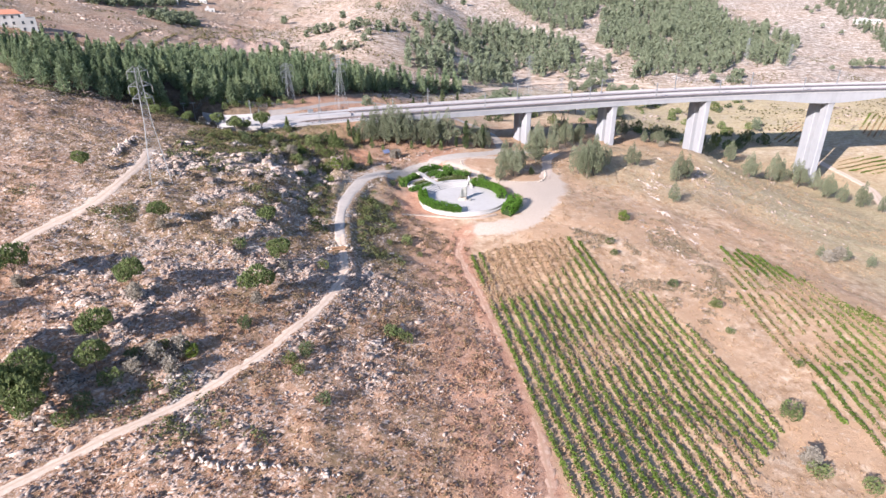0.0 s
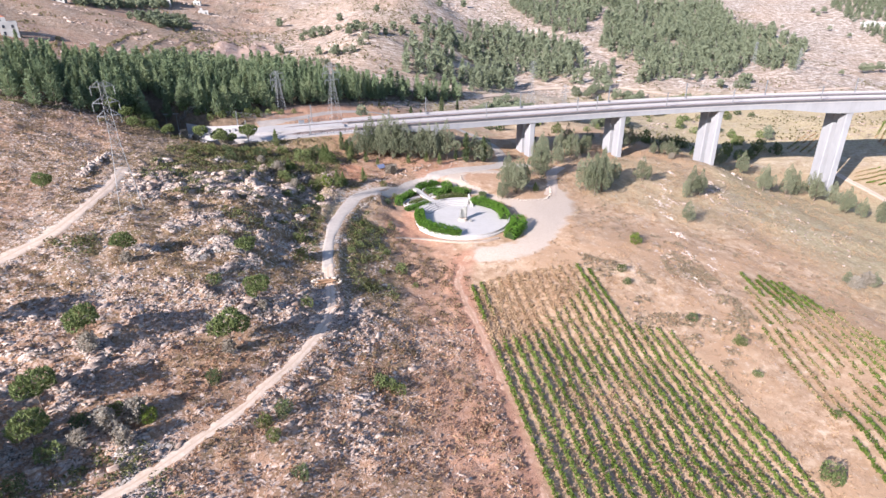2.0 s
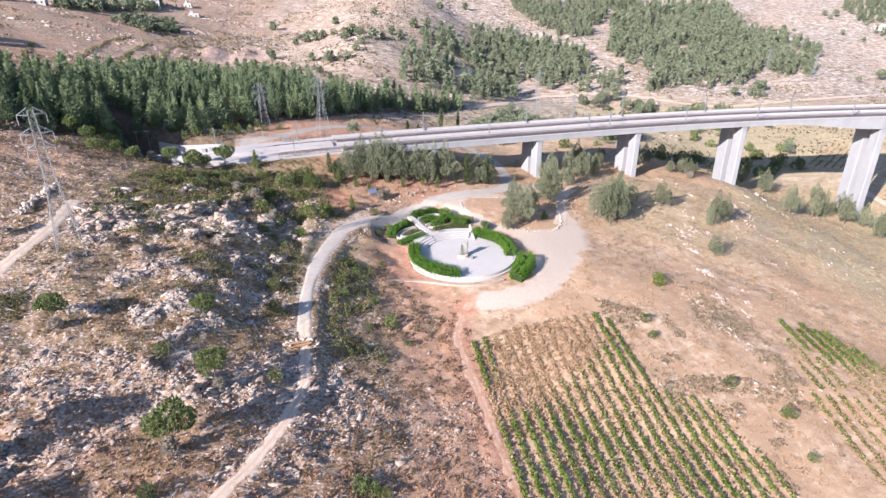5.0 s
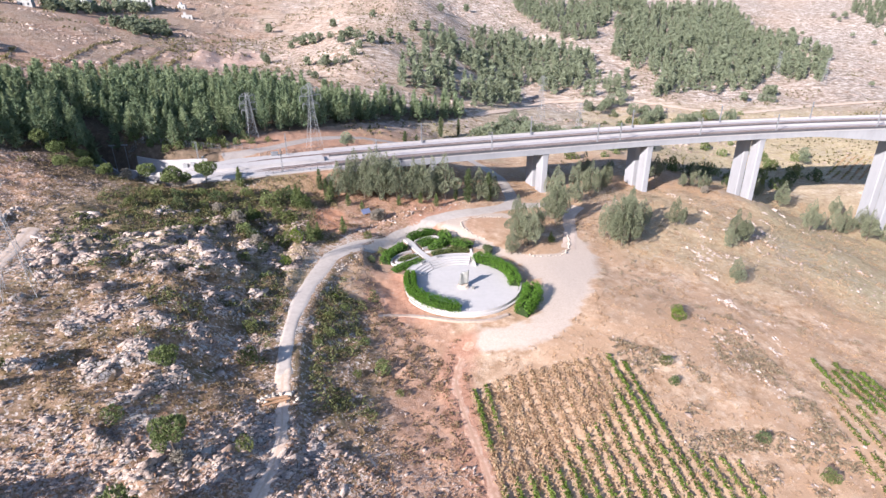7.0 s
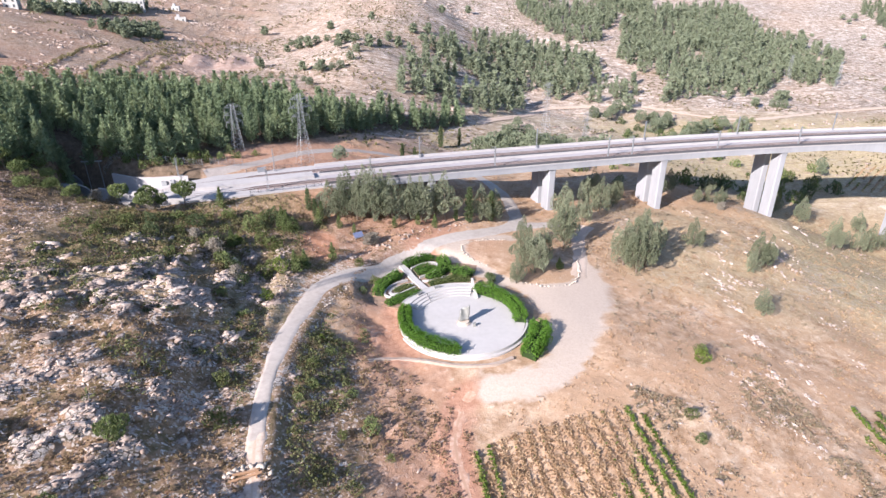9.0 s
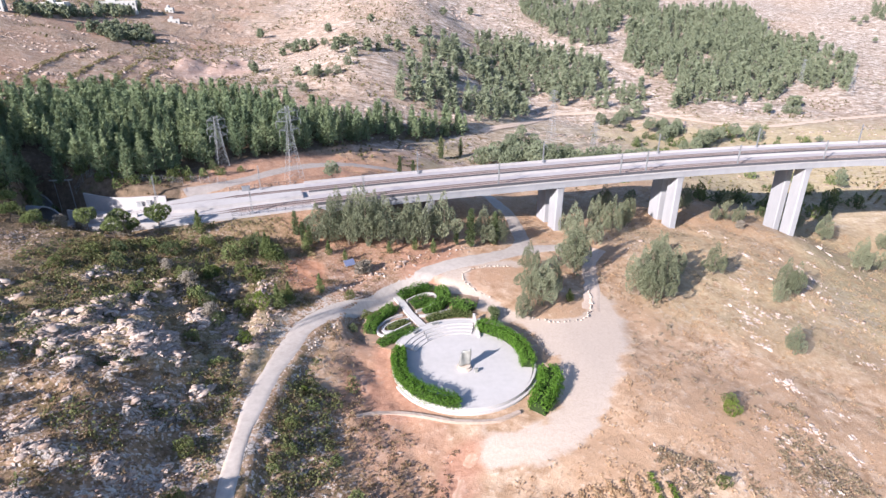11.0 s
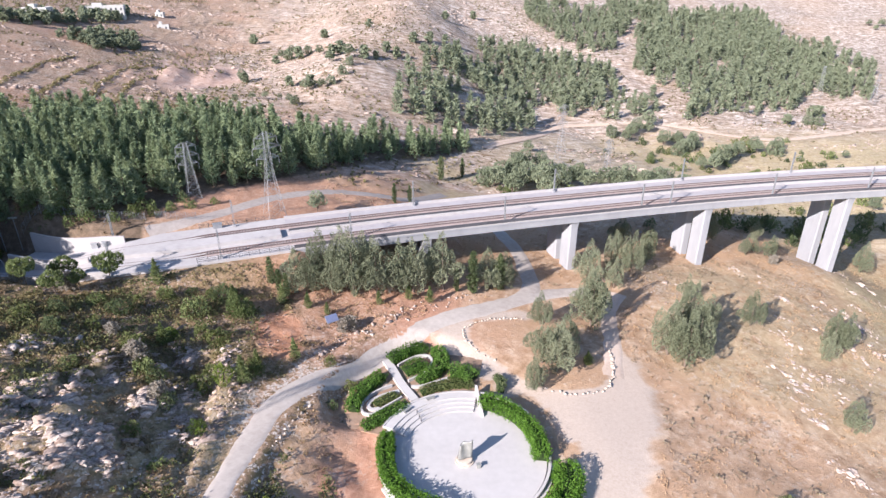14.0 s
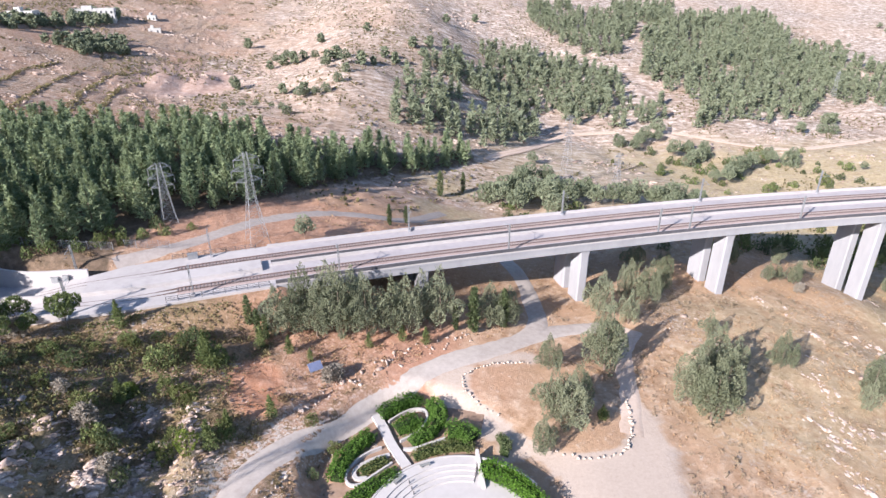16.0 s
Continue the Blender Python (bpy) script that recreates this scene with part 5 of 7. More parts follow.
tagged(new("memorial_stone", Shape().box((37.0, 182.6, PLAZA_Z), (37.6, 183.0, PLAZA_Z + 0.7)).box((36.9, 182.5, PLAZA_Z + 0.7), (37.7, 183.1, PLAZA_Z + 0.85)).mesh("memorial_stone", M_BRONZE)), "small grey marker stone beside the statue", "marker stone")


def bench(x, y, turn):
    t = thing("bench", x, y, PLAZA_Z + 0.96, "small grey stone bench on the upper terrace", "bench", "benches", turn)
    part("seat", Shape().box((-0.9, -0.25, 0.4), (0.9, 0.25, 0.5)).mesh("seat", M_BRONZE), t)
    for a in (-0.6, 0.6):
        part("leg", Shape().box((a - 0.1, -0.2, 0), (a + 0.1, 0.2, 0.4)).mesh("leg", M_BRONZE), t)


def bollard(x, y, z):
    t = thing("bollard", x, y, z, "small dark bollard on the plaza steps", "bollard", "bollards")
    part("post", Shape().bar((0, 0, 0), (0, 0, 0.55), 0.2, taper=0.85, sides=8).mesh("post", M_DARK), t)
    part("cap", Shape().bar((0, 0, 0.55), (0, 0, 0.63), 0.26, taper=0.6, sides=8).mesh("cap", M_DARK), t)


bench(31.3, 200.0, 14)
bench(26.6, 197.3, 42)
for r, a, z in ((12.85, 123, 2), (11.8, 124.5, 1), (10.95, 126, 0)):
    bollard(CX + r * math.cos(radians(a)), CY + r * math.sin(radians(a)), PLAZA_Z + 0.24 * (z + 1))


def leaf_bed(name, line, width, height, z0, leaf, label, category, seed, density=26, size=0.3, group=""):
    """A clipped or loose hedge along a line: a lumpy body coloured as deep shade, under many leaves."""
    rng = np.random.default_rng(seed)
    seg = np.linalg.norm(np.diff(line, axis=0), axis=1)
    total = seg.sum()
    tan = np.gradient(line, axis=0)
    tan /= np.linalg.norm(tan, axis=1)[:, None]
    nrm = np.stack([-tan[:, 1], tan[:, 0]], -1)
    n = int(total * (width + 2 * height) * density)
    k = rng.integers(0, len(line), n)
    along = rng.uniform(-0.6, 0.6, n)
    a = rng.uniform(0, math.pi, n)
    lump = 1 + 0.22 * grain(line[k, 0] + along, line[k, 1] + 3 * np.cos(a), 1.7, seed) + 0.12 * rng.normal(size=n)
    end = np.minimum(k, len(line) - 1 - k)
    lump = lump * np.clip(0.75 + 0.12 * end, 0, 1)
    cu, su = np.sign(np.cos(a)) * np.abs(np.cos(a))**0.6, np.abs(np.sin(a))**0.6
    p = line[k] + nrm[k] * (cu * width * 0.5 * lump)[:, None] + tan[k] * along[:, None]
    pts = np.column_stack([p, z0 + su * height * lump])
    v, f = cards(pts, size, rng, 1.5)
    t = thing(name, float(line[len(line) // 2, 0]), float(line[len(line) // 2, 1]), z0, label, category, group)
    inv = t.matrix_basis.inverted()
    s = Shape()
    rings = []
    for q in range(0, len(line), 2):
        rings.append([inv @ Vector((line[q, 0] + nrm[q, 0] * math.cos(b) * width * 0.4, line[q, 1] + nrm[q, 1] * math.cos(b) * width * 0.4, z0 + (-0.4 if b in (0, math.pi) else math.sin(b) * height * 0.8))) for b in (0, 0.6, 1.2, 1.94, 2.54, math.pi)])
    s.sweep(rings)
    part("shade_core", s.mesh("shade_core", M_INNER_SHADE), t)
    v = v - np.array(t.location)
    part("foliage", cloud_mesh("foliage", v, f, [leaf]), t)
    return t


# near-black green: the shade deep between the leaves, put into the colour
M_INNER_SHADE = plain("inner_hedge_shade", [(0.3, (0.012, 0.025, 0.006)), (0.7, (0.03, 0.055, 0.014))], 2.0)


def arc(r, a0, a1, cx=CX, cy=CY, gap=0.45):
    n = max(4, int(abs(a1 - a0) * 0.01745 * r / gap))
    a = np.radians(np.linspace(a0, a1, n))
    return np.stack([cx + r * np.cos(a), cy + r * np.sin(a)], -1)


leaf_bed("hedge", arc(13.6, 158, 256), 2.8, 2.3, PLAZA_Z, M_HEDGE, "bright green bushy hedge along the plaza wall", "hedge", 51, 34, 0.24)
leaf_bed("hedge", arc(13.1, 66, -17), 3.0, 2.3, PLAZA_Z, M_HEDGE, "bright green bushy hedge along the plaza wall", "hedge", 52, 34, 0.24)
leaf_bed("shrub_bed", curve_points([(51.2, 180.5), (50.6, 176.5), (48.2, 172.6), (46.4, 170.2)], 0.45), 4.2, 2.8, -0.6, M_HEDGE, "large rounded green shrubs on the forecourt edge", "shrubs", 53, 34, 0.26)
for name, pts, w, h, z, mat, label, seed in (
    ("shrub_bed", [(24.6, 213.6), (26.6, 215.0), (29.6, 216.4), (32.2, 216.4)], 3.0, 1.9, 0.6, M_SHRUB, "dense green shrubs bordering the lane", 61),
    ("shrub_bed", [(27.2, 209.6), (29.2, 210.4), (31.2, 211.6)], 3.6, 1.6, 0.6, M_SHRUB, "rounded green shrubs inside a white kerb", 56),
    ("shrub_bed", [(29.6, 205.8), (32.2, 207.2), (34.6, 209.8), (35.2, 213.0), (33.9, 215.6)], 2.6, 1.9, 0.6, M_SHRUB, "dense green shrubs sweeping round a white kerb", 54),
    ("shrub_bed", [(29.8, 202.4), (33.0, 203.5), (37.0, 204.0), (39.8, 203.3)], 2.2, 1.1, 0.7, M_BUSH, "low olive-green planting behind the seating steps", 55),
    ("shrub_bed", [(36.2, 207.2), (38.6, 206.8), (40.3, 205.0)], 4.2, 2.5, 0.5, M_SHRUB, "tall dense green shrubs beside the wing wall", 63),
    ("shrub_bed", [(22.6, 208.6), (20.4, 206.8), (17.8, 203.2), (16.6, 199.2)], 2.8, 1.9, 0.4, M_SHRUB, "green hedge bordering the planted terrace", 57),
    ("shrub_bed", [(20.8, 200.4), (23.0, 201.4), (25.0, 202.6)], 2.0, 0.9, 0.6, M_BUSH, "low olive-green planting in an oval white kerb", 58),
    ("shrub_bed", [(18.6, 194.4), (21.2, 196.2), (24.0, 198.0), (26.4, 199.6)], 2.6, 1.3, 0.3, M_SHRUB, "green hedge beside the white kerb", 59),
    ("shrub_bed", [(45.2, 201.6), (45.9, 203.6), (45.2, 205.4)], 1.8, 1.9, 0.0, M_CYPRESS, "dark green shrubs behind the rear wall", 60),
):
    leaf_bed(name, curve_points(pts, 0.45), w, h, z, mat, label, "shrubs", seed, 32, 0.24)


def kerb(line, w, z0, z1, name, label):
    t = np.gradient(line, axis=0)
    t /= np.linalg.norm(t, axis=1)[:, None]
    rings = [[Vector((p[0] - d[1] * a, p[1] + d[0] * a, z)) for a, z in ((-w / 2, z0), (w / 2, z0), (w / 2, z1), (-w / 2, z1))] for p, d in zip(line, t)]
    tagged(new(name, Shape().sweep(rings).mesh(name, M_WHITE_STONE)), label, "kerb", kind="structure")


kerb(curve_points([(24.3, 205.6), (21.9, 204.6), (19.9, 203.0), (18.3, 200.5), (18.5, 198.3), (20.2, 197.7), (22.8, 199.5), (25.9, 201.7)], 0.5), 0.34, -0.6, 1.18, "terrace_kerb_1", "curved white stone kerb round an oval bed")
kerb(curve_points([(25.6, 203.8), (23.1, 203.2), (20.7, 202.0), (19.5, 200.6), (19.9, 199.2), (21.6, 199.1)], 0.5), 0.7, -0.6, 0.98, "terrace_walk_1", "narrow white stone walk inside the oval kerb")
kerb(curve_points([(25.9, 211.9), (28.0, 213.5), (30.3, 214.6), (32.6, 214.3), (33.0, 212.0), (31.1, 208.7), (27.6, 206.6)], 0.5), 0.34, -0.6, 1.18, "terrace_kerb_2", "curved white stone kerb round a planted bed")
kerb(curve_points([(28.0, 204.6), (30.0, 204.5), (33.4, 205.5), (35.6, 206.2)], 0.5), 0.45, -0.6, 1.18, "terrace_kerb_3", "curved white stone kerb beside the walk")
kerb(curve_points([(23.6, 214.2), (24.8, 210.6), (25.9, 206.6), (27.2, 203.2), (28.3, 200.6)], 0.5), 1.7, -0.6, 1.02, "terrace_walk", "white stone walk through the planted terrace")
terr = Shape().sweep([[Vector((CX + r * math.cos(radians(a)), CY + r * math.sin(radians(a)), 0.72 - 0.02 * (r - 13))) for r in np.linspace(14.9, 28.0 + 3 * math.sin(radians((a - 80) * 2)), 8)] + [Vector((CX + 31.5 * math.cos(radians(a)), CY + 31.5 * math.sin(radians(a)), -1.6)), Vector((CX + 14.9 * math.cos(radians(a)), CY + 14.9 * math.sin(radians(a)), -1.6))] for a in range(72, 158, 3)])
tagged(new("planted_terrace", terr.mesh("planted_terrace", M_SOIL)), "raised bed of brown soil behind the plaza", "planting bed", kind="structure")


# ---- dry stone walls, borders and boulders ----
BLOCK_V = np.array([(a, b, c) for c in (-1, 1) for b in (-1, 1) for a in (-1, 1)], float)
BLOCK_F = np.array([(4, 5, 7, 6), (0, 1, 5, 4), (2, 6, 7, 3), (0, 4, 6, 2), (1, 3, 7, 5)])


def stones(x, y, z, size, rng, flat=0.62, along=None):
    """Angular blocks of weathered rock, one at each place, lying roughly along the bedding where it is given."""
    n = len(x)
    v = BLOCK_V[None] * rng.uniform(0.45, 1.1, (n, 8, 3))
    v[:, 4:, :2] *= rng.uniform(0.55, 0.95, (n, 1, 1))
    ax = np.column_stack([rng.uniform(0.9, 1.7, n) if along is None else rng.uniform(1.1, 3.0, n), rng.uniform(0.6, 1.0, n) * (1.0 if along is None else 0.8), flat * rng.uniform(0.6, 1.2, n)])[:, None]
    v = v * ax * size[:, None, None]
    a = rng.uniform(0, 6.28, n) if along is None else along + rng.normal(0, 0.3, n)
    c, s_ = np.cos(a)[:, None], np.sin(a)[:, None]
    tilt, lean = rng.normal(0, 0.22, (n, 1)), rng.normal(0, 0.22, (n, 1))
    vz = v[..., 2] + v[..., 0] * tilt + v[..., 1] * lean
    vx, vy = v[..., 0] * c - v[..., 1] * s_, v[..., 0] * s_ + v[..., 1] * c
    co = np.stack([vx + x[:, None], vy + y[:, None], vz + z[:, None]], -1).reshape(-1, 3)
    f = (BLOCK_F[None] + (np.arange(n) * 8)[:, None, None]).reshape(-1, 4)
    return co, f


def quick_mesh(name, co, faces, mat):
    me = bpy.data.meshes.new(name)
    m = faces.shape[1]
    me.vertices.add(len(co))
    me.vertices.foreach_set("co", co.ravel().astype(np.float32))
    me.loops.add(faces.size)
    me.loops.foreach_set("vertex_index", faces.ravel().astype(np.int32))
    me.polygons.add(len(faces))
    me.polygons.foreach_set("loop_start", np.arange(0, faces.size, m, dtype=np.int32))
    me.update(calc_edges=True)
    me.materials.append(mat)
    return me


def stone_border(name, line, size, label, seed, category="stone border", mat=None, rows=1):
    rng = np.random.default_rng(seed)
    t = thing(name, float(line[0, 0]), float(line[0, 1]), 0, label, category)
    t.matrix_basis = Matrix()
    for p in line:
        for r in range(rows):
            q = p + rng.normal(0, 0.12 * size * (1 + rows), 2)
            sz = size * rng.uniform(0.6, 1.15)
            z = float(base_z(q[0], q[1])[0])
            co, f = stones(np.zeros(1), np.zeros(1), np.zeros(1), np.array([sz * 0.5]), rng)
            part("stone", quick_mesh("stone", co, f, mat or M_PALE_STONE), t, where=Matrix.Translation((q[0], q[1], z + 0.12 + sz * 0.18 + 0.25 * r * size)))


stone_border("stone_border", curve_points([(41.0, 218.0), (41.5, 222.0), (45.6, 225.0), (51, 226.5), (56, 226.6)], 0.75), 0.55, "row of pale boulders edging the planted island", 61)
stone_border("stone_border", curve_points([(41.4, 218), (43.5, 214), (46.3, 211.6)], 0.95), 0.55, "row of pale boulders edging the planted island", 62)
stone_border("stone_border", curve_points([(54.5, 201.4), (58, 200.0), (61.5, 199.6), (66, 200.4), (69.5, 204), (71.8, 209.5), (73.4, 215)], 0.95), 0.65, "row of pale boulders edging the planted island", 63)
stone_border("stone_border", curve_points([(3.9, 187.5), (6.5, 194), (10.5, 200), (15, 204.8), (19.5, 208.6)], 1.1), 0.45, "line of pale stones along the lane", 64)


def stone_wall(name, line, w, h, label, mat):
    t = np.gradient(line, axis=0)
    t /= np.linalg.norm(t, axis=1)[:, None]
    rings = []
    for p, d in zip(line, t):
        z = float(base_z(p[0], p[1])[0])
        j = 0.06 * float(grain(p[0], p[1], 0.8, 71))
        rings.append([Vector((p[0] - d[1] * a, p[1] + d[0] * a, z + b)) for a, b in ((-w / 2, -0.8), (w / 2, -0.8), (w / 2 - 0.05, h + j), (-w / 2 + 0.05, h - j))])
    tagged(new(name, Shape().sweep(rings).mesh(name, mat)), label, "wall", kind="structure")


stone_wall("stone_wall", curve_points([(13.2, 171.4), (16.7, 173.0), (21.3, 173.0), (25.5, 171.8), (30.2, 169.8), (35.3, 168.8), (39.2, 168.9), (43.1, 170.4)], 0.7), 0.8, 0.55, "low curved wall of dusty pink stone below the plaza", M_DUSTY)
ground_wall = curve_points([(-29.5, 76), (-28.0, 74), (-25.6, 71.4), (-22, 70.4), (-17, 70.8), (-12.5, 70.6), (-6, 69.5)], 0.8)
stone_border("dry_stone_wall", curve_points([(-66.0, 174.7), (-66.9, 180.0), (-66.8, 184.3), (-66.6, 189.1), (-66.0, 193.7)], 0.6), 0.95, "tumbled dry stone wall beside the hillside track", 146, "dry stone wall", M_LIME, 3)
stone_border("dry_stone_wall", ground_wall, 0.75, "tumbled dry stone wall of grey limestone", 66, "dry stone wall", M_LIME, 2)

# ---- barrier, panel, houses ----
b = thing("timber_barrier", -5.6, 139.2, float(base_z(-5.6, 139.2)[0]), "orange timber beams and rubble blocking the path", "barrier", turn=14)
for k, (y, z) in enumerate(((-0.5, 0.35), (0.35, 0.3), (0.0, 0.75))):
    part("beam", Shape().box((-2.4 + 0.3 * k, y - 0.14, z - 0.13), (2.3 - 0.2 * k, y + 0.14, z + 0.13), m=pose(0, 0, 0, 0, 2 * k, 3 - 3 * k)).mesh("beam", M_TIMBER), b)
for a in (-1.7, 1.5):
    part("trestle", Shape().box((a - 0.12, -0.9, -0.1), (a + 0.12, 0.9, 0.22)).mesh("trestle", M_TIMBER), b)
stone_border("rubble_heap", curve_points([(-8.2, 138.6), (-6.0, 140.4), (-3.2, 140.6), (-1.8, 139)], 0.7), 0.8, "heap of broken stone beside the barrier", 67, "rubble", M_PALE_STONE, 2)

p = thing("solar_panel", 12.6, 222.4, float(ground_z(12.6, 222.4)[0]), "tilted blue solar panel on a steel frame", "solar panel", turn=25)
part("panel", Shape().box((-1.3, -0.9, -0.05), (1.3, 0.9, 0.05), m=pose(0, 0, 1.5, 32)).mesh("panel", M_PANEL), p)
part("panel_frame", Shape().box((-1.37, -0.97, -0.1), (1.37, 0.97, -0.052), m=pose(0, 0, 1.5, 32)).mesh("panel_frame", M_STEEL), p)
for a in (-1.1, 1.1):
    for y, z in ((-0.7, 0.97), (0.7, 1.85)):
        part("leg", Shape().bar((a, y, -0.3), (a, y, z), 0.1).mesh("leg", M_STEEL), p)


def house(x, y, w, d, floors, turn, roof, z=None):
    h = 3.2 * floors
    t = thing("house", x, y, float(base_z(x, y)[0]) if z is None else z, "white plastered house on the far hillside" + (" with a red tiled roof" if roof else " with a flat roof"), "house", "houses on the far hill", turn)
    part("wall", Shape().box((-w / 2, -d / 2, -3), (w / 2, d / 2, h)).mesh("wall", M_PLASTER), t)
    if roof:
        part("roof", Shape().add([(-w / 2 - 0.5, -d / 2 - 0.5, h), (w / 2 + 0.5, -d / 2 - 0.5, h), (w / 2 + 0.5, d / 2 + 0.5, h), (-w / 2 - 0.5, d / 2 + 0.5, h), (-w / 4, 0, h + 2.2), (w / 4, 0, h + 2.2)], [(0, 1, 5, 4), (1, 2, 5), (2, 3, 4, 5), (3, 0, 4), (3, 2, 1, 0)]).mesh("roof", M_ROOF), t)
    else:
        s = Shape()
        for lo, hi in (((-w / 2, -d / 2, h), (w / 2, -d / 2 + 0.3, h + 0.8)), ((-w / 2, d / 2 - 0.3, h), (w / 2, d / 2, h + 0.8)), ((-w / 2, -d / 2 + 0.3, h), (-w / 2 + 0.3, d / 2 - 0.3, h + 0.8)), ((w / 2 - 0.3, -d / 2 + 0.3, h), (w / 2, d / 2 - 0.3, h + 0.8))):
            s.box(lo, hi)
        part("roof_parapet", s.mesh("roof_parapet", M_PLASTER), t)
        part("stair_tower", Shape().box((-w * 0.3, -1.5, h), (-w * 0.05, 2.5, h + 2.6)).mesh("stair_tower", M_PLASTER), t)
    n = int(w / 3)
    for f in range(floors):
        for k in range(n):
            a = -w / 2 + (k + 0.5) * w / n
            win = part("window", Shape().box((a - 0.6, -d / 2 - 0.03, f * 3.2 + 1.0), (a + 0.6, -d / 2 + 0.1, f * 3.2 + 2.5)).mesh("window", M_GLASS_DARK), t)
            part("window_frame", Shape().box((a - 0.75, -d / 2 - 0.12, f * 3.2 + 0.85), (a + 0.75, -d / 2 - 0.01, f * 3.2 + 1.0)).mesh("window_frame", M_PALE_STONE), win)
        for k in range(2):
            a = -d / 4 + k * d / 2
            part("window", Shape().box((w / 2 - 0.1, a - 0.6, f * 3.2 + 1.0), (w / 2 + 0.03, a + 0.6, f * 3.2 + 2.5)).mesh("window", M_GLASS_DARK), t)


house(-181, 383, 14, 10, 2, 24, True)
house(-169, 376, 8, 7, 2, 24, False)
house(-198, 518, 8, 8, 3, 10, False)
house(-178, 551, 15, 8, 2, -5, False)
house(-157, 605, 26, 11, 2, 10, False)
house(-228, 505, 20, 16, 2, 15, True)
house(646, 704, 31, 8, 1, -4, False)
house(-115.5, 592, 8, 4, 1, 10, False)
house(-128, 634, 6, 5, 1, 0, False)

# ---- trees ----
PINES = [conifer_kit(100 + k, 11.6, 2.5 + 0.3 * (k % 3), 0.1, M_PINE, 0.44, 4) for k in range(6)]
GREY = [lobed_kit(120 + k, 12.2, 3.2 + 0.2 * k, 0.13, "plume", M_PINE_GREY, 0.225, 19.0) for k in range(5)]
CYPRESS = [tree_kit(140 + k, 11.0, 1.3, 0.05, 80, 2, 9, 0.45, "spire", M_CYPRESS) for k in range(2)]
VALLEY = [lobed_kit(170 + k, 7.6, 3.5, 0.22, "dome" if k else "bush", M_PINE_FAR, 0.45, 6.0) for k in range(4)]
OAKS = [lobed_kit(160 + k, 7.4, 3.3, 0.4, "dome", M_OAK, 0.34, 15.0) for k in range(4)]
BUSHES = [lobed_kit(180 + k, 3.6, 2.3, 0.0, "bush", (M_BUSH, M_OAK, M_CYPRESS, M_OAK, M_BUSH, M_FRESH)[k], 0.24, 15.0, 3) for k in range(6)]
LOW_BUSHES = [lobed_kit(190 + k, 3.6, 2.3, 0.0, "bush", (M_BUSH, M_OAK, M_CYPRESS, M_OAK)[k], 0.4, 5.0, 3) for k in range(4)]
SAPLINGS = [conifer_kit(240 + k, 6.0, 1.5, 0.08, M_OAK, 0.22, 5) for k in range(3)]
TWIGS = [tree_kit(200 + k, 3.4, 1.8, 0.1, 40, 4, 7, 0.3, "round", M_TWIG) for k in range(2)]


def grow(name, kits, places, label, category, group, lo=0.85, hi=1.15, seed=1):
    r = np.random.default_rng(seed)
    for x, y, *rest in places:
        tree(name, kits[int(r.integers(len(kits)))], x, y, label, category, group, (rest[0] if rest else 1.0) * r.uniform(lo, hi), r.uniform(0, 360))


# pines in front of the viaduct
grow("pine_tree", GREY, [(4.7, 232.8, 1.0), (8.1, 232.7, 1.12), (12.5, 232.4, 1.1), (17.3, 233.1, 1.12), (22.7, 234.2, 1.1), (28.2, 235.0, 1.2), (31.5, 235.3, 1.1), (38.9, 237.7, 1.1), (50.8, 240.1, 0.95), (55, 240.5, 0.8), (10.3, 237, 1.1), (20, 238, 1.0), (35, 239.5, 1.1), (15, 237.5, 1.05)],
     "bushy grey-green pine tree in front of the viaduct", "pine tree", "pines before the viaduct", seed=11)
grow("cypress_tree", CYPRESS, [(46.2, 236.9, 0.95), (-1, 234.1, 0.72), (0.8, 232.6, 0.55), (53.7, 239.6, 0.85), (42.3, 237.3, 0.6), (2.6, 231, 0.6)], "slender dark cypress tree below the railway", "cypress tree", "cypresses", seed=12)
grow("pine_tree", GREY, [(60, 224.5, 0.62), (58.5, 207, 1.05), (56.2, 210, 0.9), (52.1, 201.9, 0.55), (61.5, 211.5, 0.8), (72.6, 224.7, 1.3), (73.5, 229.0, 1.05), (90.6, 254.6, 0.85), (95, 252.2, 0.95), (102.6, 259, 0.7), (86, 243, 0.9), (80, 247, 0.85), (88.3, 208.8, 1.12), (86.6, 213.5, 1.12), (92.5, 212, 1.12), (92, 219, 1.25), (96.5, 222, 1.2), (101.3, 222.5, 0.75), (114.0, 224.2, 0.72), (134.9, 217.0, 0.8), (131, 216.5, 0.8), (114.7, 190, 0.65), (127, 212.7, 0.7), (103, 236, 0.6)],
     "bushy grey-green pine on dry grass near the memorial", "pine tree", "pines on the slope", seed=13)
grow("pine_tree", GREY, [(187.3, 249.1, 0.95), (190, 252, 0.85), (205, 256, 0.9), (212, 258, 1.0), (222, 260, 1.05), (218, 252, 1.0), (226, 250, 0.95), (221, 236, 0.9), (230.9, 226, 0.9), (225, 231, 0.8), (236, 219, 0.8), (228, 243, 0.9), (222, 276, 0.7), (158, 154.5, 0.42), (166, 152, 0.4), (150, 156, 0.36)],
     "grey-green pine in the valley beside a tall pier", "pine tree", "pines in the valley", seed=14)
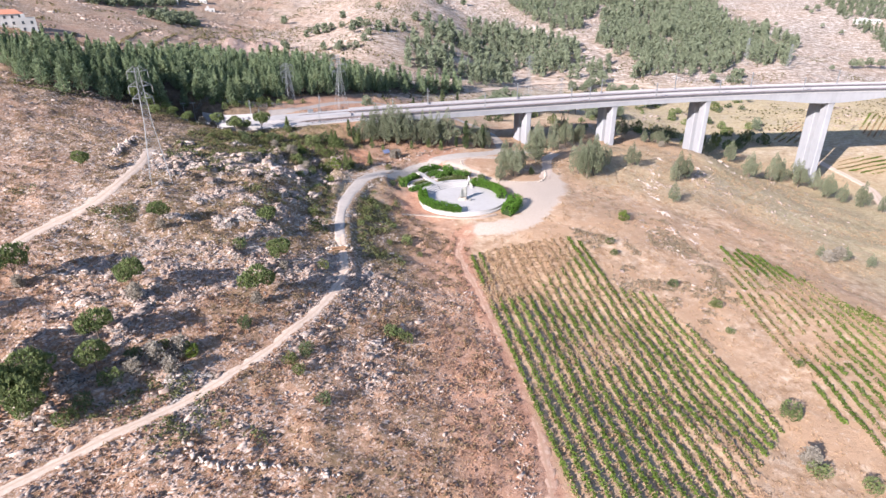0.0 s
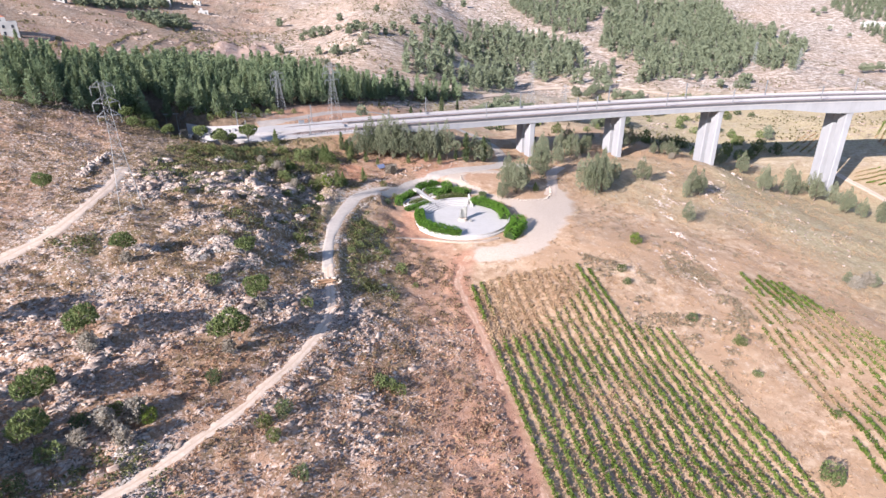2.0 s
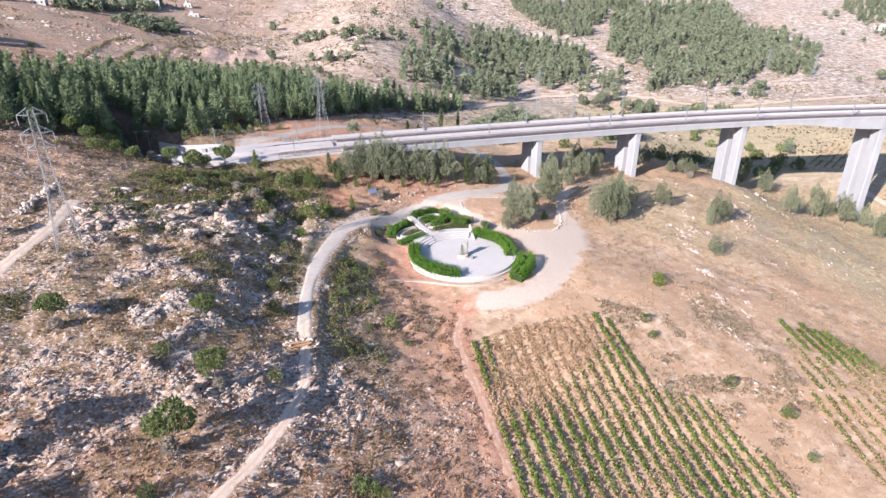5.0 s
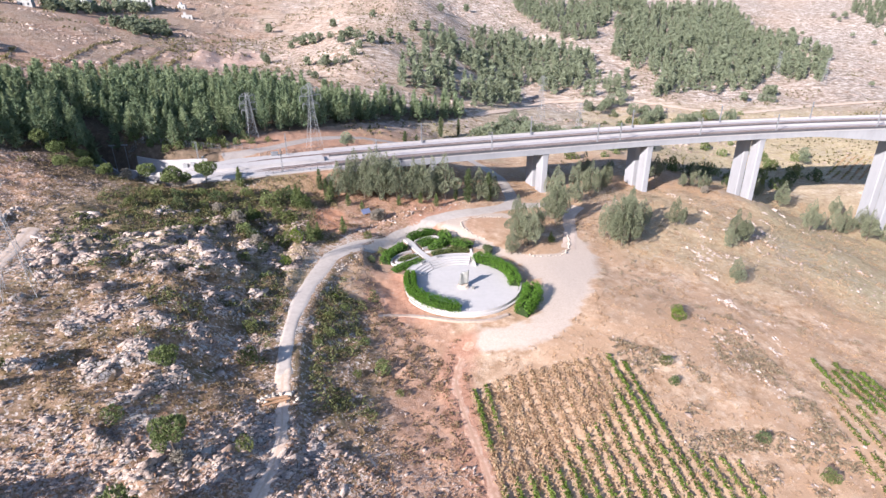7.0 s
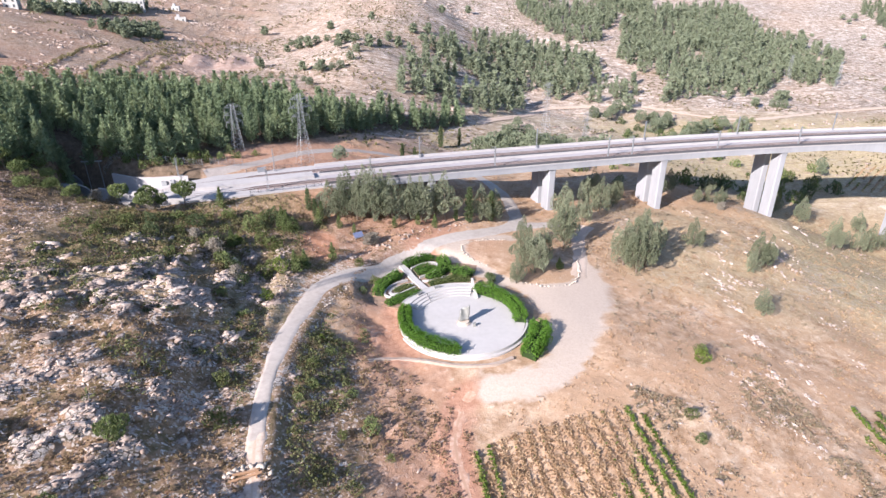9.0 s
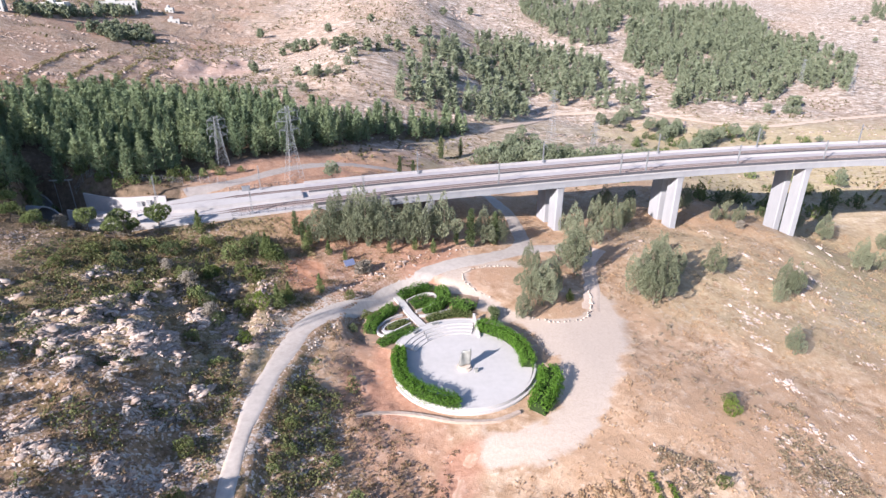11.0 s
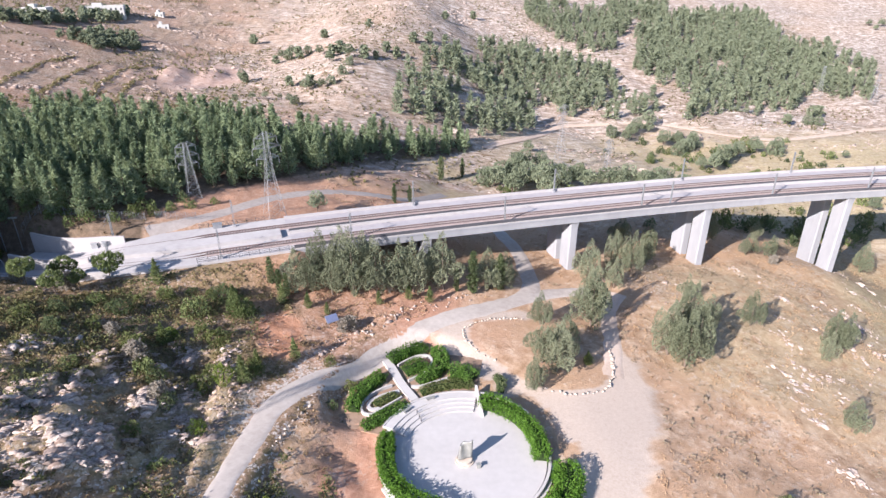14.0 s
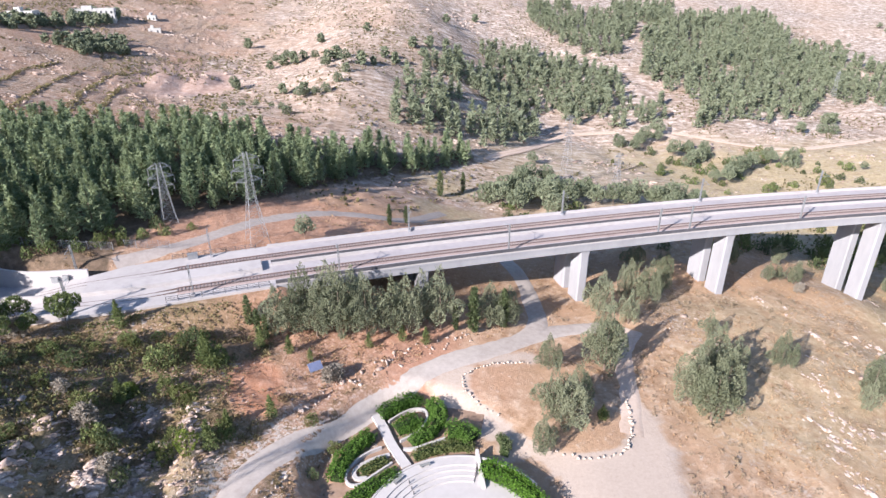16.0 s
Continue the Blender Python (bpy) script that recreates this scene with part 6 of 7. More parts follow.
grow("pine_tree", GREY, [(132, 275, 0.7), (138, 281, 0.6), (150, 268, 0.55), (155, 283, 0.7), (108, 268, 0.7), (100, 272, 0.8), (176, 275, 0.8), (185, 281, 0.7), (196, 278, 0.8), (141, 268, 0.45), (146, 270, 0.4), (158, 276, 0.45)],
     "grey-green shrubby pine in the shade of the viaduct", "pine tree", "pines behind the viaduct", seed=15)
# hillside trees and shrubs
grow("hillside_tree", OAKS, [(-70.1, 162.9, 0.8), (-43.6, 108.4, 1.0), (-45.2, 135.5, 0.75), (-22.1, 139.9, 0.8), (-17.7, 124.3, 0.85), (-21.1, 110.5, 1.05), (-45.5, 94.3, 0.95), (-44, 87.4, 0.9), (-51.6, 83.9, 1.1), (-54.5, 79, 1.1), (-51, 78.4, 0.9), (-50.2, 81.4, 0.85), (-49.3, 76.8, 0.85), (-60, 88, 0.95), (-62, 82, 1.0), (-64.3, 110.2, 1.0), (-72, 96, 1.0), (-48.1, 227.5, 0.8), (-41.1, 223.6, 0.7), (-43.1, 232.6, 0.95), (-33.0, 229.9, 1.0), (-38, 227, 0.6), (-56.6, 222, 0.7), (-62, 224, 0.7), (-67, 222, 0.65), (-71, 229, 0.75), (-66, 232, 0.6), (-76, 233, 0.8)],
     "small round-topped green tree on the rocky hillside", "tree", "hillside trees", 0.9, 1.1, seed=16)
grow("hillside_shrub", BUSHES, [(-35.6, 94.6, 0.8), (-30.9, 93.2, 0.9), (-39.7, 91.5, 0.9), (-44, 80.3, 0.9), (-45.7, 77.8, 0.8), (-41.8, 85.8, 0.8), (-23, 102.4, 0.8), (-14.2, 94, 0.9), (-11.5, 96.5, 0.9), (-12.8, 91, 0.7), (6.6, 106.8, 0.8), (8.4, 106, 0.9), (5, 107.5, 0.7), (-8.1, 84.4, 0.8), (0.8, 157, 0.5), (3, 161, 0.55), (2.4, 167, 0.7), (5.8, 172, 0.5), (4, 177, 0.5), (13.1, 152.8, 0.9), (-27.4, 130.3, 0.8), (-11.1, 149.2, 1.1), (-22.7, 207.8, 1.15), (-18.7, 213.1, 1.0), (-17.5, 214, 0.9), (-10.4, 201.8, 1.2), (-6.1, 202.2, 1.1), (-17.3, 201.7, 1.1), (12.6, 209.7, 0.65), (12.7, 200.0, 0.6), (-4.8, 221.8, 1.2), (-6.5, 223, 1.3), (-8.6, 204.9, 1.0), (-1.0, 205.8, 0.9), (-22, 227, 0.9), (-20.5, 226, 0.8)],
     "green shrub among limestone rocks on the hillside", "shrub", "hillside shrubs", seed=17)
grow("hillside_shrub", BUSHES, [(-8, 190, 0.9), (-14, 196, 1.0), (-17, 188, 0.8), (-12, 182, 0.7), (-1.5, 207, 0.8), (-15, 221, 1.2), (-10.5, 227, 1.2), (16, 206.6, 0.7), (10, 160, 0.5), (8, 150, 0.6), (16, 146, 0.5), (-9, 128, 0.8), (-12, 160, 0.8), (-28, 219, 1.0), (-36, 210, 0.9), (-30, 201, 0.8), (-38.2, 217.1, 1.0), (-23.1, 209.2, 1.1), (-19.2, 202.9, 1.1), (-9.7, 213.7, 1.2), (-12.2, 214.6, 1.0), (-7.5, 213, 0.9), (-13, 228, 0.7), (-9, 229.5, 0.6), (-17, 229, 0.7), (-33, 222, 0.8), (-42, 213, 0.9), (-46, 206, 0.9), (-31, 213.5, 0.8), (-26, 224, 0.7)],
     "green shrub among limestone rocks on the hillside", "shrub", "hillside shrubs", seed=18)
grow("field_shrub", BUSHES, [(85.1, 84.2, 1.0), (83.6, 132, 0.9), (91, 123, 0.8), (73.6, 152.6, 0.8), (73, 147, 0.6), (85.2, 169, 1.0), (86.5, 171.5, 0.8), (88.5, 112, 0.5), (98, 99, 0.5), (66.2, 209.8, 0.7), (80, 70, 1.0), (88, 66, 0.9)],
     "green shrub standing in dry grass beside the vineyard", "shrub", "field shrubs", seed=19)
grow("bare_shrub", TWIGS, [(-32.8, 93.7, 1.1), (-36, 91, 1.0), (-38.5, 88, 0.9), (-33, 88.5, 0.8), (-21.1, 205.1, 1.2), (-15.7, 197.2, 1.1), (-40.0, 227.1, 1.0), (15.0, 220.3, 1.0), (16.6, 221.4, 0.9), (26.2, 234.7, 0.8), (141, 269, 0.9), (147, 262, 0.8), (150, 153, 1.2), (156, 155, 1.3), (80, 72, 1.0), (92, 64, 1.0), (-27, 212, 0.8), (-50, 228, 0.9), (-53, 226, 0.8), (-43, 107, 0.8), (-44.6, 134.5, 0.7), (-21.5, 109.6, 0.8), (-17.2, 123.4, 0.7), (-63.6, 109.4, 0.8), (-46.5, 231, 0.9)],
     "bare grey twiggy shrub on the hillside", "shrub", "bare shrubs", seed=20)
grow("pine_sapling", SAPLINGS, [(-23.8, 230.0, 0.95), (-6.0, 221.0, 1.15), (-2.8, 202.6, 0.95), (5.8, 210.0, 0.85), (7.4, 226.9, 0.7), (11.5, 225.1, 0.6), (1.8, 228.7, 0.95), (35.0, 231.7, 0.75), (-1.0, 207.5, 0.7), (65.9, 209.1, 0.6), (-7.4, 224, 1.0), (23, 230, 0.6), (30, 232, 0.7), (-18.5, 212, 0.9)],
     "young feathery green conifer on the red bank", "young pine", "pine saplings", 0.9, 1.1, seed=28)
grow("forest_pine", PINES, [(-77, 246, 0.9), (-80.5, 242, 0.95), (-73, 247, 0.8), (-85, 238, 0.9), (-75.5, 252.5, 0.95), (-70.5, 252, 0.75), (-81, 249, 1.0), (-88, 233, 0.85), (-67.5, 246.5, 0.7), (-66, 258.5, 0.8), (-61, 259.5, 0.75), (-79, 256, 1.0)],
     "dark green pine at the edge of the plantation", "pine tree", "pines of the plantation", 0.9, 1.1, seed=29)
# trees beyond the line
grow("valley_tree", VALLEY, [(74.8, 336, 1.3), (80, 330, 1.4), (88.6, 340, 1.4), (93.2, 333, 1.3), (86.8, 352, 1.3), (97, 347, 1.4), (103, 342, 1.2), (92, 322, 1.2), (124.5, 330, 1.1), (136, 331, 1.4), (143, 333, 1.3), (149.4, 338, 1.3), (117, 345, 1.0), (128, 342, 1.0), (180, 441, 1.2), (197, 455, 1.3), (199, 413, 1.5), (208, 419, 1.2), (207, 389, 1.3), (223, 400, 1.2), (249, 405, 1.3), (200, 384, 1.2), (7.7, 272, 0.75), (173, 432, 1.1), (190, 420, 1.2), (215, 395, 1.2), (240, 412, 1.1)],
     "round green tree in the valley beyond the railway", "tree", "valley trees", seed=21)
grow("cypress_tree", CYPRESS, [(30.7, 290.8, 0.7), (52, 337, 0.9), (36, 297, 0.5), (62, 345, 0.9)], "slender cypress beside the service road", "cypress tree", "cypresses", seed=22)


def scatter_in(poly, gap, seed, jitter=0.45):
    r = np.random.default_rng(seed)
    lo, hi = np.min(poly, axis=0), np.max(poly, axis=0)
    x, y = (a.ravel() for a in np.meshgrid(np.arange(lo[0], hi[0], gap), np.arange(lo[1], hi[1], gap * 0.87)))
    x, y = x + r.uniform(-jitter, jitter, len(x)) * gap, y + r.uniform(-jitter, jitter, len(y)) * gap
    k = inside(x, y, poly)
    return x[k], y[k], r


x, y, r = scatter_in(WOOD, 4.9, 31)
keep = ((rail_offset(x, y) > 20) | (x < -70)) & (np.hypot(x + 25.6, y - 274.2) > 5) & (near_line(x, y, FAR_LANE) > 5)
order = np.argsort(y[keep] - 0.4 * x[keep])
for k, (a, b) in enumerate(zip(x[keep][order], y[keep][order])):
    if k < 290:
        tree("forest_pine", PINES[int(r.integers(6))], float(a), float(b), "tall dense green pine in the plantation behind the railway", "pine tree", "pine plantation", r.uniform(0.62, 1.2), r.uniform(0, 360))
REST = np.column_stack([x[keep][order][290:], y[keep][order][290:]])

LOW = []
for k in range(5):
    rr = np.random.default_rng(300 + k)
    pts, _ = crown_points(rr, 10.4, 2.6 + 0.2 * k, 0.06, 30, 2, 2, "cone")
    LOW.append(needles(pts, 1.42, rr))
ROUND = []
for k in range(4):
    rr = np.random.default_rng(320 + k)
    pts, _ = crown_points(rr, 7.0, 3.3, 0.1, 26, 2, 5, "round")
    ROUND.append(cards(pts, 1.25, rr, 1.3))
ROUND = [(v, np.concatenate([f[:, :3], f[:, [0, 2, 3]]])) for v, f in ROUND]
STEM = Shape().bar((0, 0, -0.5), (0, 0, 5), 0.35, taper=0.3, sides=4)


def woodland(name, places, label, seed, leaf, lo=0.75, hi=1.2, kits=LOW):
    """Many trees too far off to be counted, in one mesh."""
    r = np.random.default_rng(seed)
    z = ground_z(places[:, 0], places[:, 1])
    vs, fs, ms, n = [], [], [], 0
    sv, sf = np.array(STEM.v), np.array([t for f in STEM.f for t in ((f[0], f[1], f[2]), (f[0], f[2], f[3]))])
    for (a, b), c in zip(places, z):
        k = r.uniform(lo, hi)
        t = r.uniform(0, 6.28)
        m = np.array([[math.cos(t), -math.sin(t), 0], [math.sin(t), math.cos(t), 0], [0, 0, 1]]) * k
        for (v, f), i in ((kits[int(r.integers(len(kits)))], 0), ((sv, sf), 1)):
            vs.append(v @ m.T + np.array([a, b, c]))
            fs.append(f + n)
            ms.append(np.full(len(f), i))
            n += len(v)
    me = quick_mesh(name, np.concatenate(vs), np.concatenate(fs), leaf)
    me.materials.append(M_BARK)
    me.polygons.foreach_set("material_index", np.concatenate(ms).astype(np.int32))
    tagged(new(name, me), label, "woodland", kind="stuff")


if len(REST):
    BACK = []
    for k in range(4):
        rr = np.random.default_rng(340 + k)
        pts, _ = crown_points(rr, 10.6, 2.7, 0.06, 44, 3, 4, "cone")
        BACK.append(needles(pts, 0.66, rr))
    woodland("pine_woodland", REST, "dense green pine plantation running down the valley", 41, M_PINE, 0.7, 1.1, BACK)
B1 = [(79, 529), (111, 593), (135, 607), (162, 615), (180, 598), (212, 584), (213, 549), (200, 531), (200, 508), (216, 514), (233, 511), (215, 479), (201, 464), (175, 467), (171, 487), (137, 451), (121, 429), (98, 405), (60, 396), (34, 400), (44, 440), (75, 428), (91, 457), (111, 477), (97, 490), (66, 434), (48, 470), (62, 505)]
x, y, r = scatter_in(B1, 7.4, 32)
keep = (grain(x, y, 34, 51) + 0.6 * grain(x, y, 12, 52) > -0.28) & (near_line(x, y, FAR_TRACK) > 6)
woodland("hillside_woodland", np.column_stack([x, y])[keep], "open pine woodland scattered over the far slope", 42, M_PINE_FAR)
B2 = [(314, 831), (407, 858), (347, 746), (393, 801), (498, 827), (473, 729), (437, 685), (462, 664), (483, 608), (406, 520), (385, 522), (369, 539), (327, 497), (273, 471), (261, 477), (227, 454), (225, 465), (254, 513), (248, 536), (239, 547), (234, 563), (284, 669), (275, 673), (328, 740), (296, 773)]
B3 = [(197, 776), (263, 815), (254, 775), (281, 768), (308, 743), (278, 681), (255, 662), (243, 623), (213, 603), (202, 639), (187, 707)]
x, y, r = scatter_in(B2, 7.8, 33)
u, v, r = scatter_in(B3, 8.2, 37)
x, y = np.append(x, u), np.append(y, v)
keep = grain(x, y, 40, 53) + 0.4 * grain(x, y, 12, 54) > -0.8
woodland("hilltop_woodland", np.column_stack([x, y])[keep], "dense pine wood climbing the far hill", 43, M_PINE_FAR)
DOTS = np.array([(-30, 520), (-15, 517), (-22, 522), (7, 485), (12, 488), (26, 478), (33, 482), (46, 494), (65, 519), (0, 561), (32, 569), (-52, 583), (-15, 446), (-3, 433), (-42, 469), (296, 462), (326, 479), (334, 482), (505, 700), (129, 683), (97, 640), (60, 531), (72, 540), (85, 556), (40, 500)], float)
woodland("scattered_pines", DOTS, "single pines scattered over the pale far slope", 44, M_PINE_FAR, 0.7, 1.1, ROUND)
x, y, r = scatter_in([(-150, 504), (-125, 493), (-108, 522), (-124, 552), (-138, 548)], 6.0, 34)
woodland("olive_grove", np.column_stack([x, y]), "small grey-green grove on the far terraces", 45, M_PINE_FAR, 0.6, 0.9, ROUND)
x, y, r = scatter_in([(-186, 500), (-172, 520), (-152, 572), (-135, 600), (-150, 625), (-172, 610), (-168, 570), (-190, 535)], 7.5, 35)
woodland("village_trees", np.column_stack([x, y]), "green trees round the far houses", 46, M_PINE_FAR, 0.7, 1.1, ROUND)
x, y, r = scatter_in([(655, 790), (632, 735), (603, 662), (583, 608), (545, 552), (640, 560), (780, 700), (780, 850), (700, 850)], 10.5, 36)
keep = np.hypot(x - 646, y - 706) > 22
woodland("valley_woodland", np.column_stack([x, y])[keep], "dark green wood on the far side of the valley", 47, M_PINE_FAR, 0.8, 1.1)

grow("valley_tree", VALLEY, [(70, 341, 1.3), (78, 344, 1.4), (84, 335, 1.4), (100, 333, 1.4), (107, 337, 1.2), (96, 338, 1.5), (84, 346, 1.3), (112, 332, 1.1), (131, 336, 1.3), (140, 327, 1.2), (155, 333, 1.1), (162, 345, 1.1), (168, 440, 1.1), (186, 447, 1.2), (205, 430, 1.1), (192, 405, 1.2)],
     "round green tree in the valley beyond the railway", "tree", "valley trees", seed=23)

grow("dark_shrub", LOW_BUSHES, [(134, 290, 0.8), (150, 294, 0.9), (160, 296, 1.1), (176, 290, 0.8), (184, 296, 1.1), (192, 292, 0.9), (200, 300, 1.2), (118, 288, 0.7)],
     "dark green shrub in the shade of the viaduct", "shrub", "shaded shrubs", 1.3, 1.9, seed=24)

# shade under the viaduct, and the valley floor behind it
grow("dark_shrub", LOW_BUSHES, [(225, 312, 1.3), (232, 318, 1.2), (240, 312, 1.1), (198, 312, 1.2), (206, 308, 1.1), (182, 298, 0.8), (166, 298, 1.0), (172, 302, 1.2), (178, 306, 1.2), (194, 306, 1.0), (211, 302, 1.1), (219, 306, 1.0), (86, 282, 0.8), (152, 298, 1.0)],
     "dark green shrub in the shade of the viaduct", "shrub", "shaded shrubs", 1.4, 2.1, seed=25)
grow("valley_tree", VALLEY, [(182, 447, 0.9), (193, 446, 0.9), (198, 421, 1.0), (211, 426, 0.9), (228, 408, 0.8), (239, 407, 1.0), (254, 411, 1.0), (191, 381, 0.9), (197, 379, 1.0), (209, 391, 0.8), (311, 462, 1.0), (317, 460, 1.0), (294, 459, 0.9), (283, 394, 0.6), (136, 332, 1.1), (141, 327, 1.0), (133, 321, 0.9), (92, 357, 1.2), (100, 359, 1.1), (84, 348, 1.1), (114, 348, 1.0), (119, 332, 1.1), (102, 388, 0.8), (246, 330, 0.9), (238, 322, 0.7), (252, 338, 0.8)],
     "round green tree in the valley beyond the railway", "tree", "valley trees", seed=26)
grow("scattered_tree", VALLEY, [(493, 682, 1.2), (490, 702, 0.8), (525, 709, 0.8), (572, 688, 0.9), (573, 657, 0.9), (479, 524, 1.2), (490, 528, 1.1), (504, 532, 1.3), (515, 530, 1.2), (443, 508, 0.8), (605, 753, 1.0), (621, 764, 1.1), (612, 772, 1.0), (-28, 535, 0.9), (-21, 538, 0.9), (-9, 524, 1.0), (-44, 474, 0.8), (-38, 412, 0.5), (-30, 414, 0.5), (-24, 415, 0.5), (-17, 415, 0.5), (-9, 398, 0.6), (-5, 428, 0.8), (3, 428, 0.8), (-1, 503, 0.9), (6, 472, 0.9), (17, 476, 1.0), (17, 458, 0.9), (14, 443, 0.8), (-52, 583, 0.8), (-12, 412, 0.5), (8, 431, 0.8)],
     "dark round pine standing alone on the pale far slope", "pine tree", "single trees on the far slope", seed=27)

# ---- vineyards ----
V1 = VINEYARD


def vine_row(xt, yt, xb, yb, poly, seed, dry, group, label, gaps=-1.35):
    r = np.random.default_rng(seed)
    n = int(math.hypot(xb - xt, yb - yt) / 0.5)
    u = (np.arange(n) + r.uniform(0, 1, n)) / n
    x, y = xt + (xb - xt) * u + r.normal(0, 0.05, n), yt + (yb - yt) * u
    k = inside(x, y, poly) & (grain(x, y, 3.2, 81 + seed % 7) + 0.5 * grain(x, y, 11, 82) > gaps)
    x, y = x[k], y[k]
    if len(x) < 8:
        return
    lush = np.clip(0.5 + 0.9 * grain(x, y, 13, 83) + dry(x, y), 0, 1)
    z = ground_z(x, y)
    x0, y0, z0 = float(x.mean()), float(y.mean()), float(z.mean())
    vs, fs, ms, m = [], [], [], 0
    for j in range(16):
        p = np.column_stack([x + r.normal(0, 0.25, len(x)), y + r.uniform(-0.45, 0.45, len(x)), z + (0.06 + 0.66 * r.uniform(0, 1, len(x))) * (0.4 + 0.75 * lush)]) - np.array([x0, y0, z0])
        v, f = cards(p, 0.38, r, 1.25)
        vs.append(v), fs.append(f + m)
        ms.append((r.uniform(0, 1, len(x)) > 0.03 + 0.94 * lush).astype(int))
        m += len(v)
    t = thing("vine_row", x0, y0, z0, label, "vine row", group)
    me = quick_mesh("foliage", np.concatenate(vs), np.concatenate(fs), M_VINE)
    me.materials.append(M_VINE_DRY)
    me.polygons.foreach_set("material_index", np.concatenate(ms).astype(np.int32))
    part("foliage", me, t)
    s = Shape()
    for j in range(0, len(x), 4):
        s.bar((x[j] - x0, y[j] - y0, z[j] - z0 - 0.2), (x[j] - x0, y[j] - y0, z[j] - z0 + 0.3 + 0.4 * lush[j]), 0.09, sides=3)
    tagged(part("vine_wood", s.mesh("vine_wood", M_BARK), t), kind="stuff")


for k in range(21):
    u = k / 20
    vine_row(30.6 + 2.56 * k, 158, 31.8 + 2.64 * k + 2.0 * u, 55, V1, 500 + k, lambda x, y: 0.6 - 1.75 * smooth(-5, 5, y - 126 - 0.75 * (x - 33)) * smooth(63, 57, x) * (1 - smooth(34.5, 32.5, x) * smooth(130, 136, y)), "rows of the large vineyard", "long row of leafy vines, partly dried to straw")
V2 = [(113, 156), (123, 154), (133, 120), (138, 90), (128, 60), (94, 60), (95, 89), (94, 109), (104, 137)]
for k in range(12):
    vine_row(105 + 2.7 * k, 158, 92 + 3.4 * k, 60, V2, 540 + k, lambda x, y: 0.2 + 0.0 * x, "rows of the smaller vineyard", "sparse row of vines on dry grass", -0.5)
V3 = [(126, 126), (131, 126), (142, 98), (136, 96)]
for k in range(3):
    vine_row(126.8 + 2.2 * k, 128, 134 + 2.6 * k, 96, V3, 560 + k, lambda x, y: 0.1 + 0.0 * x, "rows of the terrace vineyard", "short row of vines on a dry terrace", -0.8)

V4 = [(312, 316), (322, 313), (352, 346), (342, 352), (318, 334)]
V5 = [(262, 278), (285, 270), (306, 291), (276, 293)]
V6 = [(248, 314), (272, 311), (298, 336), (280, 343), (258, 326)]
for poly, ax, ay, bx, by, n, step_x, step_y, seed in ((V4, 306, 318, 350, 356, 8, 2.2, -1.9, 580), (V5, 258, 284, 306, 296, 9, 1.2, -3.2, 600), (V6, 246, 318, 284, 346, 10, 2.2, -2.4, 620)):
    for k in range(n):
        vine_row(ax + step_x * k, ay + step_y * k, bx + step_x * k, by + step_y * k, poly, seed + k, lambda x, y: 0.0 * x - 0.05, "rows of the valley vineyards", "row of yellowing vines on the valley floor", -0.9)

# ---- loose rock, scrub and dry grass ----
def wild(n, x0, x1, y0, y1, seed, gap=0.5):
    r = np.random.default_rng(seed)
    x, y = r.uniform(x0, x1, n), r.uniform(y0, y1, n)
    k = (road_distance(x, y) > gap) & (np.hypot(x - 37, y - 186) > 24) & ~inside(x, y, APRON) & ~inside(x, y, V1)
    o = rail_offset(x, y)
    k &= (o < -3) | (o > 19 + 3 * smooth(-40, -24, x)) | (x > 20) | (x < -66)
    return x[k], y[k], r


x, y, r = wild(235000, -118, 29, 48, 232, 61, 0.05)
strata = grain(x * 0.25 + 0.1 * y, y - 0.34 * x, 1.7, 62)
close, knob = stony(x, y), crags(x, y)
want = (0.1 + 0.9 * close) * smooth(-0.9, 0.3, strata + 0.4 * close) + 0.5 * knob
want = want * (1 - 0.6 * smooth(2, 20, x)) * (1 - 0.93 * smooth(-4, 4, x) * smooth(172, 186, y)) * (1 - 0.9 * smooth(205, 228, y - 0.2 * x) * smooth(-62, -44, x)) * (1 - 0.25 * smooth(-60, -90, x)) * (1 - smooth(3, 8, x) * smooth(160, 172, y)) * (1 - 0.35 * smooth(128, 92, y + 9 * grain(x, y, 18, 34)))
k = r.uniform(0, 1, len(x)) < want * (0.72 - 0.3 * smooth(124, 146, y))
x, y, knob = x[k], y[k], knob[k]
keep = r.uniform(0, 1, len(x)) > 0.85 * smooth(7, 3, near_line(x, y, LANE)) * smooth(160, 172, y)
x, y, knob = x[keep], y[keep], knob[keep]
size = np.clip(np.exp(r.normal(-1.74, 0.55, len(x))), 0.08, 0.85) * (1 - 0.2 * smooth(-52, -62, x)) * (0.68 + 0.3 * knob + 0.04 * smooth(124, 146, y) + 0.15 * bouldery(x, y))
co, f = stones(x, y, ground_z(x, y) + size * 0.12, size, r, 0.68, 0.6)
tagged(new("limestone_rubble", quick_mesh("limestone_rubble", co, f, M_LIME)), "grey-white limestone rubble and outcrops over the hillside", "rocks", kind="stuff")
x, y, r = wild(17000, 84, 215, 60, 300, 63)
want = smooth(-0.1, 0.7, grain(x, y, 24, 13) + 0.6 * grain(x, y, 7, 64)) * np.where(y > 180, 1.0, 0.3)
k = r.uniform(0, 1, len(x)) < want * 0.2
x, y = x[k], y[k]
size = np.clip(np.exp(r.normal(-1.5, 0.55, len(x))), 0.1, 0.8)
co, f = stones(x, y, ground_z(x, y) + size * 0.1, size, r)
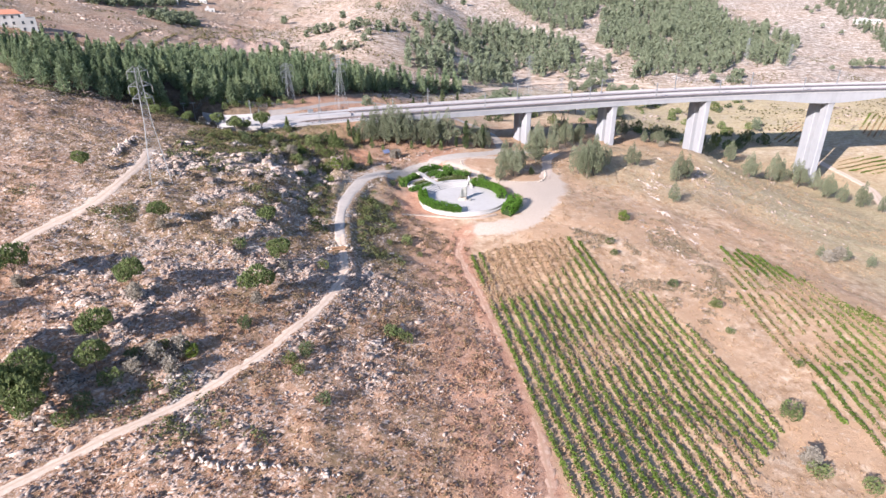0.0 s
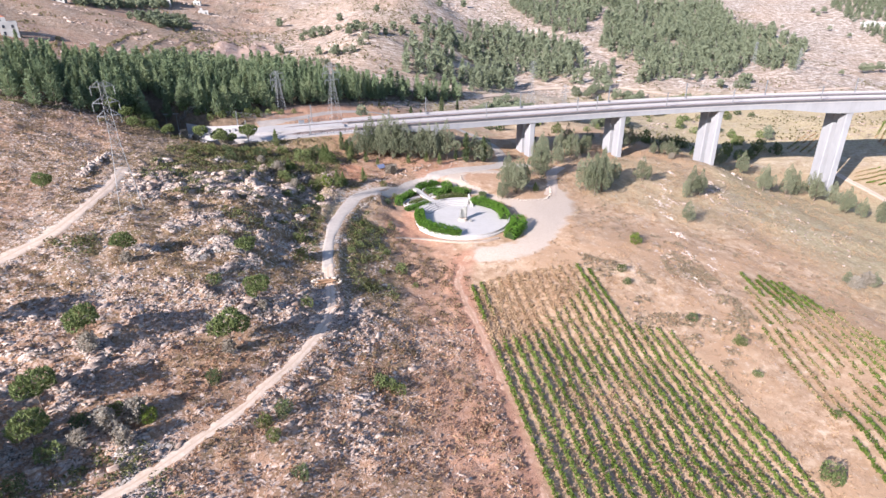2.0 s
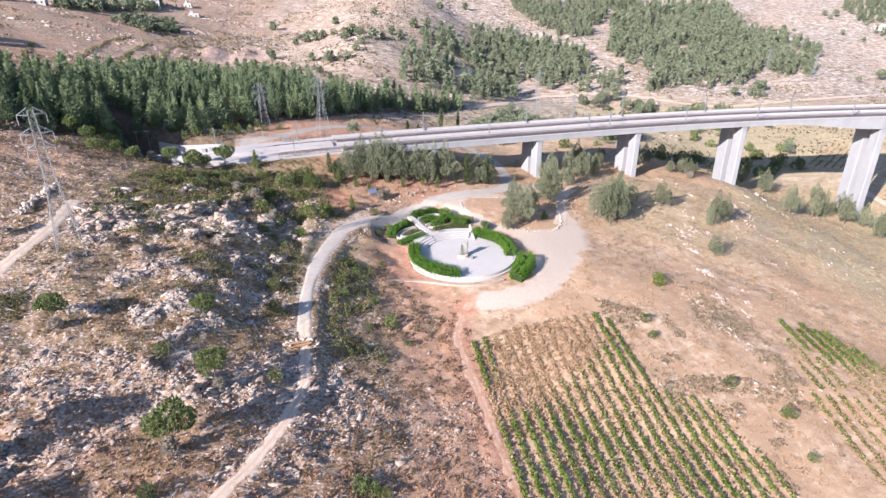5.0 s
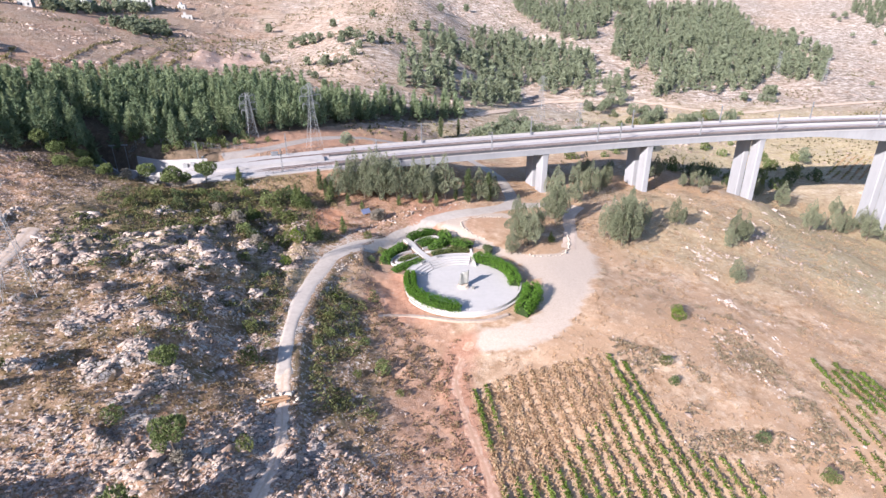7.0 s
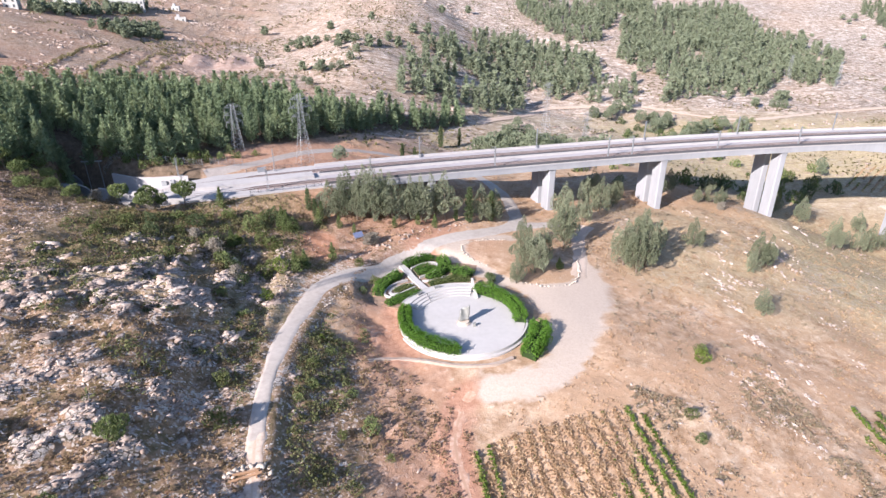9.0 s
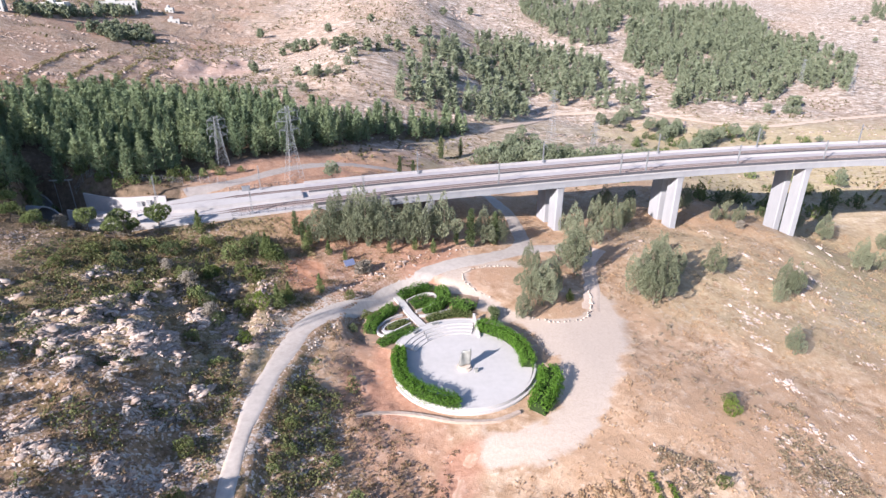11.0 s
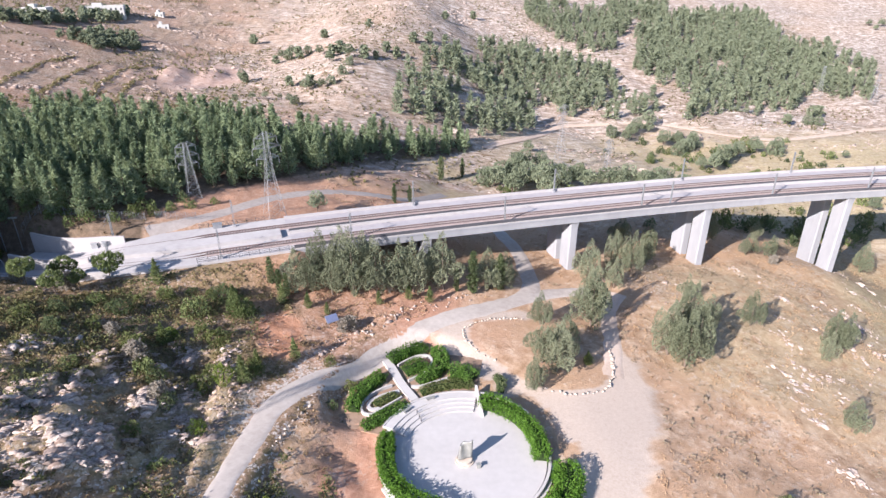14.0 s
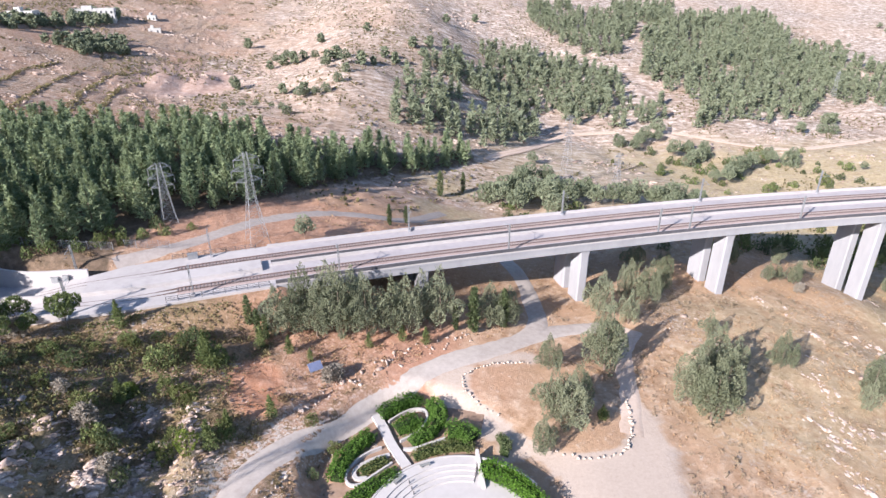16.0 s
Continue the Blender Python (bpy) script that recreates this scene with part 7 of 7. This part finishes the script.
tagged(new("slope_rubble", quick_mesh("slope_rubble", co, f, M_LIME)), "pale limestone rubble on the grassy valley slope", "rocks", kind="stuff")

# bedded outcrops: the larger ones stone by stone, the rest joined
r = np.random.default_rng(66)


def rugged_stone(r):
    """A broken, bedded block: a skewed box cut once on every edge, with chipped corners and notched sides."""
    bm = bmesh.new()
    bmesh.ops.create_cube(bm, size=1.6)
    bmesh.ops.subdivide_edges(bm, edges=bm.edges[:], cuts=1, use_grid_fill=True)
    ax = (r.uniform(0.9, 1.7), r.uniform(0.6, 1.0), 0.5 * r.uniform(0.6, 1.2))
    tilt, lean, top = r.normal(0, 0.2), r.normal(0, 0.2), r.uniform(0.7, 0.98)
    for v in bm.verts:
        corner = sum(abs(c) > 0.5 for c in v.co)
        s = (0, 1.0, 0.94, 0.8)[corner] * r.uniform(0.78, 1.12)
        x, y, z = (v.co[i] * s * ax[i] * (top if v.co[2] > 0 and i < 2 else 1.0) + r.normal(0, 0.06) for i in range(3))
        v.co = (x, y, z + x * tilt + y * lean)
    bmesh.ops.triangulate(bm, faces=bm.faces[:])
    me = bpy.data.meshes.new("stone")
    bm.to_mesh(me)
    bm.free()
    me.materials.append(M_LIME)
    return me


ROCKS = [rugged_stone(r) for j in range(16)]
PALE_ROCKS = [rugged_stone(r) for j in range(8)]


def ledge(r):
    n = int(r.integers(17, 28))
    u, w = r.normal(0, 1.5, n), r.normal(0, 0.75, n)
    w = np.round(w / 0.55) * 0.55 + r.normal(0, 0.1, n)
    sz = np.maximum(np.clip(np.exp(r.normal(-1.25, 0.45, n)), 0.15, 0.75) * (1 - 0.12 * np.abs(u)), 0.13)
    return u, w, 0.1 * r.uniform(0, 1, n) + 0.16 * w + 0.1, sz


x, y, r = wild(3000, -112, 24, 52, 226, 65, 1.4)
lump = 1.2 * crags(x, y) + 0.5 * stony(x, y) - 0.75 + 0.25 * r.normal(size=len(x)) - 0.5 * smooth(0, 20, x) - 0.6 * smooth(195, 226, y) - 3 * smooth(1, 6, x) * smooth(158, 168, y)
k = np.nonzero((lump > 0.05) & (x > -60) & ((y > 96) | (r.uniform(0, 1, len(x)) < 0.2)) & ((near_line(x, y, LANE) > 9) | (y < 160)))[0][:420]
k = k[np.argsort(np.abs(x[k] + 25))]
rest = []
for q, j in enumerate(k):
    u, w, v, sz = ledge(r)
    a, big = radians(34 + r.normal() * 22), r.uniform(0.65, 1.2) * float(1 + 0.2 * bouldery(x[j], y[j]))
    px, py = x[j] + (u * math.cos(a) - w * math.sin(a)) * big, y[j] + (u * math.sin(a) + w * math.cos(a)) * big
    pz = ground_z(px, py) + (v - 0.05) * big * 0.6
    if q >= 130:
        rest.append((px, py, pz, sz * big))
        continue
    t = thing("rock_outcrop", float(x[j]), float(y[j]), float(ground_z(x[j], y[j])[0]), "bedded grey limestone outcrop with dark crevices", "rock outcrop", "outcrops on the hillside")
    for b, c, d, e in zip(px, py, pz, sz):
        part("stone", ROCKS[int(r.integers(16))], t, where=Matrix.Translation(Vector((b, c, d)) - t.location) @ pose(0, 0, 0, r.uniform(-14, 14), r.uniform(-14, 14), math.degrees(a) + r.normal() * 20) @ Matrix.Scale(float(e * big), 4))
bx, by, r2 = wild(900, -58, -9, 156, 214, 69, 1.5)
near = r2.uniform(0, 1, len(bx)) < 0.5 * bouldery(bx, by) * np.maximum(0.6 * stony(bx, by), crags(bx, by))
for px, py in zip(bx[near], by[near]):
    u, w, v, sz = ledge(r2)
    u, w, v, sz = 0.7 * u[:14], 0.8 * w[:14], v[:14], sz[:14]
    px, py = px + 0.94 * u - 0.34 * w, py + 0.34 * u + 0.94 * w
    rest.append((px, py, ground_z(px, py) + 0.4 * v, sz * 1.15))
co, f = stones(*(np.concatenate(a) for a in zip(*rest)), r, 0.6, 0.3)
tagged(new("outcrop_rubble", quick_mesh("outcrop_rubble", co, f, M_LIME)), "bedded limestone outcrops scattered over the hillside", "rocks", kind="stuff")
# broken rock on the bank above the lane
r = np.random.default_rng(68)
bank_line = curve_points([(9, 212), (14.5, 216.6), (20, 220.4), (27, 225.4), (36, 231.4), (45, 236)], 0.55)
q = bank_line + r.normal(0, 1.3, bank_line.shape)
q = q[near_line(q[:, 0], q[:, 1], LANE) > 3.3]
sz = np.clip(np.exp(r.normal(-1.5, 0.5, len(q))), 0.1, 0.7)
co, f = stones(q[:, 0], q[:, 1], ground_z(q[:, 0], q[:, 1]) + 0.08, sz, r, 0.7)
tagged(new("bank_rubble", quick_mesh("bank_rubble", co, f, M_LIME)), "broken pale rock scattered along the road bank", "rocks", kind="stuff")


def scrub(name, x, y, r, per, size, spread, height, mat, label, long=1.3):
    n = len(x)
    k = np.repeat(np.arange(n), per)
    s = r.uniform(0.6, 1.5, n)[k]
    z = ground_z(x, y)[k]
    a, d = r.uniform(0, 6.28, len(k)), np.sqrt(r.uniform(0, 1, len(k)))
    p = np.column_stack([x[k] + np.cos(a) * d * spread * s, y[k] + np.sin(a) * d * spread * s, z + (0.08 + height * (1 - 0.75 * d * d) * r.uniform(0.3, 1, len(k))) * s])
    v, f = cards(p, size * s, r, long)
    tagged(new(name, quick_mesh(name, v, f, mat)), label, "scrub", kind="stuff")


x, y, r = wild(60000, -118, 30, 48, 262, 71, 0.02)
want = (0.25 + 0.75 * (1 - stony(x, y))) * (1 - crags(x, y)) * smooth(-0.8, 0.4, grain(x, y, 5, 73) + 0.3 * grain(x, y, 17, 72))
k = r.uniform(0, 1, len(x)) < want * (0.34 + 0.16 * smooth(124, 146, y)) * (1 - 0.45 * smooth(130, 105, y)) * (1 - 0.3 * smooth(168, 182, y))
scrub("heath_scrub", x[k], y[k], r, 9, 0.27, 0.6, 0.45, M_HEATH, "low brown and olive scrub between the rocks")
x, y, r = wild(23000, -118, 29, 48, 140, 109, 0.05)
k = r.uniform(0, 1, len(x)) < 0.5 * smooth(138, 108, y + 8 * grain(x, y, 16, 110)) * (0.65 + 0.5 * grain(x, y, 6, 111))
scrub("rusty_brush", x[k], y[k], r, 6, 0.27, 0.5, 0.26, M_RUST, "low rust-brown dry brush between the stones")
x, y, r = wild(20000, -118, -2, 48, 262, 74, 0.3)
shady = smooth(158, 180, y) * smooth(4, -6, x) * smooth(-62, -48, x) + 0.8 * smooth(228, 240, y) * smooth(-40, -52, x)
k = grain(x, y, 20, 75) + 0.7 * grain(x, y, 4.5, 76) - 0.3 * stony(x, y) - 0.35 * smooth(-26, -16, x) * smooth(172, 160, y) - 0.7 * smooth(-52, -60, x) * smooth(222, 208, y) > 0.52 - 0.2 * shady - 0.32 * bouldery(x, y) - 0.15 * smooth(120, 132, y) * smooth(175, 160, y)
beside = np.random.default_rng(112)
q = np.column_stack([beside.uniform(-0.5, 14, 900), beside.uniform(138, 188, 900)])
q = q[(grain(q[:, 0], q[:, 1], 7, 113) > 0.1 * (q[:, 0] - 8)) & (road_distance(q[:, 0], q[:, 1]) > 1.0) & (np.hypot(q[:, 0] - 37, q[:, 1] - 186) > 25)]
q[:, 0] += 3 * smooth(176, 190, q[:, 1])
scrub("green_scrub", np.append(x[k], q[:, 0]), np.append(y[k], q[:, 1]), r, 15, 0.27, 0.75, 0.85, M_THICKET, "low dark green bushes between the rocks")
x, y, r = wild(2600, -48, 4, 200, 236, 140, 0.6)
k = (grain(x, y, 9, 141) + 0.6 * grain(x, y, 3, 142) > -0.15) & (np.hypot((x - 1.5) / 5, (y - 217) / 9) > 0.9)
scrub("bank_scrub", x[k], y[k], r, 10, 0.28, 0.7, 0.5, M_SCRUB, "low olive and brown scrub on the bank below the railway")
r = np.random.default_rng(145)
x, y = r.uniform(28, 84, 13000), r.uniform(60, 157, 13000)
withered = smooth(-8, 8, y - 122 - 0.75 * (x - 33)) * smooth(66, 57, x)
k = inside(x, y, V1) & (r.uniform(0, 1, len(x)) < 0.25 + 0.75 * withered)
scrub("vineyard_grass", x[k], y[k], r, 5, 0.26, 0.55, 0.3, M_VINE_DRY, "withered straw-brown grass between the vine rows", 1.7)
x, y, r = wild(22000, 8, 215, 48, 300, 77, 0.2)
k = grain(x, y, 14, 78) + 0.8 * grain(x, y, 4, 79) > -0.05
scrub("dry_grass", x[k], y[k], r, 6, 0.2, 0.7, 0.15, M_STRAW, "tufts of dry straw-coloured grass", 1.8)
x, y, r = wild(5000, 60, 260, 100, 300, 80, 0.5)
k = grain(x, y, 22, 84) + 0.7 * grain(x, y, 6, 85) > 0.45
scrub("valley_scrub", x[k], y[k], r, 14, 0.24, 0.7, 0.5, M_DRYSCRUB, "low olive scrub on the valley slope")
x, y, r = wild(95000, -260, 520, 300, 820, 91, 3.0)
k = (grain(x, y, 45, 92) + 0.8 * grain(x, y, 13, 93) > 0.05) & (r.uniform(0, 1, len(x)) < np.where(x < -40, 0.85, 0.45))
scrub("far_scrub", x[k], y[k], r, 2, 0.8, 0.5, 0.6, M_SCRUB, "brown and olive scrub over the far slopes")
x, y, r = wild(40000, -260, 520, 330, 820, 94, 3.0)
k = (grain(x * 0.25, y, 9, 95) + 0.5 * grain(x, y, 30, 96) > 0.15)
x, y = x[k], y[k]
size = np.clip(np.exp(r.normal(-1.0, 0.5, len(x))), 0.16, 1.2)
co, f = stones(x, y, ground_z(x, y) + size * 0.1, size, r, 0.6, 0.0)
tagged(new("far_rubble", quick_mesh("far_rubble", co, f, M_LIME)), "pale limestone ledges and rubble on the far slope", "rocks", kind="stuff")

# grey scrub and stones on the strip beside the vineyard
x, y, r = wild(5200, 64, 102, 104, 172, 101, 0.3)
lot = grain(x, y, 13, 102) + 0.7 * grain(x, y, 4, 103)
k = (lot > 0.25) & ~inside(x, y, V2)
scrub("field_scrub", x[k], y[k], r, 9, 0.24, 0.5, 0.35, M_DRYSCRUB, "low grey-brown scrub on the strip beside the vineyard")
k = (lot > 0.1) & (r.uniform(0, 1, len(x)) < 0.35) & ~inside(x, y, V2)
size = np.clip(np.exp(r.normal(-1.6, 0.5, k.sum())), 0.1, 0.6)
co, f = stones(x[k], y[k], ground_z(x[k], y[k]) + 0.03, size, r, 0.45)
tagged(new("field_stones", quick_mesh("field_stones", co, f, M_LIME)), "pale stones lying on the strip beside the vineyard", "rocks", kind="stuff")

# pale ledges that break through the grass of the valley slope
r = np.random.default_rng(104)
for x, y in ((180, 261.5), (179, 257.5), (121, 216.7), (116.2, 211.4), (117.5, 207), (121.6, 205), (108.3, 196), (108.4, 192), (129.7, 256), (134.8, 248.4), (141.5, 237), (176, 247), (176, 265.5), (126, 228), (119.3, 221.7), (147.6, 207.7), (145, 217), (133.8, 238), (112, 203), (152, 228), (160, 240), (166, 250), (110.5, 200.5), (104.6, 179.9), (92.2, 162.1), (100.8, 164.8), (110.5, 170.5), (108.7, 163.9), (105.3, 159.1), (94, 152.5), (105.5, 176.5), (110.6, 206.7), (134.1, 187.6), (129.2, 172.9), (95.3, 146.9), (178.1, 243.2), (184.1, 228.4), (120, 199), (126, 205), (138, 214), (144, 224), (150, 236)):
    u, w, v, sz = ledge(r)
    u, w, v, sz = u[:16], w[:16], v[:16], sz[:16]
    a, big = radians(118 + r.normal() * 20), r.uniform(0.9, 1.5)
    t = thing("rock_outcrop", x, y, float(ground_z(x, y)[0]), "pale limestone ledge breaking through dry grass", "rock outcrop", "ledges on the valley slope")
    px, py = x + (u * math.cos(a) - w * math.sin(a)) * big, y + (u * math.sin(a) + w * math.cos(a)) * big
    for b, c, d, e in zip(px, py, ground_z(px, py), sz):
        part("stone", PALE_ROCKS[int(r.integers(8))], t, where=Matrix.Translation(Vector((b, c, d - 0.02)) - t.location) @ pose(0, 0, 0, r.uniform(-14, 14), r.uniform(-14, 14), math.degrees(a) + r.normal() * 20) @ Matrix.Scale(float(e * big), 4))

# line of white rock beside the red track
r = np.random.default_rng(105)
q = curve_points([(26.1, 115), (27.7, 107.3), (26.2, 101.2), (26.7, 95.7), (26, 91.2), (24.5, 87), (25.5, 82.5), (24.8, 75.4), (23.5, 66), (22, 56)], 0.2)
q = q + r.normal(0, 1.0, q.shape)
q = q[near_line(q[:, 0], q[:, 1], RED_TRACK) > 1.9]
sz = np.clip(np.exp(r.normal(-1.8, 0.5, len(q))), 0.08, 0.6)
co, f = stones(q[:, 0], q[:, 1], ground_z(q[:, 0], q[:, 1]) + 0.03, sz, r, 0.55)
tagged(new("track_rubble", quick_mesh("track_rubble", co, f, M_LIME)), "broken white rock heaped along the red track", "rocks", kind="stuff")

# bushes over the valley floor behind the viaduct
x, y, r = scatter_in([(70, 306), (110, 300), (250, 330), (300, 380), (270, 425), (180, 430), (110, 380), (76, 345)], 13.5, 106)
k = (grain(x, y, 30, 107) > -0.2) & (near_line(x, y, VALLEY_TRACK) > 6) & ~inside(x, y, V6)
grow("valley_shrub", LOW_BUSHES, [(float(a), float(b), float(c)) for a, b, c in zip(x[k], y[k], r.uniform(0.6, 1.7, k.sum()))], "grey-green bush on the dry valley floor", "shrub", "valley shrubs", seed=108)

# hedges and ledges along the far terraces, and bushes behind the cutting
r = np.random.default_rng(97)
TERRACES = [[(-108, 370), (-116.6, 423), (-115, 457)], [(-76, 350), (-91, 435), (-86.5, 461)], [(-89, 354), (-103, 446), (-95, 487)], [(-117, 345), (-117.2, 371)], [(-122, 312), (-113, 314)], [(-107, 319), (-101, 326)], [(-146, 366), (-155, 399)], [(-128, 380), (-134, 440), (-130, 470)]]
p = np.concatenate([curve_points(k, 0.8) for k in TERRACES])
p = p + r.normal(0, 0.6, p.shape)
scrub("terrace_scrub", p[:, 0], p[:, 1], r, 8, 0.6, 0.9, 0.9, M_SCRUB, "dark scrub along the ledges of the far terraces")
q = p[::2] + r.normal(0, 0.5, p[::2].shape)
sz = np.clip(np.exp(r.normal(-0.7, 0.4, len(q))), 0.25, 1.1)
co, f = stones(q[:, 0], q[:, 1], ground_z(q[:, 0], q[:, 1]) + 0.2, sz, r, 0.6)
tagged(new("terrace_rubble", quick_mesh("terrace_rubble", co, f, M_LIME)), "weathered limestone ledges of the far terraces", "rocks", kind="stuff")
grow("railway_shrub", LOW_BUSHES, [(-60, 258, 0.9), (-55, 256, 0.8), (-50, 254.5, 0.9), (-46, 256, 1.0), (-41, 257, 0.9), (-37, 260, 1.0), (-33, 262, 0.8), (-30, 266, 0.9), (-25, 268, 0.8), (-52, 258, 1.1), (-44, 259.5, 1.1), (-36, 265, 1.2), (-28, 271, 1.0), (-67, 252, 1.0), (-70, 247, 1.1), (-72, 241, 1.0), (-68, 237, 0.9), (-64, 231, 0.8), (-74, 237, 1.0), (-20, 272, 0.7)],
     "dark green bush on the bank above the cutting", "bush", "bushes above the cutting", seed=98)
